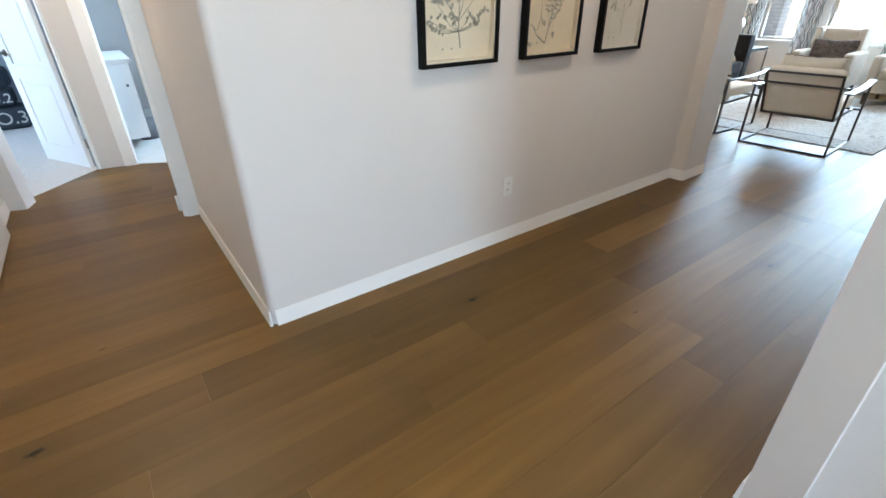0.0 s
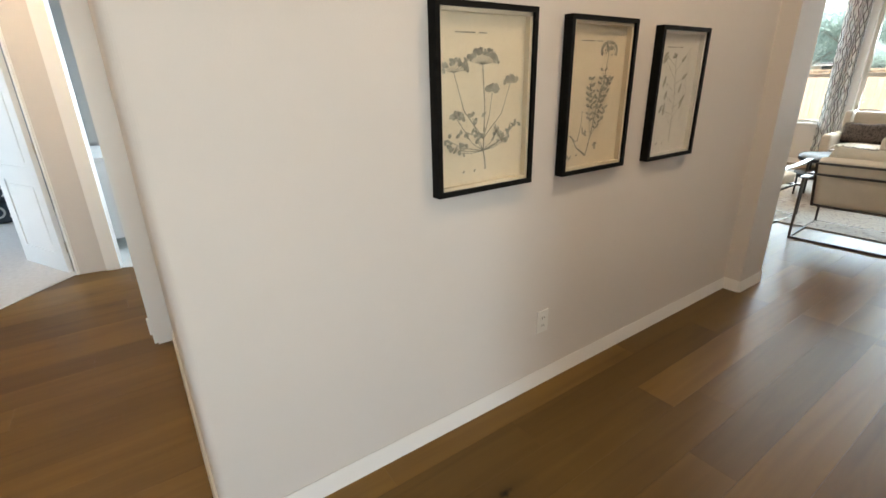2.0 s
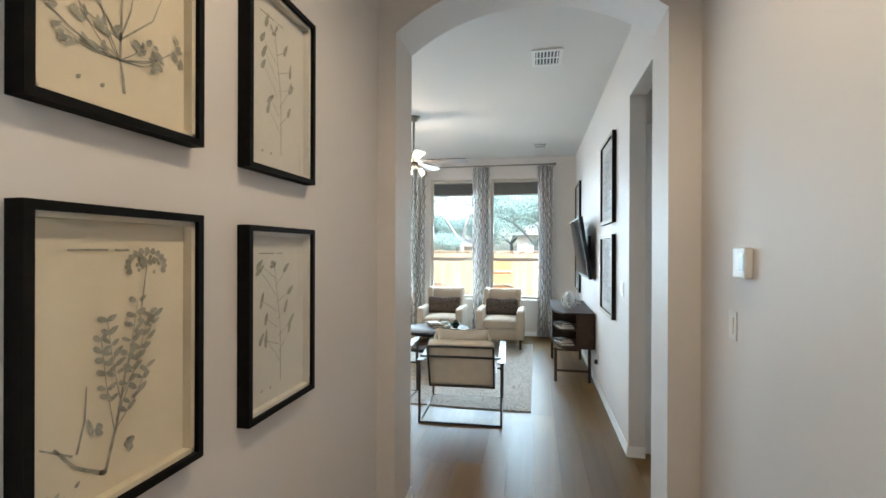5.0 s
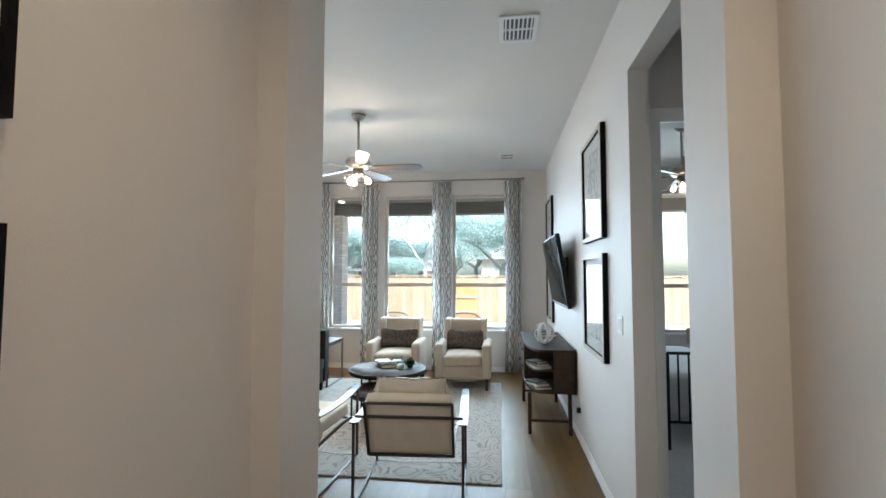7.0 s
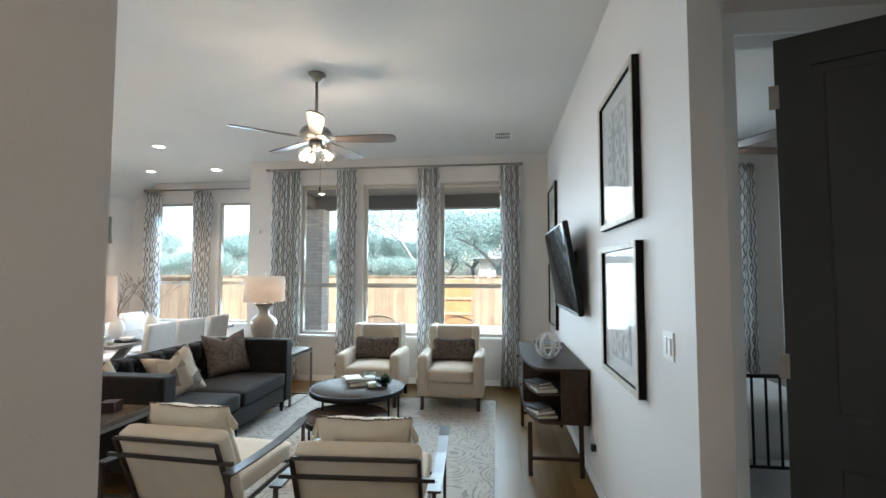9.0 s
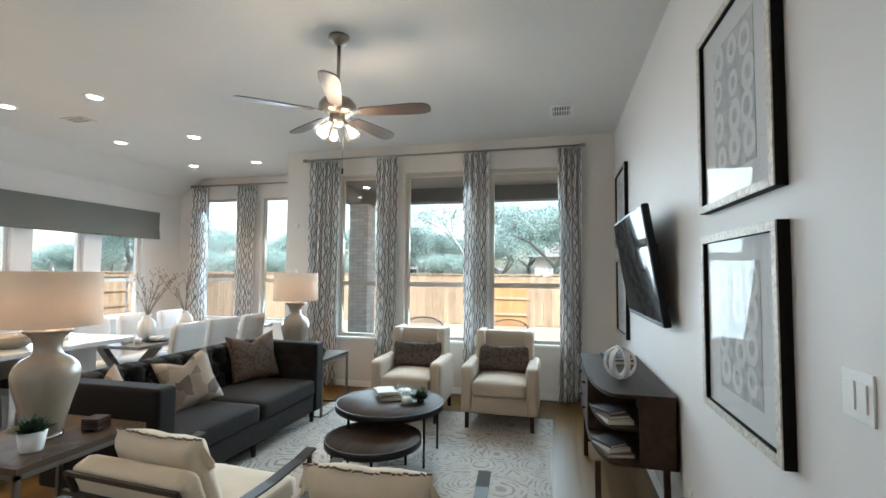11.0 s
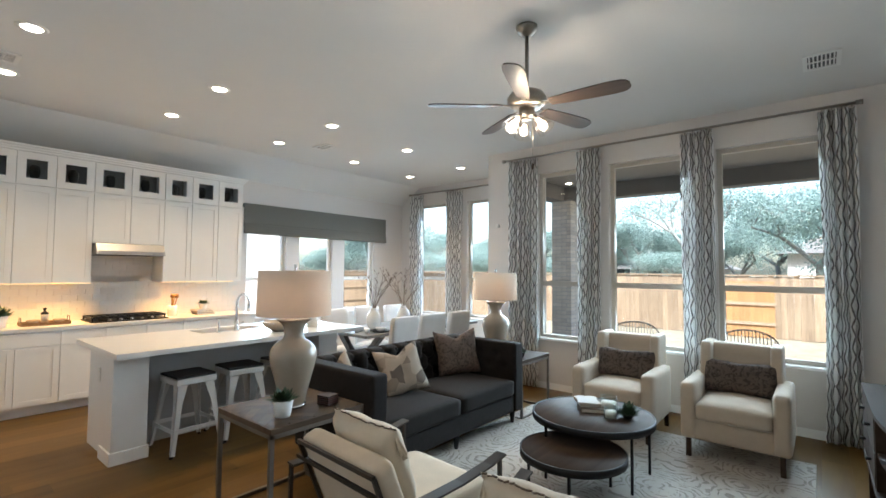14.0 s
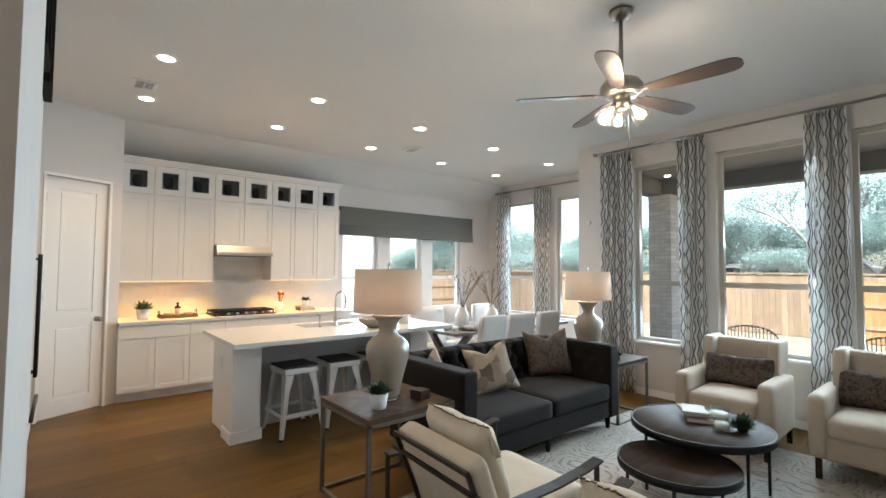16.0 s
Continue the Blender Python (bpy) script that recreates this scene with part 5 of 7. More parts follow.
throw("small hexagon-print pillow tucked by the sofa arm", turn((7.50, 4.46), -24, 0.50) @ LEAN @ Matrix.Rotation(radians(-24), 4, "Y"), 0.32, 0.31, 0.11, HEXP)


def armchair(m):
    o = thing("wing_armchair", "cream linen track-arm armchair with low wings and taper legs", "armchair", m, "armchairs by the windows")
    # faces -x in the room: local -y is the front
    W, Dp = 0.76, 0.80
    h = W / 2
    part("base", pad(bm_new(), -h + 0.06, h - 0.06, 0.02, Dp - 0.04, 0.16, 0.34, 0.10, 8), CREAM, o)
    part("seat_cushion", pad(bm_new(), -h + 0.115, h - 0.115, -0.01, Dp - 0.20, 0.325, 0.475, 0.3, 12, 0.03), CREAM, o)
    back = pad(bm_new(), -h + 0.10, h - 0.10, Dp - 0.22, Dp - 0.06, 0.30, 0.90, 0.22, 12)
    for v in back.verts:
        v.co.y += (v.co.z - 0.30) * 0.12
    part("backrest", back, CREAM, o)
    for s in (-1, 1):
        c = s * (h - 0.06)
        part("arm", pad(bm_new(), c - 0.06, c + 0.06, 0.0, Dp - 0.10, 0.16, 0.625, 0.30, 12), CREAM, o)
        wing = pad(bm_new(), s * (h - 0.115) - 0.045, s * (h - 0.115) + 0.045, Dp - 0.36, Dp - 0.04, 0.55, 0.915, 0.28, 10)
        for v in wing.verts:
            v.co.y += (v.co.z - 0.30) * 0.12
            if v.co.z < 0.75:
                v.co.y += (0.75 - v.co.z) * 0.12
        part("wing", wing, CREAM, o)
        for y in (0.05, Dp - 0.09):
            lean = 0.03 if y > 0.4 else -0.006
            part("leg", bar(bm_new(), (c, y + lean, 0.0), (c, y, 0.17), 0.036), DKWOOD, o, "dark brown tapered wooden leg")
    return o


ac = armchair(turn((9.33, 1.95), -90))
copy_thing(ac, turn((9.35, 2.92), -89))
for y, a in ((1.95, -90), (2.93, -89)):
    throw("long taupe textured lumbar pillow on a cream armchair", turn((9.33 + 0.46, y), a, 0.485) @ LEAN, 0.60, 0.29, 0.14, LUMBAR, chop=0.008)


def sling_chair(m):
    o = thing("metal_lounge_chair", "bronze metal lounge chair with ivory cushions and strap arms", "chair", m, "metal lounge chairs")
    W, Dp, t = 0.74, 0.76, 0.018
    h = W / 2
    for s in (-1, 1):
        y = s * h
        bm = bm_new()
        bar(bm, (0.0, y, 0.009), (Dp, y, 0.009), t)
        bar(bm, (0.0, y, 0.0), (0.0, y, 0.565), t)
        bar(bm, (Dp, y, 0.0), (Dp, y, 0.60), t)
        bar(bm, (0.0, y, 0.555), (0.10, y, 0.560), t)
        part("side_frame", bm, BRONZE, o)
        arm = bm_new()
        pts = [(-0.005, 0.566), (0.20, 0.560), (0.45, 0.565), (0.66, 0.585), (0.775, 0.607)]
        for (xa, za), (xb, zb) in zip(pts, pts[1:]):
            bar(arm, (xa, y, za), (xb, y, zb), 0.06, 0.010)
        part("strap_arm", arm, material("dark_leather", (0.035, 0.028, 0.024), 0.30, vary=0.1), o, "dark leather strap arm")
    bm = bm_new()
    b = 0.30
    for p, q in (((0.16, -b, 0.30), (0.0, -b, 0.70)), ((0.16, b, 0.30), (0.0, b, 0.70)), ((0.0, -b, 0.70), (0.0, b, 0.70)), ((0.16, -b, 0.30), (0.16, b, 0.30)), ((0.036, -h, 0.60), (0.036, h, 0.60)), ((0.75, -h, 0.33), (0.75, h, 0.33)), ((0.16, -b, 0.30), (0.75, -b, 0.33)), ((0.16, b, 0.30), (0.75, b, 0.33)), ((0.0, -h, 0.009), (0.0, h, 0.009)), ((Dp, -h, 0.009), (Dp, h, 0.009))):
        bar(bm, p, q, t)
    part("back_frame", bm, BRONZE, o)
    bk = pad(bm_new(), -0.305, 0.305, 0.0, 0.11, -0.02, 0.435, 0.3, 10)
    c = part("back_cushion", bk, CREAM2, o, "ivory canvas back cushion")
    c.matrix_local = Matrix.Translation((0.165, 0, 0.315)) @ Matrix.Rotation(radians(90), 4, "Z") @ Matrix.Rotation(radians(-21.5), 4, "X") @ Matrix.Translation((0, -0.105, 0))
    part("seat_cushion", pad(bm_new(), 0.14, 0.78, -0.29, 0.29, 0.345, 0.46, 0.3, 10, 0.015), CREAM2, o, "ivory canvas seat cushion")
    return o


SC = [turn((6.235, 2.065), 3), turn((6.335, 3.10), -4)]
sc = sling_chair(SC[0])
copy_thing(sc, SC[1])


def fringe_pillow(m):
    o = thing("fringed_pillow", "ivory pillow with a frayed corded edge on a metal chair", "pillow", m, "fringed pillows")
    part("cover", pillow(bm_new(), 0.50, 0.40, 0.15), CREAM2, o)
    bm = bm_new()
    r2 = random.Random(3)
    for k in range(23):
        a = -0.94 + 1.88 * k / 22
        top_z = 0.20 + 0.20 * (1 - 0.10 * (1 - abs(a)))
        rod(bm, (a * 0.25 - 0.0095, r2.uniform(-0.003, 0.003), top_z + r2.uniform(-0.004, 0.006)), (a * 0.25 + 0.0095, r2.uniform(-0.003, 0.003), top_z + r2.uniform(-0.004, 0.006)), 0.0042, 0.0042, 6)
    part("fringe", bm, BOOKB, o, "frayed brown corded edge")
    for s in (-1, 1):
        bm = bm_new()
        for k in range(9):
            rod(bm, (s * 0.235, 0, 0.38 - k * 0.004), (s * (0.25 + r2.uniform(0, 0.02)), r2.uniform(-0.02, 0.02), 0.29 - k * 0.004), 0.006, 0.008, 6)
        part("tassel", bm, CREAM2, o)
    return o


fp = fringe_pillow(SC[0] @ Matrix.Translation((0.30, 0, 0.465)) @ Matrix.Rotation(radians(-90), 4, "Z") @ Matrix.Rotation(radians(20), 4, "X") @ Matrix.Rotation(math.pi, 4, "Z") @ Matrix.Translation((0, 0, 0)))
copy_thing(fp, SC[1] @ Matrix.Translation((0.30, 0, 0.465)) @ Matrix.Rotation(radians(-90), 4, "Z") @ Matrix.Rotation(radians(20), 4, "X") @ Matrix.Rotation(math.pi, 4, "Z"))


def round_table(name, label, m, r, z, legs, inner_mat):
    o = thing(name, label, "coffee table", m)
    part("tabletop", lathe(bm_new(), [(0.0, z), (r - 0.012, z), (r - 0.010, z - 0.004)], n=64), inner_mat, o, "dark wood inlay")
    part("rim", lathe(bm_new(), [(r - 0.010, z - 0.006), (r - 0.010, z + 0.003), (r, z + 0.003), (r, z - 0.045), (r - 0.006, z - 0.045), (r - 0.010, z - 0.02), (0.0, z - 0.02)], n=64), IRON, o, "black metal rim")
    for a in legs:
        c, s = math.cos(radians(a)) * (r - 0.035), math.sin(radians(a)) * (r - 0.035)
        part("leg", bar(bm_new(), (c, s, 0.014), (c, s, z - 0.03), 0.016), IRON, o)
    return o


round_table("nesting_coffee_table", "taller round coffee table with dark wood top and black metal rim", turn((8.56, 2.78), 0), 0.455, 0.450, (150, 30, 240, 300), DKWOOD)
round_table("nesting_coffee_table", "lower round coffee table with dark wood top and black metal rim", turn((8.09, 2.735), 0), 0.36, 0.318, (95, 200, 330), DKWOOD)


def side_table(name, label, m, w, d, z, top_mat, leg_mat, t=0.025, box_base=True):
    o = thing(name, label, "side table", m)
    part("tabletop", soft(box(bm_new(), 0, w, 0, d, z - 0.035, z), 0.003), top_mat, o)
    for x in (t / 2, w - t / 2):
        for y in (t / 2, d - t / 2):
            part("leg", bar(bm_new(), (x, y, 0), (x, y, z - 0.035), t), leg_mat, o)
    for p, q in (((0, t / 2), (w, t / 2)), ((0, d - t / 2), (w, d - t / 2)), ((t / 2, 0), (t / 2, d)), ((w - t / 2, 0), (w - t / 2, d))):
        if box_base:
            part("stretcher", bar(bm_new(), (*p, t / 2 + 0.001), (*q, t / 2 + 0.001), t), leg_mat, o)
        part("apron", bar(bm_new(), (*p, z - 0.045), (*q, z - 0.045), t), leg_mat, o)
    return o


def herringbone(o, w, d, z, mat):
    """Thin wood strips laid in a herringbone, trimmed to the edge of a tabletop."""
    a, b = 0.060, 0.24
    rot = Matrix.Rotation(radians(45), 4, "Z")
    for i in range(-14, 15):
        for j in range(-5, 6):
            # one upright and one lying strip a step, each row shifted by a strip's width
            x, y = i * a + j * b, i * a - j * b
            for x0, y0, x1, y1 in ((x, y, x + b, y + a), (x, y + a, x + a, y + a + b)):
                c = rot @ Vector(((x0 + x1) / 2, (y0 + y1) / 2, 0))
                if abs(c.x) > w / 2 + 0.13 or abs(c.y) > d / 2 + 0.13:
                    continue
                bm = box(bm_new(), x0 + 0.0006, x1 - 0.0006, y0 + 0.0006, y1 - 0.0006, 0, 0.004)
                bm.transform(Matrix.Translation((w / 2, d / 2, z)) @ rot)
                for co, no in (((0.02, 0, 0), (-1, 0, 0)), ((w - 0.02, 0, 0), (1, 0, 0)), ((0, 0.02, 0), (0, -1, 0)), ((0, d - 0.02, 0), (0, 1, 0))):
                    if bm.verts:
                        bmesh.ops.bisect_plane(bm, geom=bm.verts[:] + bm.edges[:] + bm.faces[:], plane_co=co, plane_no=no, clear_outer=True)
                if len(bm.faces) < 3:
                    bm.free()
                    continue
                part("inlay_strip", bm, mat, o)


PEWTER = material("pewter_metal", (0.20, 0.185, 0.17), 0.4, 0.8, vary=0.1)
st = side_table("side_table", "square side table with weathered herringbone wood top and pewter base", Matrix.Translation((6.43, 3.79, 0)), 0.68, 0.65, 0.641, MIDWOOD, PEWTER)
herringbone(st, 0.68, 0.65, 0.641, MIDWOOD)
side_table("side_table", "square dark-topped side table with slim metal legs", Matrix.Translation((9.26, 3.80, 0)), 0.62, 0.58, 0.612, DKWOOD, PEWTER, 0.022)


def table_lamp(label, m):
    o = thing("table_lamp", label, "table lamp", m, "ceramic table lamps")
    part("foot", lathe(bm_new(), [(0.0, 0.0), (0.085, 0.0), (0.088, 0.006), (0.085, 0.018), (0.0, 0.018)], n=32), CHROME, o, "clear and chrome round foot")
    part("base", lathe(bm_new(), [(0.0, 0.022), (0.080, 0.022), (0.086, 0.034), (0.097, 0.10), (0.119, 0.19), (0.143, 0.28), (0.152, 0.33), (0.150, 0.365), (0.136, 0.40), (0.105, 0.430), (0.072, 0.450), (0.062, 0.475), (0.062, 0.505), (0.074, 0.545), (0.101, 0.572), (0.112, 0.578), (0.112, 0.588), (0.100, 0.592), (0.0, 0.592)], n=48), CERAM, o, "glazed beige baluster base")
    part("neck", rod(bm_new(), (0, 0, 0.58), (0, 0, 0.66), 0.012, 0.012, 12), NICKEL, o)
    sh = part("shade", lathe(bm_new(), [(0.238, 0.612), (0.240, 0.614), (0.232, 0.912), (0.229, 0.912), (0.235, 0.614)], n=48), SHADE, o, "drum shade of pale linen")
    part("harp_ring", lathe(bm_new(), [(0.02, 0.90), (0.03, 0.90), (0.03, 0.903), (0.02, 0.903)], n=12), NICKEL, o)
    part("finial", rod(bm_new(), (0, 0, 0.88), (0, 0, 0.955), 0.006, 0.009, 10), CHROME, o)
    bm = bm_new()
    for k in range(3):
        a = k * math.tau / 3
        bar(bm, (0, 0, 0.902), (0.23 * math.cos(a), 0.23 * math.sin(a), 0.905), 0.004)
    part("spider", bm, NICKEL, o)
    p = o.matrix_world @ Vector((0, 0, 0.76))
    lamp("lamp_bulb", "POINT", p, 5.5, (1.0, 0.74, 0.54), 0.04)
    return o


table_lamp("tall beige ceramic table lamp with a pale drum shade, lit", turn((6.76, 4.10), 0, 0.646) @ Matrix.Diagonal((1, 1, 0.979, 1)))
table_lamp("beige ceramic table lamp with pale drum shade by the curtain", turn((9.40, 4.22), 0, 0.613))


def succulent(m, pot_mat, r=0.06, hp=0.09, leaves=34, ln=0.075, label="small green succulent in a white pot", seed=2):
    o = thing("potted_succulent", label, "plant", m)
    part("pot", lathe(bm_new(), [(0.0, 0.0), (r * 0.72, 0.0), (r * 0.78, 0.006), (r, hp), (r * 0.9, hp), (r * 0.86, hp - 0.02), (0.0, hp - 0.02)], n=24), pot_mat, o)
    part("soil", lathe(bm_new(), [(0.0, hp - 0.014), (r * 0.87, hp - 0.014)], n=16), SOIL, o)
    r2 = random.Random(seed)
    bm = bm_new()
    for k in range(leaves):
        a = k * 2.4
        t = k / leaves
        el = radians(15 + 65 * (1 - t))
        d = Vector((math.cos(a) * math.sin(el), math.sin(a) * math.sin(el), math.cos(el)))
        L = ln * r2.uniform(0.75, 1.15)
        s = d.cross(Vector((0, 0, 1)))
        s = (s if s.length > 0.01 else Vector((1, 0, 0))).normalized() * L * 0.23
        u = s.cross(d).normalized() * L * 0.07
        b0 = Vector((math.cos(a) * r * 0.3, math.sin(a) * r * 0.3, hp - 0.012))
        mid_, tip = b0 + d * L * 0.5, b0 + d * L
        vs = [bm.verts.new(p) for p in (b0 - s * 0.4, b0 + s * 0.4, mid_ + s, mid_ - s, tip, mid_ + u)]
        for f in ((0, 1, 5), (1, 2, 5), (2, 4, 5), (4, 3, 5), (3, 0, 5), (0, 3, 2, 1), (2, 3, 4)):
            bm.faces.new([vs[i] for i in f])
    part("leaves", bm, LEAF, o, "thick pointed green leaves")
    return o


succulent(turn((6.60, 3.95), 0, 0.646), WHITEC, 0.062, 0.10, 44, 0.085, "green succulent in a white pot on the side table")
succulent(turn((9.44, 3.92), 0, 0.613), BLACKP, 0.045, 0.05, 34, 0.09, "small dark succulent on the far side table", 5)


def book(label, m, w, d, t, mat, cat="book"):
    o = thing("book", label, cat, m)
    bm = bm_new()
    box(bm, 0, w, 0, d, 0, 0.003), box(bm, 0, w, 0, d, t - 0.003, t), box(bm, 0, 0.003, 0, d, 0.003, t - 0.003)
    part("cover", bm, mat, o)
    part("pages", box(bm_new(), 0.003, w - 0.004, 0.004, d - 0.004, 0.003, t - 0.003), PAGES, o)
    return o


# coasters, books and candles
cs = thing("coaster_stack", "stack of dark red and brown coasters in a holder", "coasters", turn((6.90, 3.90), 12, 0.646))
for k in range(5):
    part("coaster", soft(box(bm_new(), 0, 0.10, 0, 0.10, 0.002 + 0.013 * k, 0.012 + 0.013 * k), 0.003), material("coaster_%s" % "abcde"[k], (0.05 + 0.02 * (k % 2), 0.025, 0.018), 0.5), cs)
book("brown hardback book lying on the coffee table", turn((8.50, 2.84), -62, 0.454), 0.17, 0.25, 0.03, BOOKB)
book("pale hardback book lying on another book", turn((8.54, 2.86), -52, 0.484), 0.16, 0.23, 0.026, BOOKW)
book("white magazine lying on top of two books", turn((8.52, 2.88), -66, 0.510), 0.15, 0.21, 0.012, MAT)


def candle(m, r, h, label):
    o = thing("glass_candle", label, "candle", m)
    g = part("glass", lathe(bm_new(), [(0.0, 0.0), (r, 0.0), (r, h), (r - 0.004, h), (r - 0.004, 0.008), (0.0, 0.008)], n=28), JAR, o)
    g.visible_shadow = False
    part("wax", lathe(bm_new(), [(0.0, 0.009), (r - 0.006, 0.009), (r - 0.006, h * 0.6), (0.0, h * 0.6)], n=24), WAX, o)
    part("wick", rod(bm_new(), (0, 0, h * 0.6), (0, 0, h * 0.6 + 0.012), 0.0015, 0.0015, 6), DARK, o)
    return o


candle(turn((8.70, 2.70), 0, 0.454), 0.065, 0.11, "wide glass candle on the coffee table")
candle(turn((8.52, 2.62), 0, 0.454), 0.05, 0.085, "small glass candle on the coffee table")
o = succulent(turn((8.60, 2.52), 0, 0.454), BLACKP, 0.04, 0.03, 60, 0.10, "dark green faux succulent lying on the coffee table", 9)


# ---- console, television ----
def console():
    o = thing("media_console", "dark wood console with a rounded open shelf end and legs", "console", Matrix.Translation((7.79, 0.715, 0)))
    L, Dp, z0, z1 = 1.42, 0.475, 0.40, 0.825

    def deck(za, zb, inset=0.0):
        pts = [(0.0, 0.0), (L, 0.0), (L, Dp - inset)]
        for k in range(13):
            a = math.pi / 2 * k / 12
            pts.append((0.0 + (0.62 - 0.62 * math.sin(a)) , Dp - inset - (0.14) * (1 - math.cos(a))))
        return extrude(bm_new(), pts, za, zb)

    part("top", deck(z1 - 0.022, z1), DKWOOD, o)
    part("bottom", deck(z0, z0 + 0.02), DKWOOD, o)
    part("shelf", extrude(bm_new(), [(0.024, 0.146), (0.55, 0.146), (0.55, 0.46), (0.40, 0.455), (0.22, 0.435), (0.09, 0.40), (0.02, 0.345)], 0.605, 0.621), DKWOOD, o)
    part("end_panel", box(bm_new(), 0.0, 0.022, 0.0, 0.21, z0 + 0.02, z1 - 0.022), DKWOOD, o)
    part("divider", box(bm_new(), 0.55, 0.57, 0.0, Dp - 0.008, z0 + 0.02, z1 - 0.022), DKWOOD, o)
    part("inner_panel", box(bm_new(), 0.022, 0.55, 0.13, 0.145, z0 + 0.02, z1 - 0.022), DKWOOD, o)
    part("back_panel", box(bm_new(), 0.0, L, 0.0, 0.012, z0 + 0.02, z1 - 0.022), DKWOOD, o)
    part("side_panel", box(bm_new(), L - 0.02, L, 0.012, Dp - 0.008, z0 + 0.02, z1 - 0.022), DKWOOD, o)
    for x0, x1 in ((0.575, 0.985), (0.99, 1.395)):
        for a, b in ((0.425, 0.608), (0.614, 0.80)):
            d = part("drawer", soft(box(bm_new(), x0, x1, Dp - 0.03, Dp - 0.004, a, b), 0.003), DKWOOD, o)
            part("knob", rod(bm_new(), ((x0 + x1) / 2, Dp - 0.004, (a + b) / 2), ((x0 + x1) / 2, Dp + 0.022, (a + b) / 2), 0.007, 0.011, 10), IRON, d, "dark metal knob")
    for x in (0.06, 1.20):
        for y in (0.055, Dp - 0.03):
            part("leg", bar(bm_new(), (x + (-0.03 if x < 0.5 else 0.0), y, 0.0), (x, y, z0), 0.034), DKWOOD, o)
        part("stretcher", bar(bm_new(), (x - (0.02 if x < 0.5 else 0), 0.055, 0.13), (x - (0.02 if x < 0.5 else 0), Dp - 0.03, 0.13), 0.024), DKWOOD, o)
    return o


console()
for k, (z, mats) in enumerate(((0.622, (BOOKW, BOOKB, BOOKD)), (0.421, (BOOKB, BOOKW, BOOKD)))):
    zz = z
    for q, mt in enumerate(mats):
        book({"book_cover_dark": "dark", "book_cover_brown": "brown"}.get(mt.name, "pale") + " book lying flat on the console shelf", turn((7.84 + 0.02 * q, 1.10 - 0.01 * q), -78 + 13 * q, zz), 0.165 - 0.015 * q, 0.225 - 0.025 * q, 0.024 - 0.003 * q, mt)
        zz += 0.024 - 0.003 * q
book("black book lying on the console", turn((8.70, 0.98), -80, 0.826), 0.20, 0.28, 0.03, BOOKD)
book("dark blue book lying on the console", turn((8.73, 0.97), -74, 0.856), 0.18, 0.25, 0.022, BOOKD)
kn = thing("knot_sculpture", "white interlocked ring knot sculpture on the console", "sculpture", turn((8.20, 0.98), 20, 0.826))
for k, (ang, r) in enumerate(((0, 0.105), (62, 0.098), (118, 0.092))):
    bm = bm_new()
    n = 32
    prof = [(-0.016, -0.008), (0.016, -0.008), (0.016, 0.008), (-0.016, 0.008)]
    ring = []
    for i in range(n):
        a = i * math.tau / n
        ring.append([bm.verts.new(((r + q) * math.cos(a), p, (r + q) * math.sin(a))) for p, q in prof])
    for i in range(n):
        for j in range(4):
            bm.faces.new([ring[i][j], ring[(i + 1) % n][j], ring[(i + 1) % n][(j + 1) % 4], ring[i][(j + 1) % 4]])
    w_ = part("ring", bm, STOOLW, kn)
    w_.matrix_local = Matrix.Translation((0, 0, 0.114)) @ Matrix.Rotation(radians(ang), 4, "Z") @ Matrix.Rotation(radians(14 * (k - 1)), 4, "Y")

tv = thing("television", "black flat television on a tilting wall bracket, switched off", "television", Matrix.Translation((8.41, 0.705, 1.60)))
tvm = Matrix.Translation((0, 0.132, 0)) @ Matrix.Rotation(radians(0.4), 4, "Z") @ Matrix.Rotation(radians(-9), 4, "X")
o = part("body", soft(box(bm_new(), -0.63, 0.63, -0.035, 0.012, -0.38, 0.38), 0.014, 3), BLACKP, tv)
o.matrix_local = tvm
o = part("screen", box(bm_new(), -0.605, 0.605, 0.012, 0.0145, -0.345, 0.36), SCREEN, tv, "glossy dark screen")
o.matrix_local = tvm
part("bracket_arm", bar(bm_new(), (0, 0.0, 0), (0, 0.11, 0), 0.08, 0.06), IRON, tv)
part("wall_plate", box(bm_new(), -0.10, 0.10, 0.0, 0.018, -0.16, 0.16), IRON, tv)

# ---- kitchen ----
def shaker(parent, x0, x1, z0, z1, y, handle=None, rail=0.055, glassed=False):
    """A shaker front on the plane y, facing -y."""
    g = 0.0025
    x0, x1, z0, z1 = x0 + g, x1 - g, z0 + g, z1 - g
    bm = bm_new()
    for p, q, r, s in ((x0, x0 + rail, z0, z1), (x1 - rail, x1, z0, z1), (x0 + rail, x1 - rail, z0, z0 + rail), (x0 + rail, x1 - rail, z1 - rail, z1)):
        box(bm, p, q, y - 0.02, y, r, s)
    d = part("door", bm, CAB, parent)
    if glassed:
        gp = part("glass_pane", box(bm_new(), x0 + rail, x1 - rail, y - 0.012, y - 0.009, z0 + rail, z1 - rail), WPANE, d)
        gp.visible_shadow = False
    else:
        part("panel", box(bm_new(), x0 + rail, x1 - rail, y - 0.011, y - 0.001, z0 + rail, z1 - rail), CAB, d)
    return d


YU, YB, YW = 7.95, 7.70, 8.30
# grey that paints in the shade inside the white wall cabinets
INNERSHADE = material("cabinet_inner_shade", (0.220, 0.220, 0.220), 0.6, vary=0.03)


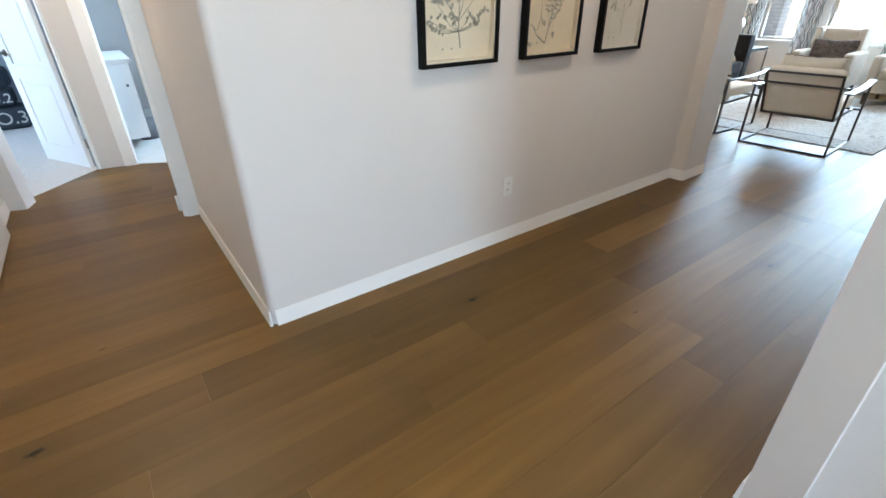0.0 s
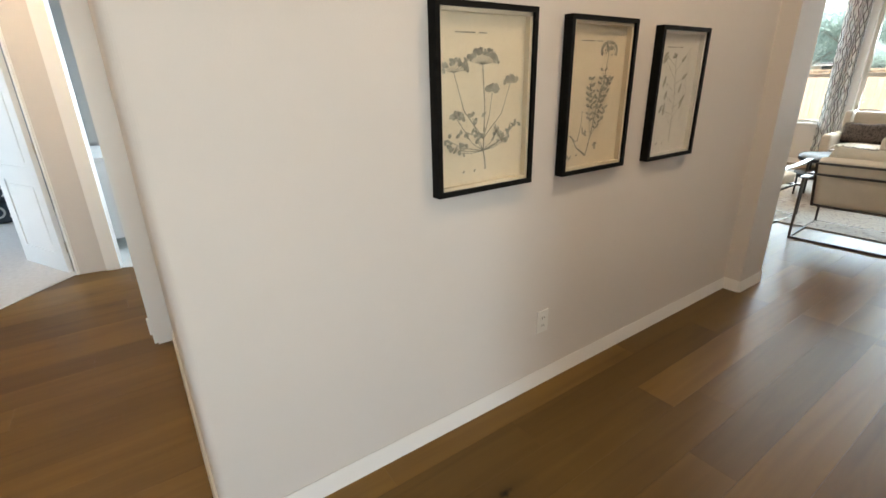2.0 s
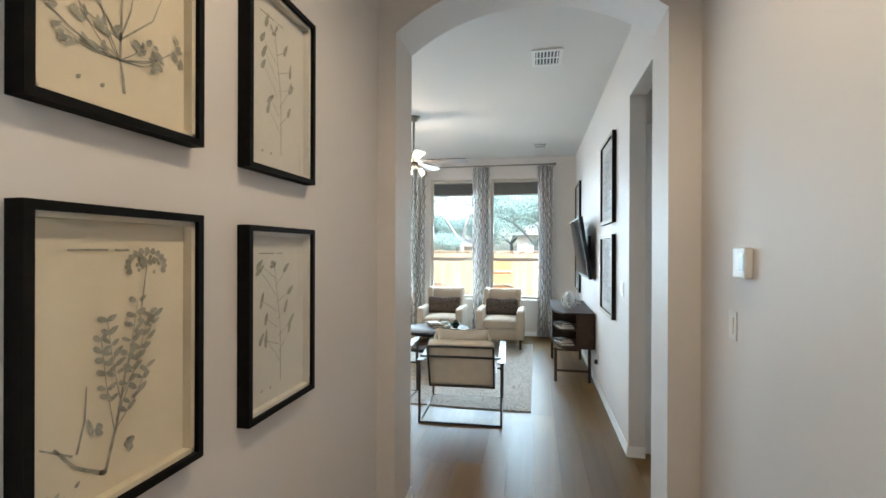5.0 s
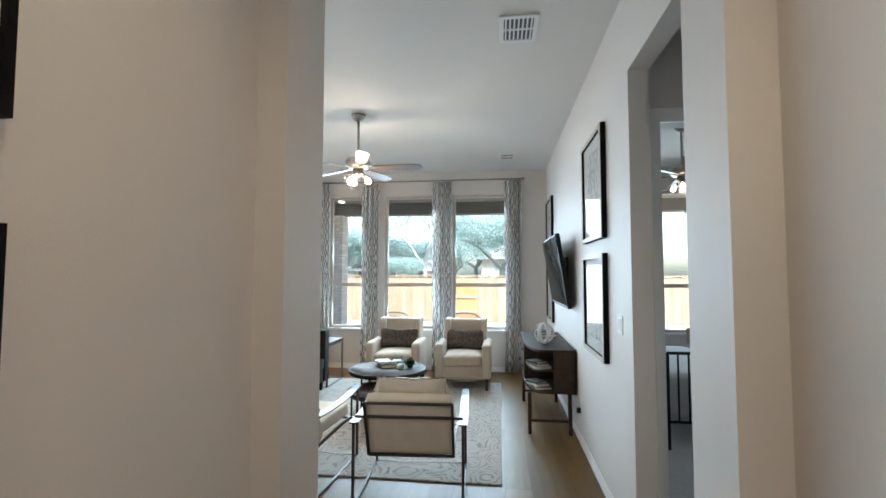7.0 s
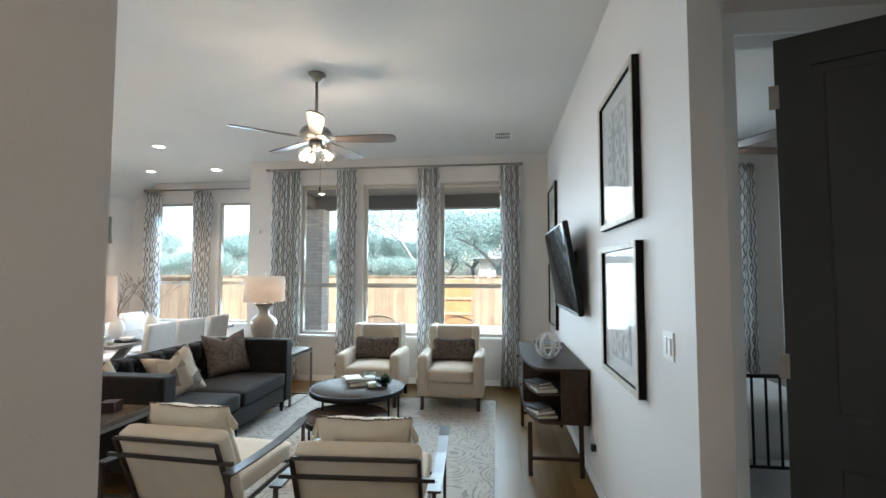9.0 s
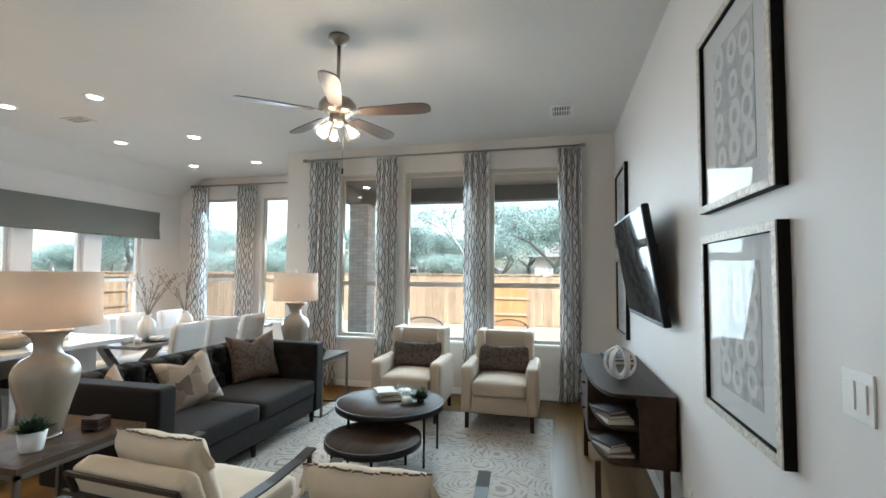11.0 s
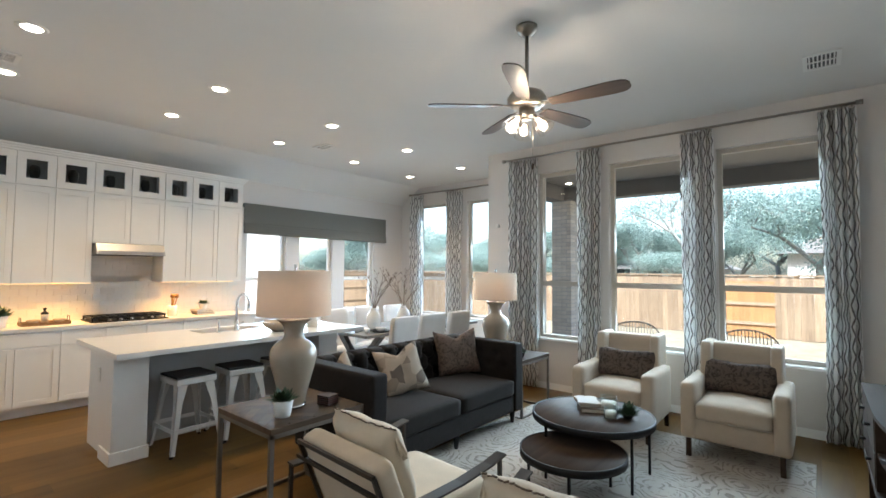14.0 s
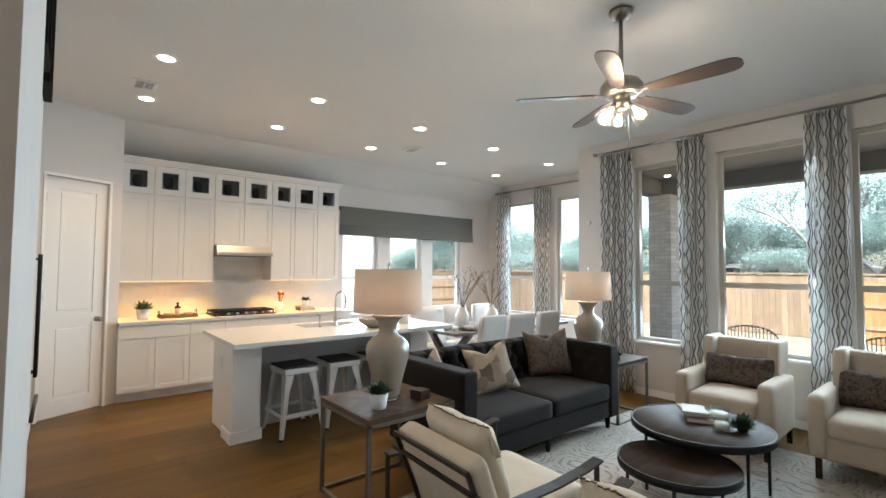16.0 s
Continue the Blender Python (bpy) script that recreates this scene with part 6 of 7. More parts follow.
def upper(x0, x1, zb, doors):
    o = thing("upper_cabinet", "white shaker wall cabinet with small glass doors above", "cabinet", group="kitchen wall cabinets")
    part("body", box(bm_new(), x0, x1, YU, YW - 0.002, zb, 2.425), CAB, o)
    bm = bm_new()
    for p, q, r, s in ((x0, x0 + 0.018, 2.425, 2.79), (x1 - 0.018, x1, 2.425, 2.79), (x0 + 0.018, x1 - 0.018, 2.425, 2.44), (x0 + 0.018, x1 - 0.018, 2.775, 2.79)):
        box(bm, p, q, YU, YW - 0.02, r, s)
    part("top_box", bm, CAB, o)
    part("back_panel", box(bm_new(), x0, x1, YW - 0.02, YW - 0.002, 2.425, 2.79), INNERSHADE, o, "interior back, coloured dark grey for the shade inside")
    w = (x1 - x0) / doors
    for k in range(doors):
        shaker(o, x0 + w * k, x0 + w * (k + 1), zb, 2.42, YU)
        shaker(o, x0 + w * k, x0 + w * (k + 1), 2.43, 2.79, YU, rail=0.075, glassed=True)
        # upright grey sheet added behind the pane to stand for inner shade
        part("shade_sheet", box(bm_new(), x0 + w * k + 0.02, x0 + w * (k + 1) - 0.02, YU + 0.25, YU + 0.256, 2.441, 2.774), INNERSHADE, o)
    return o


UNITS = [(5.50, 6.165, 1.37, 2), (6.165, 6.515, 1.37, 1), (6.515, 7.265, 1.84, 2), (7.265, 7.60, 1.37, 1), (7.60, 8.30, 1.37, 2)]
for u in UNITS:
    upper(*u)
crown = bm_new()
for k, (z0, z1, d) in enumerate(((2.79, 2.815, 0.012), (2.815, 2.84, 0.03), (2.84, 2.862, 0.05))):
    box(crown, 5.50, 8.30 + d, YU - 0.02 - d, YW - 0.002, z0, z1)
setting("trim", crown, CAB, "white crown moulding on the wall cabinets", "moulding")
# stacked glasses behind the small panes
gl0 = thing("wine_glass_set", "dark upturned glasses behind a cabinet pane", "glasses", Matrix.Translation((0, 0, 0)), "glasses in the wall cabinets")
part("goblet", lathe(bm_new(), [(0.0, 0.0), (0.03, 0.0), (0.006, 0.01), (0.006, 0.07), (0.035, 0.10), (0.052, 0.15), (0.05, 0.20), (0.03, 0.235), (0.0, 0.24)], n=14), DARK, gl0, "dark vase on a stem")
for x in (-0.03, 0.03):
    part("tumbler", lathe(bm_new(), [(0.0, 0.0), (0.012, 0.0), (0.02, 0.05), (0.018, 0.05), (0.0, 0.01)], (x, -0.05, 0), 10), WHITEC, gl0)
first = True
for x0, x1, zb, n in UNITS:
    for k in range(n):
        c = Matrix.Translation((x0 + (x1 - x0) / n * (k + 0.5), YU + 0.13, 2.442))
        if first:
            gl0.matrix_world = c
            first = False
        else:
            copy_thing(gl0, c)
for x, w in ((5.86, 0.72), (6.35, 0.36), (7.42, 0.28), (7.9, 0.66)):
    s_ = thing("under_cabinet_lamp", "slim warm light strip under a wall cabinet", "light", Matrix.Translation((x, 8.02, 1.368)), "under-cabinet light strips")
    part("diffuser", box(bm_new(), -w / 2, w / 2, -0.02, 0.02, -0.008, -0.001), STRIP, s_)


def base_unit(x0, x1, doors, drawers):
    o = thing("base_cabinet", "white shaker base cabinet with a drawer above its doors", "cabinet", group="kitchen base cabinets")
    part("body", box(bm_new(), x0, x1, YB, YW - 0.002, 0.10, 0.874), CAB, o)
    part("toe_kick", box(bm_new(), x0, x1, YB + 0.06, YW - 0.01, 0.001, 0.10), CAB, o)
    w = (x1 - x0) / drawers
    for k in range(drawers):
        part("drawer", soft(box(bm_new(), x0 + w * k + 0.003, x0 + w * (k + 1) - 0.003, YB - 0.02, YB, 0.725, 0.866), 0.002), CAB, o)
    w = (x1 - x0) / doors
    for k in range(doors):
        shaker(o, x0 + w * k, x0 + w * (k + 1), 0.115, 0.715, YB)
    return o


for u in ((5.50, 6.22, 2, 1), (6.22, 6.62, 1, 1), (6.62, 7.44, 2, 2), (7.44, 7.90, 1, 1), (7.90, 8.40, 1, 1)):
    base_unit(*u)
tagged(part("worktop", soft(box(bm_new(), 5.50, 8.44, YB - 0.035, YW - 0.001, 0.8745, 0.914), 0.003), QUARTZ), "white quartz worktop along the kitchen wall", "worktop")
bs = thing("backsplash", "glossy white tile backsplash above the worktop", "backsplash", kind="structure")
tile = mesh_of("tile", soft(box(bm_new(), 0.0004, 0.1496, -0.007, -0.001, 0.0004, 0.0746), 0.0007, 1), SPLASH)
for j in range(7):
    for i in range(20):
        x = 5.50 + 0.15 * i - (0.075 if j % 2 else 0)
        if x < 5.49 or x > 8.3:
            continue
        z = 0.915 + 0.075 * j
        if z + 0.075 > 1.375 and not 6.5 < x < 7.15:
            continue
        t_ = new("tile", tile)
        t_.parent = bs
        t_.location = (x, YW, z)
for j in range(7, 13):
    for i in range(5):
        t_ = new("tile", tile)
        t_.parent = bs
        t_.location = (6.515 + 0.15 * i - (0.0 if j % 2 else 0.075 * (i > 0)), YW + (0.0 if j % 2 else 0.0002 * i), 0.915 + 0.075 * j - 0.075)

hood = thing("range_hood", "slim stainless steel range hood under a cabinet", "range hood", Matrix.Translation((6.53, 7.80, 1.70)))
bm = box(bm_new(), 0, 0.72, 0, 0.495, 0, 0.135)
for v in bm.verts:
    if v.co.z > 0.1 and v.co.y < 0.1:
        v.co.y += 0.06
part("shell", soft(bm, 0.006), STEEL, hood)
part("lip", box(bm_new(), 0.01, 0.71, -0.004, 0.0, 0.004, 0.045), STEEL, hood)
part("filter", box(bm_new(), 0.05, 0.67, 0.05, 0.44, -0.004, 0.0), DARK, hood)
ct = thing("gas_cooktop", "black gas cooktop with iron grates and steel rim", "cooktop", Matrix.Translation((6.50, 7.76, 0.9145)))
part("plate", soft(box(bm_new(), 0, 0.80, 0, 0.48, 0, 0.012), 0.004), BLACKP, ct)
for i in range(3):
    bm = bm_new()
    x0 = 0.02 + 0.255 * i
    for y in (0.06, 0.18, 0.30, 0.43):
        bar(bm, (x0, y, 0.05), (x0 + 0.24, y, 0.05), 0.02)
    for x in (x0, x0 + 0.08, x0 + 0.16, x0 + 0.24):
        bar(bm, (x, 0.06, 0.05), (x, 0.43, 0.05), 0.02)
    for x in (x0, x0 + 0.24):
        for y in (0.06, 0.43):
            bar(bm, (x, y, 0.012), (x, y, 0.05), 0.012)
    part("grate", bm, IRON, ct)
    for y in (0.14, 0.35):
        part("burner", lathe(bm_new(), [(0.05, 0.012), (0.05, 0.028), (0.0, 0.03)], (x0 + 0.12, y, 0), 18), IRON, ct)
for i in range(5):
    part("knob", rod(bm_new(), (0.18 + 0.11 * i, 0.025, 0.012), (0.18 + 0.11 * i, 0.025, 0.036), 0.017, 0.015, 14), STEEL, ct)

succulent(turn((5.76, 7.95), 0, 0.915), WHITEC, 0.075, 0.12, 36, 0.12, "green succulent in a white pot on the worktop", 4)
tr = thing("wooden_tray", "brown wooden tray with wire handles and cups", "tray", turn((5.92, 7.86), 0, 0.915))
part("base", soft(box(bm_new(), 0, 0.42, 0, 0.22, 0, 0.012), 0.003), BASKET, tr)
for p, q, r, s in ((0, 0.42, 0, 0.012), (0, 0.42, 0.208, 0.22), (0, 0.012, 0.012, 0.208), (0.408, 0.42, 0.012, 0.208)):
    part("rim", box(bm_new(), p, q, r, s, 0.012, 0.035), BASKET, tr)
for x in (0.006, 0.414):
    bm = bm_new()
    rod(bm, (x, 0.06, 0.03), (x, 0.06, 0.085), 0.004, 0.004, 8), rod(bm, (x, 0.16, 0.03), (x, 0.16, 0.085), 0.004, 0.004, 8), rod(bm, (x, 0.055, 0.085), (x, 0.165, 0.085), 0.004, 0.004, 8)
    part("handle", bm, IRON, tr)
for x in (0.11, 0.33):
    b_ = tagged(part("ceramic_bowl", lathe(bm_new(), [(0.0, 0.0), (0.035, 0.0), (0.06, 0.045), (0.056, 0.045), (0.03, 0.006), (0.0, 0.006)], n=20), CERAM), "small beige bowl on a wooden tray", "bowl")
    b_.location = (5.92 + x, 7.96, 0.928)
fm = thing("milk_frother", "glass and metal press with a dark lid on a tray", "coffee press", turn((6.13, 7.99), 0, 0.928))
part("beaker", lathe(bm_new(), [(0.0, 0.0), (0.032, 0.0), (0.032, 0.10), (0.0, 0.10)], n=18), STEEL, fm)
part("lid", lathe(bm_new(), [(0.036, 0.10), (0.036, 0.115), (0.012, 0.13), (0.012, 0.15), (0.02, 0.165), (0.0, 0.175)], n=18), IRON, fm)
cr = thing("utensil_crock", "white crock of wooden utensils", "crock", turn((7.42, 8.0), 0, 0.915))
part("crock", lathe(bm_new(), [(0.0, 0.0), (0.055, 0.0), (0.055, 0.14), (0.05, 0.14), (0.048, 0.02), (0.0, 0.02)], n=22), WHITEC, cr)
r2 = random.Random(8)
for k in range(4):
    a = r2.uniform(0, 6.28)
    e = Vector((math.cos(a) * 0.05, math.sin(a) * 0.05, 0.24))
    bm = rod(bm_new(), (0, 0, 0.03), e, 0.006, 0.007, 8)
    rod(bm, e, e + Vector((0.004, 0, 0.05)), 0.02, 0.014, 10)
    part("utensil", bm, material("utensil_wood_%s" % "abcd"[k], (0.22 + 0.05 * k, 0.07 + 0.04 * k, 0.03), 0.6), cr)
for k in range(3):
    book(("dark", "brown", "pale")[k] + " cookbook stacked on the worktop", turn((7.70, 7.92), 4 * k, 0.915 + 0.024 * k), 0.24 - 0.02 * k, 0.17, 0.024, (BOOKD, BOOKB, BOOKW)[k])
succulent(turn((7.81, 8.0), 0, 0.988), WHITEC, 0.055, 0.075, 30, 0.075, "small succulent in a white pot on cookbooks", 6)

# island
isl = thing("kitchen_island", "grey-white painted kitchen island with square corner piers", "island")
part("body", box(bm_new(), 6.22, 8.34, 6.00, 6.44, 0.10, 0.874), ISLE, isl)
part("end_panel", box(bm_new(), 6.20, 6.22, 5.94, 6.44, 0.0, 0.874), CAB, isl)
part("toe_kick", box(bm_new(), 6.24, 8.32, 6.02, 6.42, 0.0, 0.10), ISLE, isl)
for x in (6.175, 8.08):
    part("pier", soft(box(bm_new(), x, x + 0.25, 5.68, 5.94, 0.0, 0.874), 0.003), CAB, isl, "white square pier")
    part("pier_base", soft(box(bm_new(), x - 0.014, x + 0.264, 5.666, 5.954, 0.0, 0.10), 0.004), TRIM, isl, "white plinth moulding")
    part("pier_cap", soft(box(bm_new(), x - 0.012, x + 0.262, 5.668, 5.952, 0.84, 0.874), 0.004), CAB, isl)
part("outlet", soft(box(bm_new(), 6.192, 6.20, 6.10, 6.18, 0.58, 0.70), 0.002), PLATE, isl, "white outlet plate")
top = bm_new()
SX0, SX1, SY0, SY1 = 6.98, 7.66, 6.03, 6.36
for p, q, r, s in ((6.10, 8.42, 5.34, SY0), (6.10, 8.42, SY1, 6.47), (6.10, SX0, SY0, SY1), (SX1, 8.42, SY0, SY1)):
    box(top, p, q, r, s, 0.875, 0.915)
tagged(part("island_worktop", top, QUARTZ), "white quartz worktop on the island with a sink cut-out", "worktop")
sk = thing("kitchen_sink", "undermount double-bowl stainless steel sink", "sink")
for a, b in ((SX0, 7.31), (7.33, SX1)):
    bm = bm_new()
    box(bm, a, b, SY0, SY1, 0.70, 0.705)
    for p, q, r, s in ((a, a + 0.006, SY0, SY1), (b - 0.006, b, SY0, SY1), (a + 0.006, b - 0.006, SY0, SY0 + 0.006), (a + 0.006, b - 0.006, SY1 - 0.006, SY1)):
        box(bm, p, q, r, s, 0.705, 0.874)
    part("bowl", bm, STEEL, sk)
fa = thing("kitchen_faucet", "chrome gooseneck pull-down kitchen faucet", "faucet", turn((7.30, 5.99), 0, 0.915))
part("base", lathe(bm_new(), [(0.0, 0.0), (0.03, 0.0), (0.026, 0.012), (0.02, 0.03), (0.018, 0.10), (0.0, 0.10)], n=20), CHROME, fa)
bm = bm_new()
pts = [Vector((0, 0, 0.10)), Vector((0, 0, 0.27))] + [Vector((0.085 - 0.085 * math.cos(a), 0.045 * (1 - math.cos(a)), 0.27 + 0.10 * math.sin(a))) for a in [math.pi * k / 10 for k in range(1, 11)]]
for a, b in zip(pts, pts[1:]):
    rod(bm, a, b, 0.0125, 0.0125, 12, cap=False)
part("gooseneck", bm, CHROME, fa)
part("spray_head", rod(bm_new(), pts[-1], pts[-1] + Vector((0.004, 0.01, -0.10)), 0.015, 0.020, 14), CHROME, fa)
part("lever", rod(bm_new(), (0.018, 0, 0.06), (0.075, 0, 0.085), 0.006, 0.005, 8), CHROME, fa)
sp = thing("soap_dispenser", "slim chrome soap dispenser beside the sink", "dispenser", turn((7.12, 5.99), 0, 0.915))
part("body", lathe(bm_new(), [(0.0, 0.0), (0.018, 0.0), (0.016, 0.01), (0.009, 0.02), (0.009, 0.13), (0.0, 0.13)], n=14), CHROME, sp)
part("spout", rod(bm_new(), (0, 0, 0.125), (0, 0.06, 0.13), 0.006, 0.005, 8), CHROME, sp)
bw = tagged(part("dark_bowl", lathe(bm_new(), [(0.0, 0.0), (0.08, 0.0), (0.16, 0.055), (0.19, 0.10), (0.183, 0.10), (0.15, 0.06), (0.07, 0.01), (0.0, 0.01)], n=32), CERAM), "wide taupe bowl on the island", "bowl")
bw.location = (7.60, 5.66, 0.916)
cy = tagged(part("white_canister", lathe(bm_new(), [(0.0, 0.0), (0.06, 0.0), (0.06, 0.15), (0.05, 0.155), (0.0, 0.155)], n=24), WHITEC), "white ceramic canister on the island", "canister")
cy.location = (8.02, 5.72, 0.916)


SEATW = wood("black_stained_wood", (0.007, 0.005, 0.0045), (0.018, 0.012, 0.010), 0.6, 20)


def stool(m):
    o = thing("bar_stool", "white metal bar stool with a dark wooden seat", "stool", m, "bar stools at the island")
    h = 0.635
    part("seat", soft(box(bm_new(), -0.165, 0.165, -0.165, 0.165, h - 0.020, h), 0.009, 2), SEATW, o, "near-black stained wooden seat")
    part("apron", soft(box(bm_new(), -0.168, 0.168, -0.168, 0.168, h - 0.075, h - 0.023), 0.012, 3), STOOLW, o)
    for sx in (-1, 1):
        for sy in (-1, 1):
            bm = bm_new()
            t = Vector((sx * 0.15, sy * 0.15, h - 0.05))
            b = Vector((sx * 0.215, sy * 0.215, 0.012))
            for ax in (Vector((-sx, 0, 0)), Vector((0, -sy, 0))):
                # flared sheet plate, wide under the seat and narrow at the foot
                inn = Vector((0, -sy, 0)) if ax.x else Vector((-sx, 0, 0))
                ring = [t, t + ax * 0.088, t.lerp(b, 0.3) + ax * 0.052, b + ax * 0.030, b]
                lo = [bm.verts.new(q) for q in ring]
                hi = [bm.verts.new(q + inn * 0.007) for q in ring]
                bm.faces.new(lo), bm.faces.new(hi[::-1])
                for k in range(5):
                    bm.faces.new([lo[k], hi[k], hi[(k + 1) % 5], lo[(k + 1) % 5]])
            bmesh.ops.recalc_face_normals(bm, faces=bm.faces)
            part("leg", bm, STOOLW, o)
            part("foot", rod(bm_new(), (sx * 0.212, sy * 0.212, 0.0), (sx * 0.212, sy * 0.212, 0.016), 0.016, 0.016, 10), BLACKP, o, "black rubber foot")
    bm = bm_new()
    f = 0.195
    for a, b in (((-f, -f), (f, -f)), ((f, -f), (f, f)), ((f, f), (-f, f)), ((-f, f), (-f, -f))):
        bar(bm, (*a, 0.20), (*b, 0.20), 0.012, 0.03)
    part("footrest", bm, STOOLW, o)
    return o


st0 = stool(turn((6.74, 5.70), 3))
for x, a in ((7.21, -2), (7.68, 4)):
    copy_thing(st0, turn((x, 5.72), a))

# fridge and pictures by the pantry
fr = thing("refrigerator", "stainless steel refrigerator with long dark handles", "refrigerator", turn((4.16, 4.98), 0))
part("body", soft(box(bm_new(), 0.0, 0.645, 0, 0.91, 0.02, 1.78), 0.006), STEEL, fr)
for y0, y1, z0, z1 in ((0.004, 0.45, 0.72, 1.77), (0.46, 0.906, 0.72, 1.77), (0.004, 0.906, 0.05, 0.70)):
    d = part("door", soft(box(bm_new(), 0.647, 0.69, y0, y1, z0, z1), 0.008), STEEL, fr)
    yy = 0.42 if y0 < 0.1 and z0 > 0.5 else 0.49
    if z0 > 0.5:
        bm = rod(bm_new(), (0.73, yy, 0.82), (0.73, yy, 1.62), 0.011, 0.011, 10)
        rod(bm, (0.69, yy, 0.85), (0.73, yy, 0.85), 0.008, 0.008, 8), rod(bm, (0.69, yy, 1.59), (0.73, yy, 1.59), 0.008, 0.008, 8)
    else:
        bm = rod(bm_new(), (0.73, 0.1, 0.62), (0.73, 0.81, 0.62), 0.011, 0.011, 10)
    part("handle", bm, IRON, d, "dark bar handle")
for y in (4.16, 4.70):
    pf = thing("black_picture_frame", "slim black picture frame high on the wall", "picture", Matrix.Translation((4.887, y, 2.50)), "black frames by the refrigerator")
    bm = bm_new()
    for p, q, r, s in ((-0.2, -0.175, 0, 0.7), (0.175, 0.2, 0, 0.7), (-0.175, 0.175, 0, 0.025), (-0.175, 0.175, 0.675, 0.7)):
        box(bm, 0, 0.04, p, q, r, s)
    part("frame", bm, BLACKW, pf)
    part("print", box(bm_new(), 0.002, 0.012, -0.175, 0.175, 0.025, 0.675), MAT, pf)

# roman shade
rs = thing("roman_shade", "wide dark grey roman shade, pulled half up", "shade", Matrix.Translation((8.48, 8.30, 0)))
part("headrail", box(bm_new(), 0, 2.98, -0.06, -0.002, 2.51, 2.565), SHADEF, rs)
part("panel", soft(box(bm_new(), 0.0, 2.98, -0.072, -0.058, 2.20, 2.57), 0.004), SHADEF, rs)
for k in range(4):
    bm = pad(bm_new(), 0.0, 2.98, -0.100 + 0.006 * k, -0.045, 2.09 + 0.038 * k, 2.15 + 0.038 * k, 0.3, 6)
    part("fold", bm, SHADEF, rs)

# ---- dining nook ----
dt = thing("dining_table", "grey-washed trestle dining table with crossed legs", "dining table", Matrix.Translation((8.62, 5.50, 0)))
TT = wood("grey_wash_wood", (0.10, 0.095, 0.09), (0.22, 0.21, 0.20), 0.45, 14)
for k in range(5):
    part("board", soft(box(bm_new(), 0, 2.25, 0.186 * k + 0.001, 0.186 * (k + 1) - 0.001, 0.735, 0.77), 0.002), TT, dt)
for x in (0.25, 2.0):
    bm = bm_new()
    bar(bm, (x, 0.10, 0.0), (x, 0.82, 0.735), 0.07, 0.07), bar(bm, (x + 0.072, 0.82, 0.0), (x + 0.072, 0.10, 0.735), 0.07, 0.07)
    part("trestle", bm, TT, dt)
part("stretcher", bar(bm_new(), (0.25, 0.46, 0.37), (2.07, 0.46, 0.37), 0.06), TT, dt)


def parsons(m):
    o = thing("dining_chair", "white slipcovered parsons dining chair", "chair", m, "dining chairs")
    part("seat", pad(bm_new(), -0.235, 0.235, -0.24, 0.24, 0.34, 0.48, 0.25, 8), SLIP, o)
    part("skirt", soft(box(bm_new(), -0.225, 0.225, -0.235, 0.235, 0.10, 0.40), 0.01), SLIP, o)
    bk = pad(bm_new(), -0.23, 0.23, -0.29, -0.20, 0.10, 0.985, 0.35, 10)
    for v in bk.verts:
        v.co.y -= max(0, v.co.z - 0.45) * 0.12
    part("backrest", bk, SLIP, o)
    for x in (-0.19, 0.19):
        for y in (-0.23, 0.19):
            part("leg", bar(bm_new(), (x, y, 0), (x, y, 0.11), 0.035), DKWOOD, o)
    return o


pc = parsons(turn((9.02, 5.58), 2))
for x, y, a in ((9.56, 5.58, -3), (10.08, 5.57, 2), (9.1, 6.45, 180), (9.7, 6.47, 178), (10.3, 6.45, 183)):
    copy_thing(pc, turn((x, y), a))


def vase(m, seed):
    o = thing("branch_vase", "white ceramic vase with bare budding branches on the table", "vase", m, "vases of branches")
    part("body", lathe(bm_new(), [(0.0, 0.0), (0.06, 0.0), (0.088, 0.05), (0.096, 0.13), (0.080, 0.20), (0.045, 0.235), (0.040, 0.26), (0.048, 0.275), (0.040, 0.275), (0.034, 0.25), (0.0, 0.24)], n=28), WHITEC, o)
    r3 = random.Random(seed)
    for k in range(9):
        bm = bm_new()
        a = r3.uniform(0, math.tau)
        p = Vector((0, 0, 0.22))
        d = Vector((math.cos(a) * 0.35, math.sin(a) * 0.35, 1)).normalized()
        r = 0.0050
        for q in range(7):
            e = p + d * r3.uniform(0.06, 0.10)
            rod(bm, p, e, r, r * 0.85, 5, cap=False)
            if q > 1:
                for _ in range(2):
                    tdir = (d + Vector((r3.uniform(-1, 1), r3.uniform(-1, 1), r3.uniform(-0.2, 0.6))) * 0.8).normalized()
                    te = e + tdir * r3.uniform(0.03, 0.08)
                    rod(bm, e, te, 0.0026, 0.0016, 4, cap=False)
                    rod(bm, te, te + tdir * 0.014, 0.0055, 0.003, 5)
            p = e
            d = (d + Vector((math.cos(a), math.sin(a), 0)) * r3.uniform(0.0, 0.16) + Vector((r3.uniform(-0.1, 0.1), r3.uniform(-0.1, 0.1), 0))).normalized()
            r *= 0.85
        part("branch", bm, TWIG, o)
    return o


vase(turn((9.08, 5.90), 0, 0.771), 4)
vase(turn((9.66, 5.93), 0, 0.771), 7)
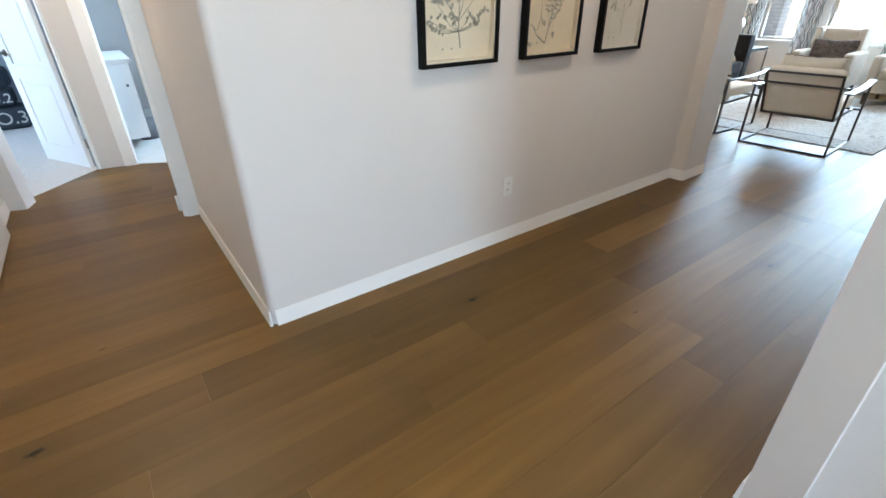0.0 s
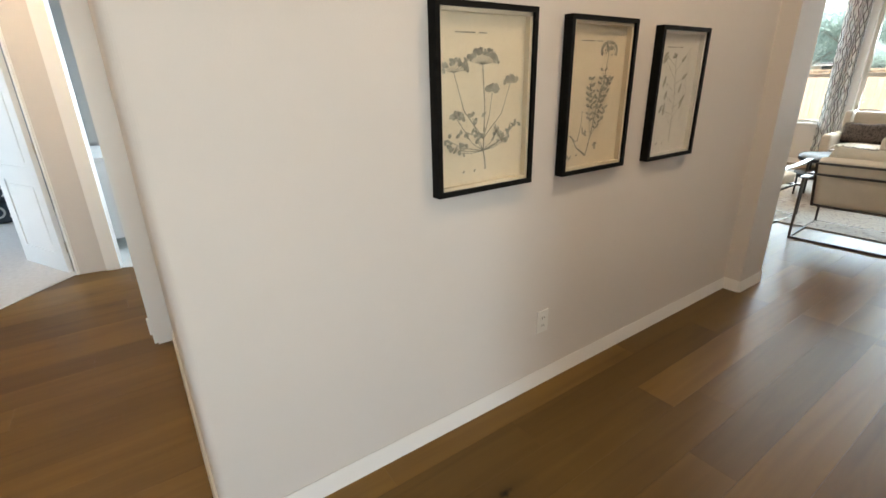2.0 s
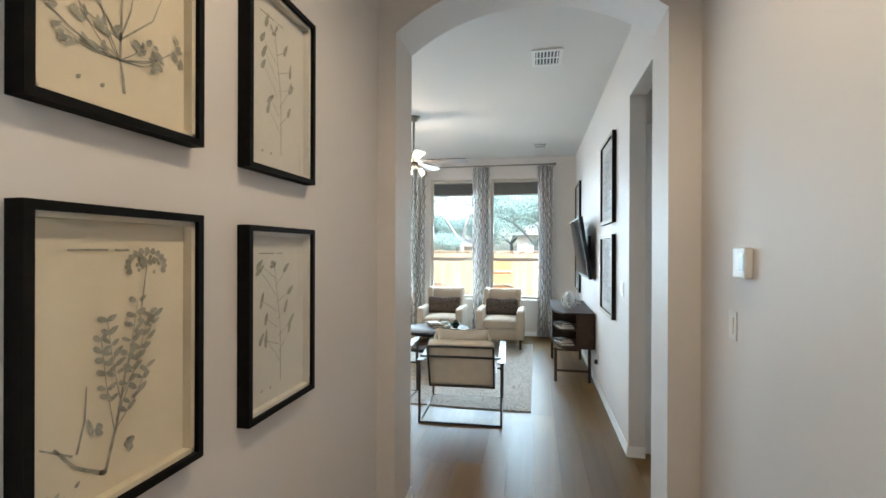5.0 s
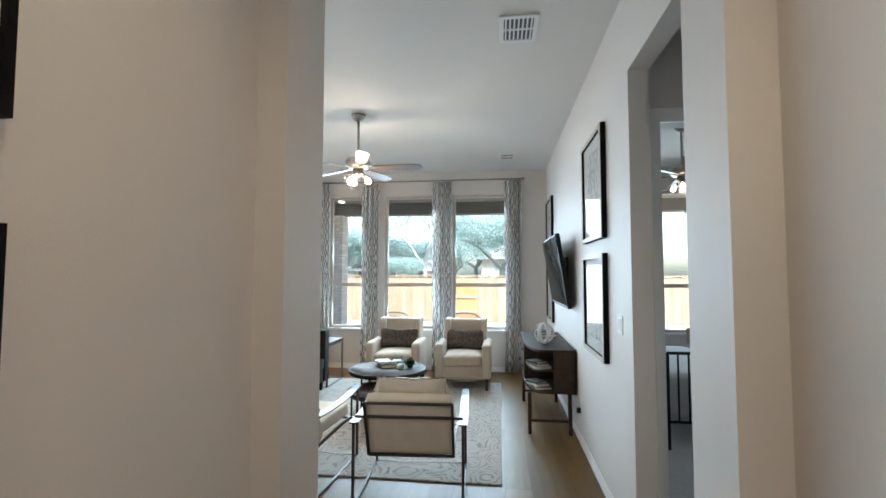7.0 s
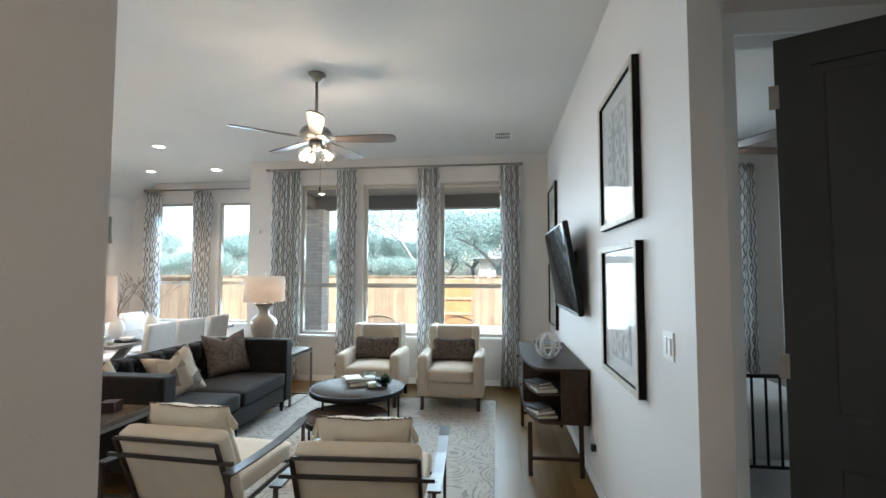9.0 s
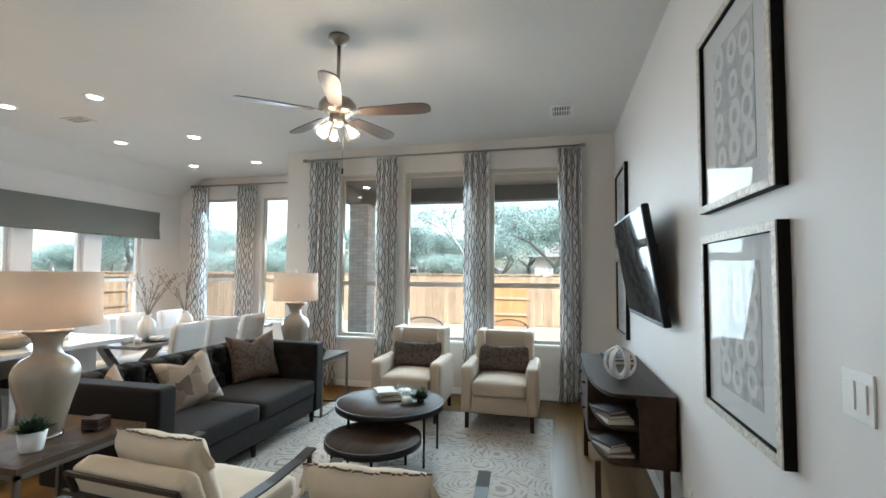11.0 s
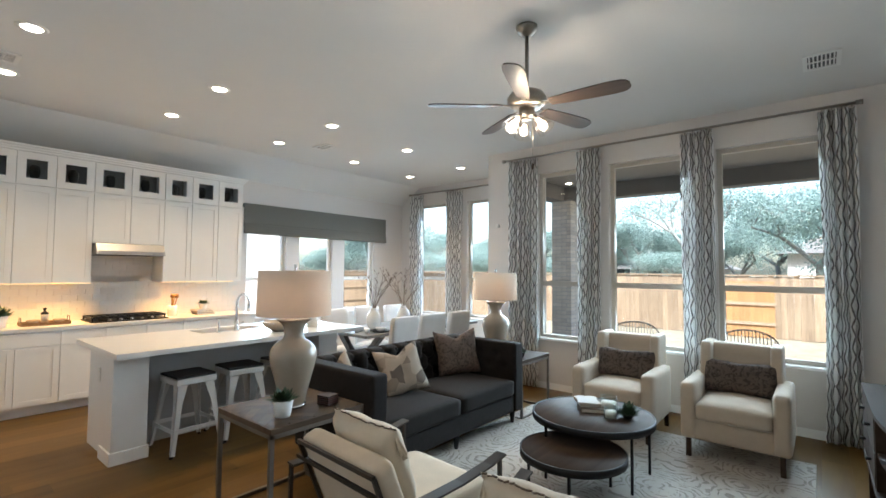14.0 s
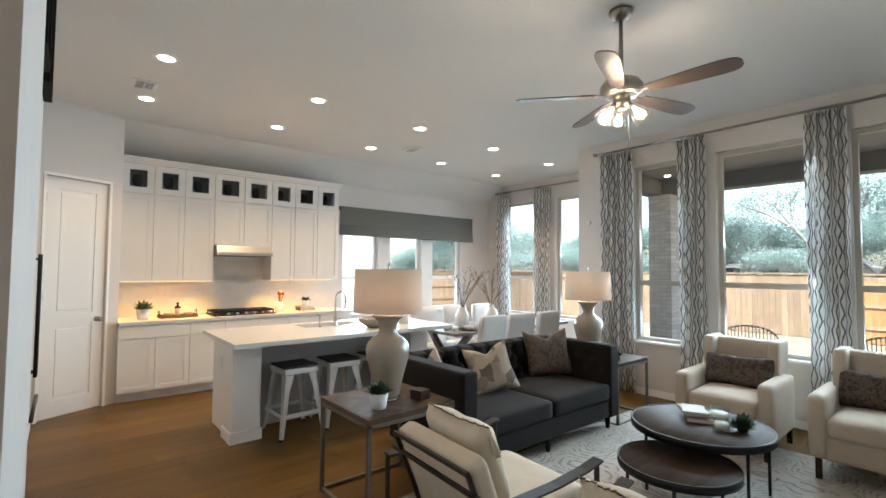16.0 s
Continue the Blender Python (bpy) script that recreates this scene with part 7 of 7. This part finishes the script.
for x in (9.0, 9.56, 10.1):
    ps = thing("place_setting", "dark plate and white bowl laid on the table", "tableware", turn((x, 5.68), 0, 0.771), "place settings")
    part("plate", lathe(bm_new(), [(0.0, 0.0), (0.10, 0.0), (0.14, 0.014), (0.137, 0.016), (0.10, 0.005), (0.0, 0.005)], n=28), BLACKP, ps)
    part("bowl", lathe(bm_new(), [(0.0, 0.006), (0.04, 0.006), (0.075, 0.05), (0.071, 0.05), (0.038, 0.011), (0.0, 0.011)], n=24), WHITEC, ps)
tc = thing("tea_set", "white cups on the dining table end", "cups", turn((8.72, 5.80), 0, 0.771))
for x, y in ((0, 0), (0.12, 0.06), (0.05, -0.12)):
    part("cup", lathe(bm_new(), [(0.0, 0.0), (0.025, 0.0), (0.04, 0.06), (0.037, 0.06), (0.02, 0.006), (0.0, 0.006)], (x, y, 0), 18), WHITEC, tc)

# ---- corridor bedroom and bathroom ----
for k, (txt, z0, x0, w) in enumerate((("NO.3", 0.005, -0.28, 0.50), ("NO.2", 0.265, -0.22, 0.36), ("NO1", 0.465, -0.22, 0.36))):
    h = (0.26, 0.20, 0.24)[k]
    cu = thing("numbered_floor_cushion", "dark navy box cushion lettered in white, in a stack", "cushion", turn((x0, 7.92), 4 - 3 * k, z0), "stack of numbered cushions")
    part("cover", pad(bm_new(), 0, w, 0, 0.40, 0, h, 0.25, 8), material("navy_canvas_%d" % k, (0.03, 0.04, 0.055), 0.9, vary=0.15, scale=20), cu)
    tx = bpy.data.curves.new("lettering", "FONT")
    tx.body, tx.size, tx.extrude, tx.align_x, tx.align_y = txt, min(h * 0.95, w * 0.40), 0.002, "CENTER", "CENTER"
    tx.materials.append(MAT)
    lo = new("lettering", tx)
    lo.parent = cu
    lo["label"] = "white hand-drawn lettering"
    lo.matrix_local = Matrix.Translation((w / 2, -0.004, h * 0.5)) @ Matrix.Rotation(math.pi / 2, 4, "X")
dk = tagged(part("dark_drape", sbox(-0.62, -0.50, 8.28, 8.38, 0.01, 2.6, 0.02), material("black_drape", (0.01, 0.01, 0.012), 0.9)), "narrow black drape hanging on the grey bedroom wall", "drape")
bd = thing("bathroom_vanity", "white bathroom vanity cabinet with a pale top", "vanity", Matrix.Translation((1.02, 6.1, 0)))
part("body", box(bm_new(), 0.0, 0.26, 0, 1.1, 0.10, 0.82), CAB, bd)
part("top", soft(box(bm_new(), -0.01, 0.29, -0.02, 1.12, 0.82, 0.86), 0.004), QUARTZ, bd)
part("knob", rod(bm_new(), (0.2, -0.001, 0.62), (0.2, -0.02, 0.62), 0.008, 0.012, 10), IRON, bd)
bk = tagged(part("grey_basket", lathe(bm_new(), [(0.0, 0.0), (0.10, 0.0), (0.13, 0.20), (0.12, 0.20), (0.09, 0.01), (0.0, 0.01)], n=20), material("grey_weave", (0.16, 0.16, 0.17), 0.9, vary=0.3, scale=50)), "grey woven basket on the bathroom floor", "basket")
bk.location = (1.30, 6.5, 0.004)

# ---- main bedroom ----
bf = thing("iron_bed", "black iron bed with pale bedding", "bed", turn((7.55, -0.95), 0))
for k in range(11):
    inner = 0 < k < 10
    part("spindle" if inner else "bedpost", rod(bm_new(), (0, 0.09 * k, 0.25 if inner else 0.0), (0, 0.09 * k, 0.86), 0.009 if inner else 0.016, None, 8), IRON, bf)
part("top_rail", rod(bm_new(), (0, 0, 0.86), (0, 0.9, 0.86), 0.014, None, 8), IRON, bf)
part("lower_rail", rod(bm_new(), (0, 0, 0.25), (0, 0.9, 0.25), 0.012, None, 8), IRON, bf)
part("mattress", pad(bm_new(), 0.05, 1.95, 0.0, 0.9, 0.25, 0.66, 0.2, 8), SLIP, bf)
copy_thing(fan, Matrix.Translation((8.6, -0.62, H)))
for k, (a, b) in enumerate(((-0.10, 0.16), (-1.95, -1.6))):
    curtain(Matrix.Translation((10.54, (a + b) / 2, 0.012)) @ RY, b - a, 3.0, k + 14, 4)

# ---- outdoors ----
GZ = -0.25
ground = bm_new()
box(ground, -300, 300, -300, 300, GZ - 0.3, GZ)
setting("ground", ground, GROUND, "dry tan lawn and bare soil behind the house", "ground")
setting("patio", box(bm_new(), 10.8, 14.2, -2.7, 4.98, GZ - 0.05, -0.06), PATIO, "pale concrete patio slab", "patio")
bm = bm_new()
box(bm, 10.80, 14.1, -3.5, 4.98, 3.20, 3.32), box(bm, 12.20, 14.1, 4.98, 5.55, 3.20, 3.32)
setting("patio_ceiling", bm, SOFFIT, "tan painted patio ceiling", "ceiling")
setting("patio_beam", box(bm_new(), 13.45, 13.75, -3.5, 5.55, 2.93, 3.20), material("beam_paint", (0.16, 0.145, 0.13), 0.8, vary=0.03), "dark painted patio beam", "beam")
setting("patio_beam", box(bm_new(), 12.20, 13.45, 5.25, 5.55, 2.93, 3.20), material("beam_paint_side", (0.16, 0.145, 0.13), 0.8, vary=0.03), "dark painted patio beam", "beam")
pl = thing("patio_downlight", "small lit patio ceiling lamp", "light", Matrix.Translation((13.1, 5.0, 3.199)))
part("diffuser", lathe(bm_new(), [(0.0, -0.004), (0.05, -0.004), (0.055, 0.0)], n=16), CAN_GLOW, pl)

col = thing("brick_column", "square patio column of pale tan brick", "column", Matrix.Translation((13.38, 5.08, 0)), kind="structure")
part("mortar", box(bm_new(), 0.008, 0.402, 0.008, 0.402, GZ, 2.93), MORTAR, col)
bk_l = mesh_of("brick", soft(box(bm_new(), 0.0, 0.198, 0, 0.09, 0, 0.062), 0.004, 1), BRICK)
for j in range(43):
    z = GZ + 0.002 + 0.074 * j
    if z + 0.062 > 2.93:
        break
    for x, y, r in ((0.0 + 0.0, 0.0, 0), (0.206, 0.0, 0), (0.09, 0.206, 90), (0.09, 0.0 + 0.104, 90)) if j % 2 else ((0.0, 0.0, 0), (0.21, 0.0, 0), (0.09, 0.092, 90), (0.09, 0.21, 90)):
        b_ = new("brick", bk_l)
        b_.parent = col
        b_.matrix_local = Matrix.Translation((x, y, z)) @ Matrix.Rotation(radians(r), 4, "Z")


WIREGREY = material("grey_wire", (0.30, 0.30, 0.29), 0.5, 0.3, vary=0.1)


def patio_chair(m):
    o = thing("patio_chair", "grey woven-wire patio chair with a rounded back", "chair", m, "patio chairs")
    bm = bm_new()
    W_ = 0.36
    arc_ = [(W_ * math.cos(a), 0.42 + 0.43 * abs(math.sin(a)) ** 0.45) for a in [math.pi * k / 18 for k in range(19)]]
    for (xa, za), (xb, zb) in zip(arc_, arc_[1:]):
        rod(bm, (xa, 0.24, za), (xb, 0.24, zb), 0.011, None, 8)
    part("back_hoop", bm, WIREGREY, o)
    for k in range(17):
        x = -0.33 + 0.66 * k / 16
        zt = 0.42 + 0.43 * (1 - (x / W_) ** 2) ** 0.225
        part("spindle", rod(bm_new(), (x, 0.22, 0.40), (x, 0.24, zt), 0.006, None, 6), WIREGREY, o)
    part("seat", pad(bm_new(), -0.29, 0.29, -0.28, 0.26, 0.36, 0.43, 0.3, 6), SLIP, o)
    for x in (-0.27, 0.27):
        for y in (-0.26, 0.24):
            part("leg", rod(bm_new(), (x, y, 0), (x, y, 0.46), 0.011, None, 8), WIREGREY, o)
    return o


pch = patio_chair(turn((12.55, 3.62), 100, -0.06))
copy_thing(pch, turn((12.55, 2.10), 82, -0.06))

FX = 20.5


def fence_run(name, m, length, tall):
    o = thing(name, "weathered cedar privacy fence, boards upright", "fence", m)
    bd_ = mesh_of("board", box(bm_new(), 0, 0.138, 0, 0.018, 0, tall), FENCE)
    n = int(length / 0.142)
    for k in range(n):
        b_ = new("board", bd_)
        b_.parent = o
        b_.location = (0.142 * k, 0.004 * (k % 3), 0.01 * ((k * 7) % 4))
    for z in (0.3, tall * 0.55, tall - 0.15):
        part("rail", box(bm_new(), 0, length, -0.04, -0.001, z, z + 0.085), FENCE, o)
    part("cap", box(bm_new(), 0, length, -0.05, 0.06, tall + 0.03, tall + 0.07), FENCE, o)
    for k in range(int(length / 2.4) + 1):
        part("post", box(bm_new(), 2.4 * k, 2.4 * k + 0.09, -0.13, -0.041, -0.1, tall), FENCE, o)
    return o


fence_run("fence", Matrix.Translation((FX, -8, GZ)) @ RY, 27, 1.68)
fence_run("fence", Matrix.Translation((FX - 11.5, 19, GZ)), 11.5, 1.68)
# panel in shade: the orange-brown board colour stands in for it
gate = thing("fence", "orange cedar fence panel, shade put into its board colour, rails in front", "fence", Matrix.Translation((FX - 0.10, 2.35, GZ)) @ RY)
for k in range(8):
    part("board", box(bm_new(), 0.142 * k, 0.142 * k + 0.138, 0, 0.018, 0.02, 1.56), SHADECEDAR, gate)
for z in (0.36, 0.90, 1.42):
    part("rail", box(bm_new(), -0.02, 1.15, 0.019, 0.057, z, z + 0.085), FENCE, gate, "pale sunlit rail")
fence_run("fence", Matrix.Translation((15.0, 8.8, GZ)) @ Matrix.Rotation(radians(62), 4, "Z"), 7, 1.68)


def leafy(bm, c, r, n, rg, size=0.16):
    """Many small tilted leaf clumps within a lumpy ball."""
    for _ in range(n):
        d = Vector((rg.gauss(0, 1), rg.gauss(0, 1), rg.gauss(0, 1))).normalized() * r * rg.uniform(0.35, 1.05)
        p = c + Vector((d.x, d.y, d.z * 0.7))
        a = Vector((rg.gauss(0, 1), rg.gauss(0, 1), rg.gauss(0, 1))).normalized() * size * rg.uniform(0.5, 1.2)
        b = a.cross(Vector((rg.gauss(0, 1), rg.gauss(0, 1), rg.gauss(0, 1)))).normalized() * size * rg.uniform(0.3, 0.7)
        bm.faces.new([bm.verts.new(q) for q in (p - a, p + b, p + a, p - b)])


def tree(m, tall, spread, seed, dense=1.0, label="broad live oak behind the fence with grey-green foliage"):
    o = thing("oak_tree", label, "tree", m, "trees behind the fence")
    rg = random.Random(seed)
    tr_, lf = bm_new(), bm_new()
    ends = []

    def grow(p, d, ln, r, depth):
        q = p
        for k in range(3):
            e = q + d * ln / 3
            rod(tr_, q, e, r * (1 - 0.1 * k), r * (0.9 - 0.1 * k), 7, cap=False)
            q = e
            d = (d + Vector((rg.uniform(-1, 1), rg.uniform(-1, 1), rg.uniform(-0.3, 0.4))) * 0.16).normalized()
        if depth == 0:
            ends.append(q)
            return
        for k in range(3 if depth > 1 else 4):
            a = rg.uniform(0, math.tau)
            nd = (d * 0.7 + Vector((math.cos(a), math.sin(a), 0.15)) * spread * 0.62).normalized()
            grow(q, nd, ln * rg.uniform(0.6, 0.8), r * 0.58, depth - 1)
        ends.append(q)

    grow(Vector((0, 0, 0)), Vector((0.05, 0.02, 1)).normalized(), tall * 0.34, tall * 0.026, 3)
    for e in ends:
        if rg.random() < dense:
            leafy(lf, e, tall * 0.145 * rg.uniform(0.7, 1.25), int(340 * dense), rg, tall * 0.0095)
    part("trunk", tr_, BARK, o)
    part("crown", lf, TREEL, o)
    return o


for x, y, tall, sp, sd, dn in ((25.5, 1.4, 5.9, 1.35, 3, 1.0), (27.0, 5.3, 6.4, 0.75, 4, 0.55), (29, 8.6, 5.4, 1.2, 5, 1.0), (30, 13.5, 5.2, 1.2, 6, 0.9), (26.5, -3.5, 5.6, 1.2, 7, 1.0), (33, 18, 5.4, 1.2, 8, 0.9), (22, 21, 6.4, 1.1, 9, 0.7), (15.5, 23, 6.0, 1.1, 10, 0.7), (31, 11.2, 4.9, 1.3, 12, 1.0), (28.5, -1.6, 5.4, 1.3, 13, 1.0), (30.5, 4.4, 4.6, 1.3, 14, 1.0), (31, 6.8, 5.0, 1.3, 15, 1.0), (36, 3.0, 6.6, 1.3, 20, 1.0), (35, 12.5, 5.0, 1.3, 16, 0.9), (28, 16.5, 4.8, 1.3, 17, 0.9), (26, 24, 6.0, 1.2, 18, 0.9), (30.5, 22.0, 5.4, 1.2, 19, 0.9)):
    tree(turn((x, y), 37 * sd, GZ), tall, sp, sd, dn)

for x, y, tall, sd in ((18.5, 20.0, 3.6, 31), (21, 20.8, 3.9, 32), (24.5, 19.2, 3.5, 33), (27, 17.6, 3.8, 34), (26.0, 10.8, 3.3, 35), (26.4, 6.4, 3.2, 36), (26.0, 14.6, 3.6, 37)):
    tree(turn((x, y), 51 * sd, GZ), tall, 1.25, sd, 1.0, "small leafy grey-green tree just beyond the fence")


def house(m, w, d, wall_h, roof_h, label, wall_mat, windows=4):
    o = thing("neighbour_house", label, "house", m, "houses beyond the fence")
    part("wall", box(bm_new(), 0, w, 0, d, 0, wall_h), wall_mat, o)
    bm = bm_new()
    e = 0.5
    vs = [bm.verts.new(p) for p in ((-e, -e, wall_h), (w + e, -e, wall_h), (w + e, d + e, wall_h), (-e, d + e, wall_h), (w * 0.3, d / 2, wall_h + roof_h), (w * 0.7, d / 2, wall_h + roof_h))]
    for f in ((0, 1, 5, 4), (1, 2, 5), (2, 3, 4, 5), (3, 0, 4), (3, 2, 1, 0)):
        bm.faces.new([vs[i] for i in f])
    part("roof", bm, ROOFS, o)
    for k in range(windows):
        x = w * (0.12 + 0.22 * k)
        wn_ = part("window", box(bm_new(), x, x + 1.0, -0.03, 0.0, 0.9, 2.2), TRIM, o)
        part("pane", box(bm_new(), x + 0.07, x + 0.93, -0.036, -0.03, 0.97, 2.13), DGLASS, wn_)
    return o


house(turn((33, 2.6), -90, GZ), 9, 7, 2.75, 1.7, "low pale house with a grey hipped roof", SIDING)
house(turn((36, 15.0), -90, GZ), 9, 7, 2.0, 1.5, "low brick house with a grey hipped roof", BRICK)
house(turn((14.5, 25.0), 180 - 10, GZ), 10, 7, 2.8, 2.2, "pale neighbouring house with a grey gabled roof", SIDING)
house(turn((6.5, 11.5), 0, GZ), 4.6, 6, 5.0, 1.8, "tall pale side wall of the house next door", SIDING, 0)
rg = random.Random(21)
for k, (x, y, r) in enumerate(((15.5, 7.2, 0.45), (16.3, 7.9, 0.5), (8.8, 9.6, 0.5), (9.6, 9.7, 0.45), (14.6, 6.6, 0.3))):
    bm = bm_new()
    leafy(bm, Vector((0, 0, r * 0.75)), r, 420, rg, 0.06)
    sh = thing("garden_shrub", "low rounded green garden shrub", "shrub", Matrix.Translation((x, y, GZ)), "garden shrubs")
    part("foliage", bm, TREEL, sh)
    part("stem", rod(bm_new(), (0, 0, 0), (0, 0, r * 0.8), 0.03, 0.015, 8), BARK, sh)

# ---- floor planks ----
PW, PL = 0.185, 1.90


def plank_mesh(length):
    bm = box(bm_new(), 0, length, 0.0001, PW - 0.0001, -0.02, 0.0)
    for v in bm.verts:
        if v.co.z > -0.01:
            v.co.x += 0.0003 if v.co.x < length / 2 else -0.0003
            v.co.y += 0.0003 if v.co.y < PW / 2 else -0.0003
    return mesh_of("plank", bm, FLOOR)


plank_data = {}
floor = thing("floor", "wide-plank brown oak floor with knots and a satin finish", "floor", kind="structure")


def lay(x0, x1, y0, y1):
    rng = random.Random(5)
    y = y0
    while y < y1 - 0.01:
        x = x0
        first = rng.uniform(0.5, PL)
        while x < x1 - 0.01:
            ln = round(min(first if x == x0 else rng.choice((1.30, 1.50, 1.70, PL)), x1 - x), 2)
            if x1 - x - ln < 0.05:
                ln = round(x1 - x, 3)
            if ln not in plank_data:
                plank_data[ln] = plank_mesh(ln)
            o = new("plank", plank_data[ln])
            o.parent = floor
            o.location = (x, y, 0)
            x += ln
        y += PW


ROW = 0.485
lay(4.62, 12.0, ROW, ROW + PW * 42)
lay(0.06, 4.62, ROW, ROW + PW * 10)
lay(0.06, 1.43, ROW + PW * 10, ROW + PW * 28)
lay(0.06, 2.40, ROW - PW * 16, ROW)
lay(4.80, 6.04, ROW - PW * 10, ROW)
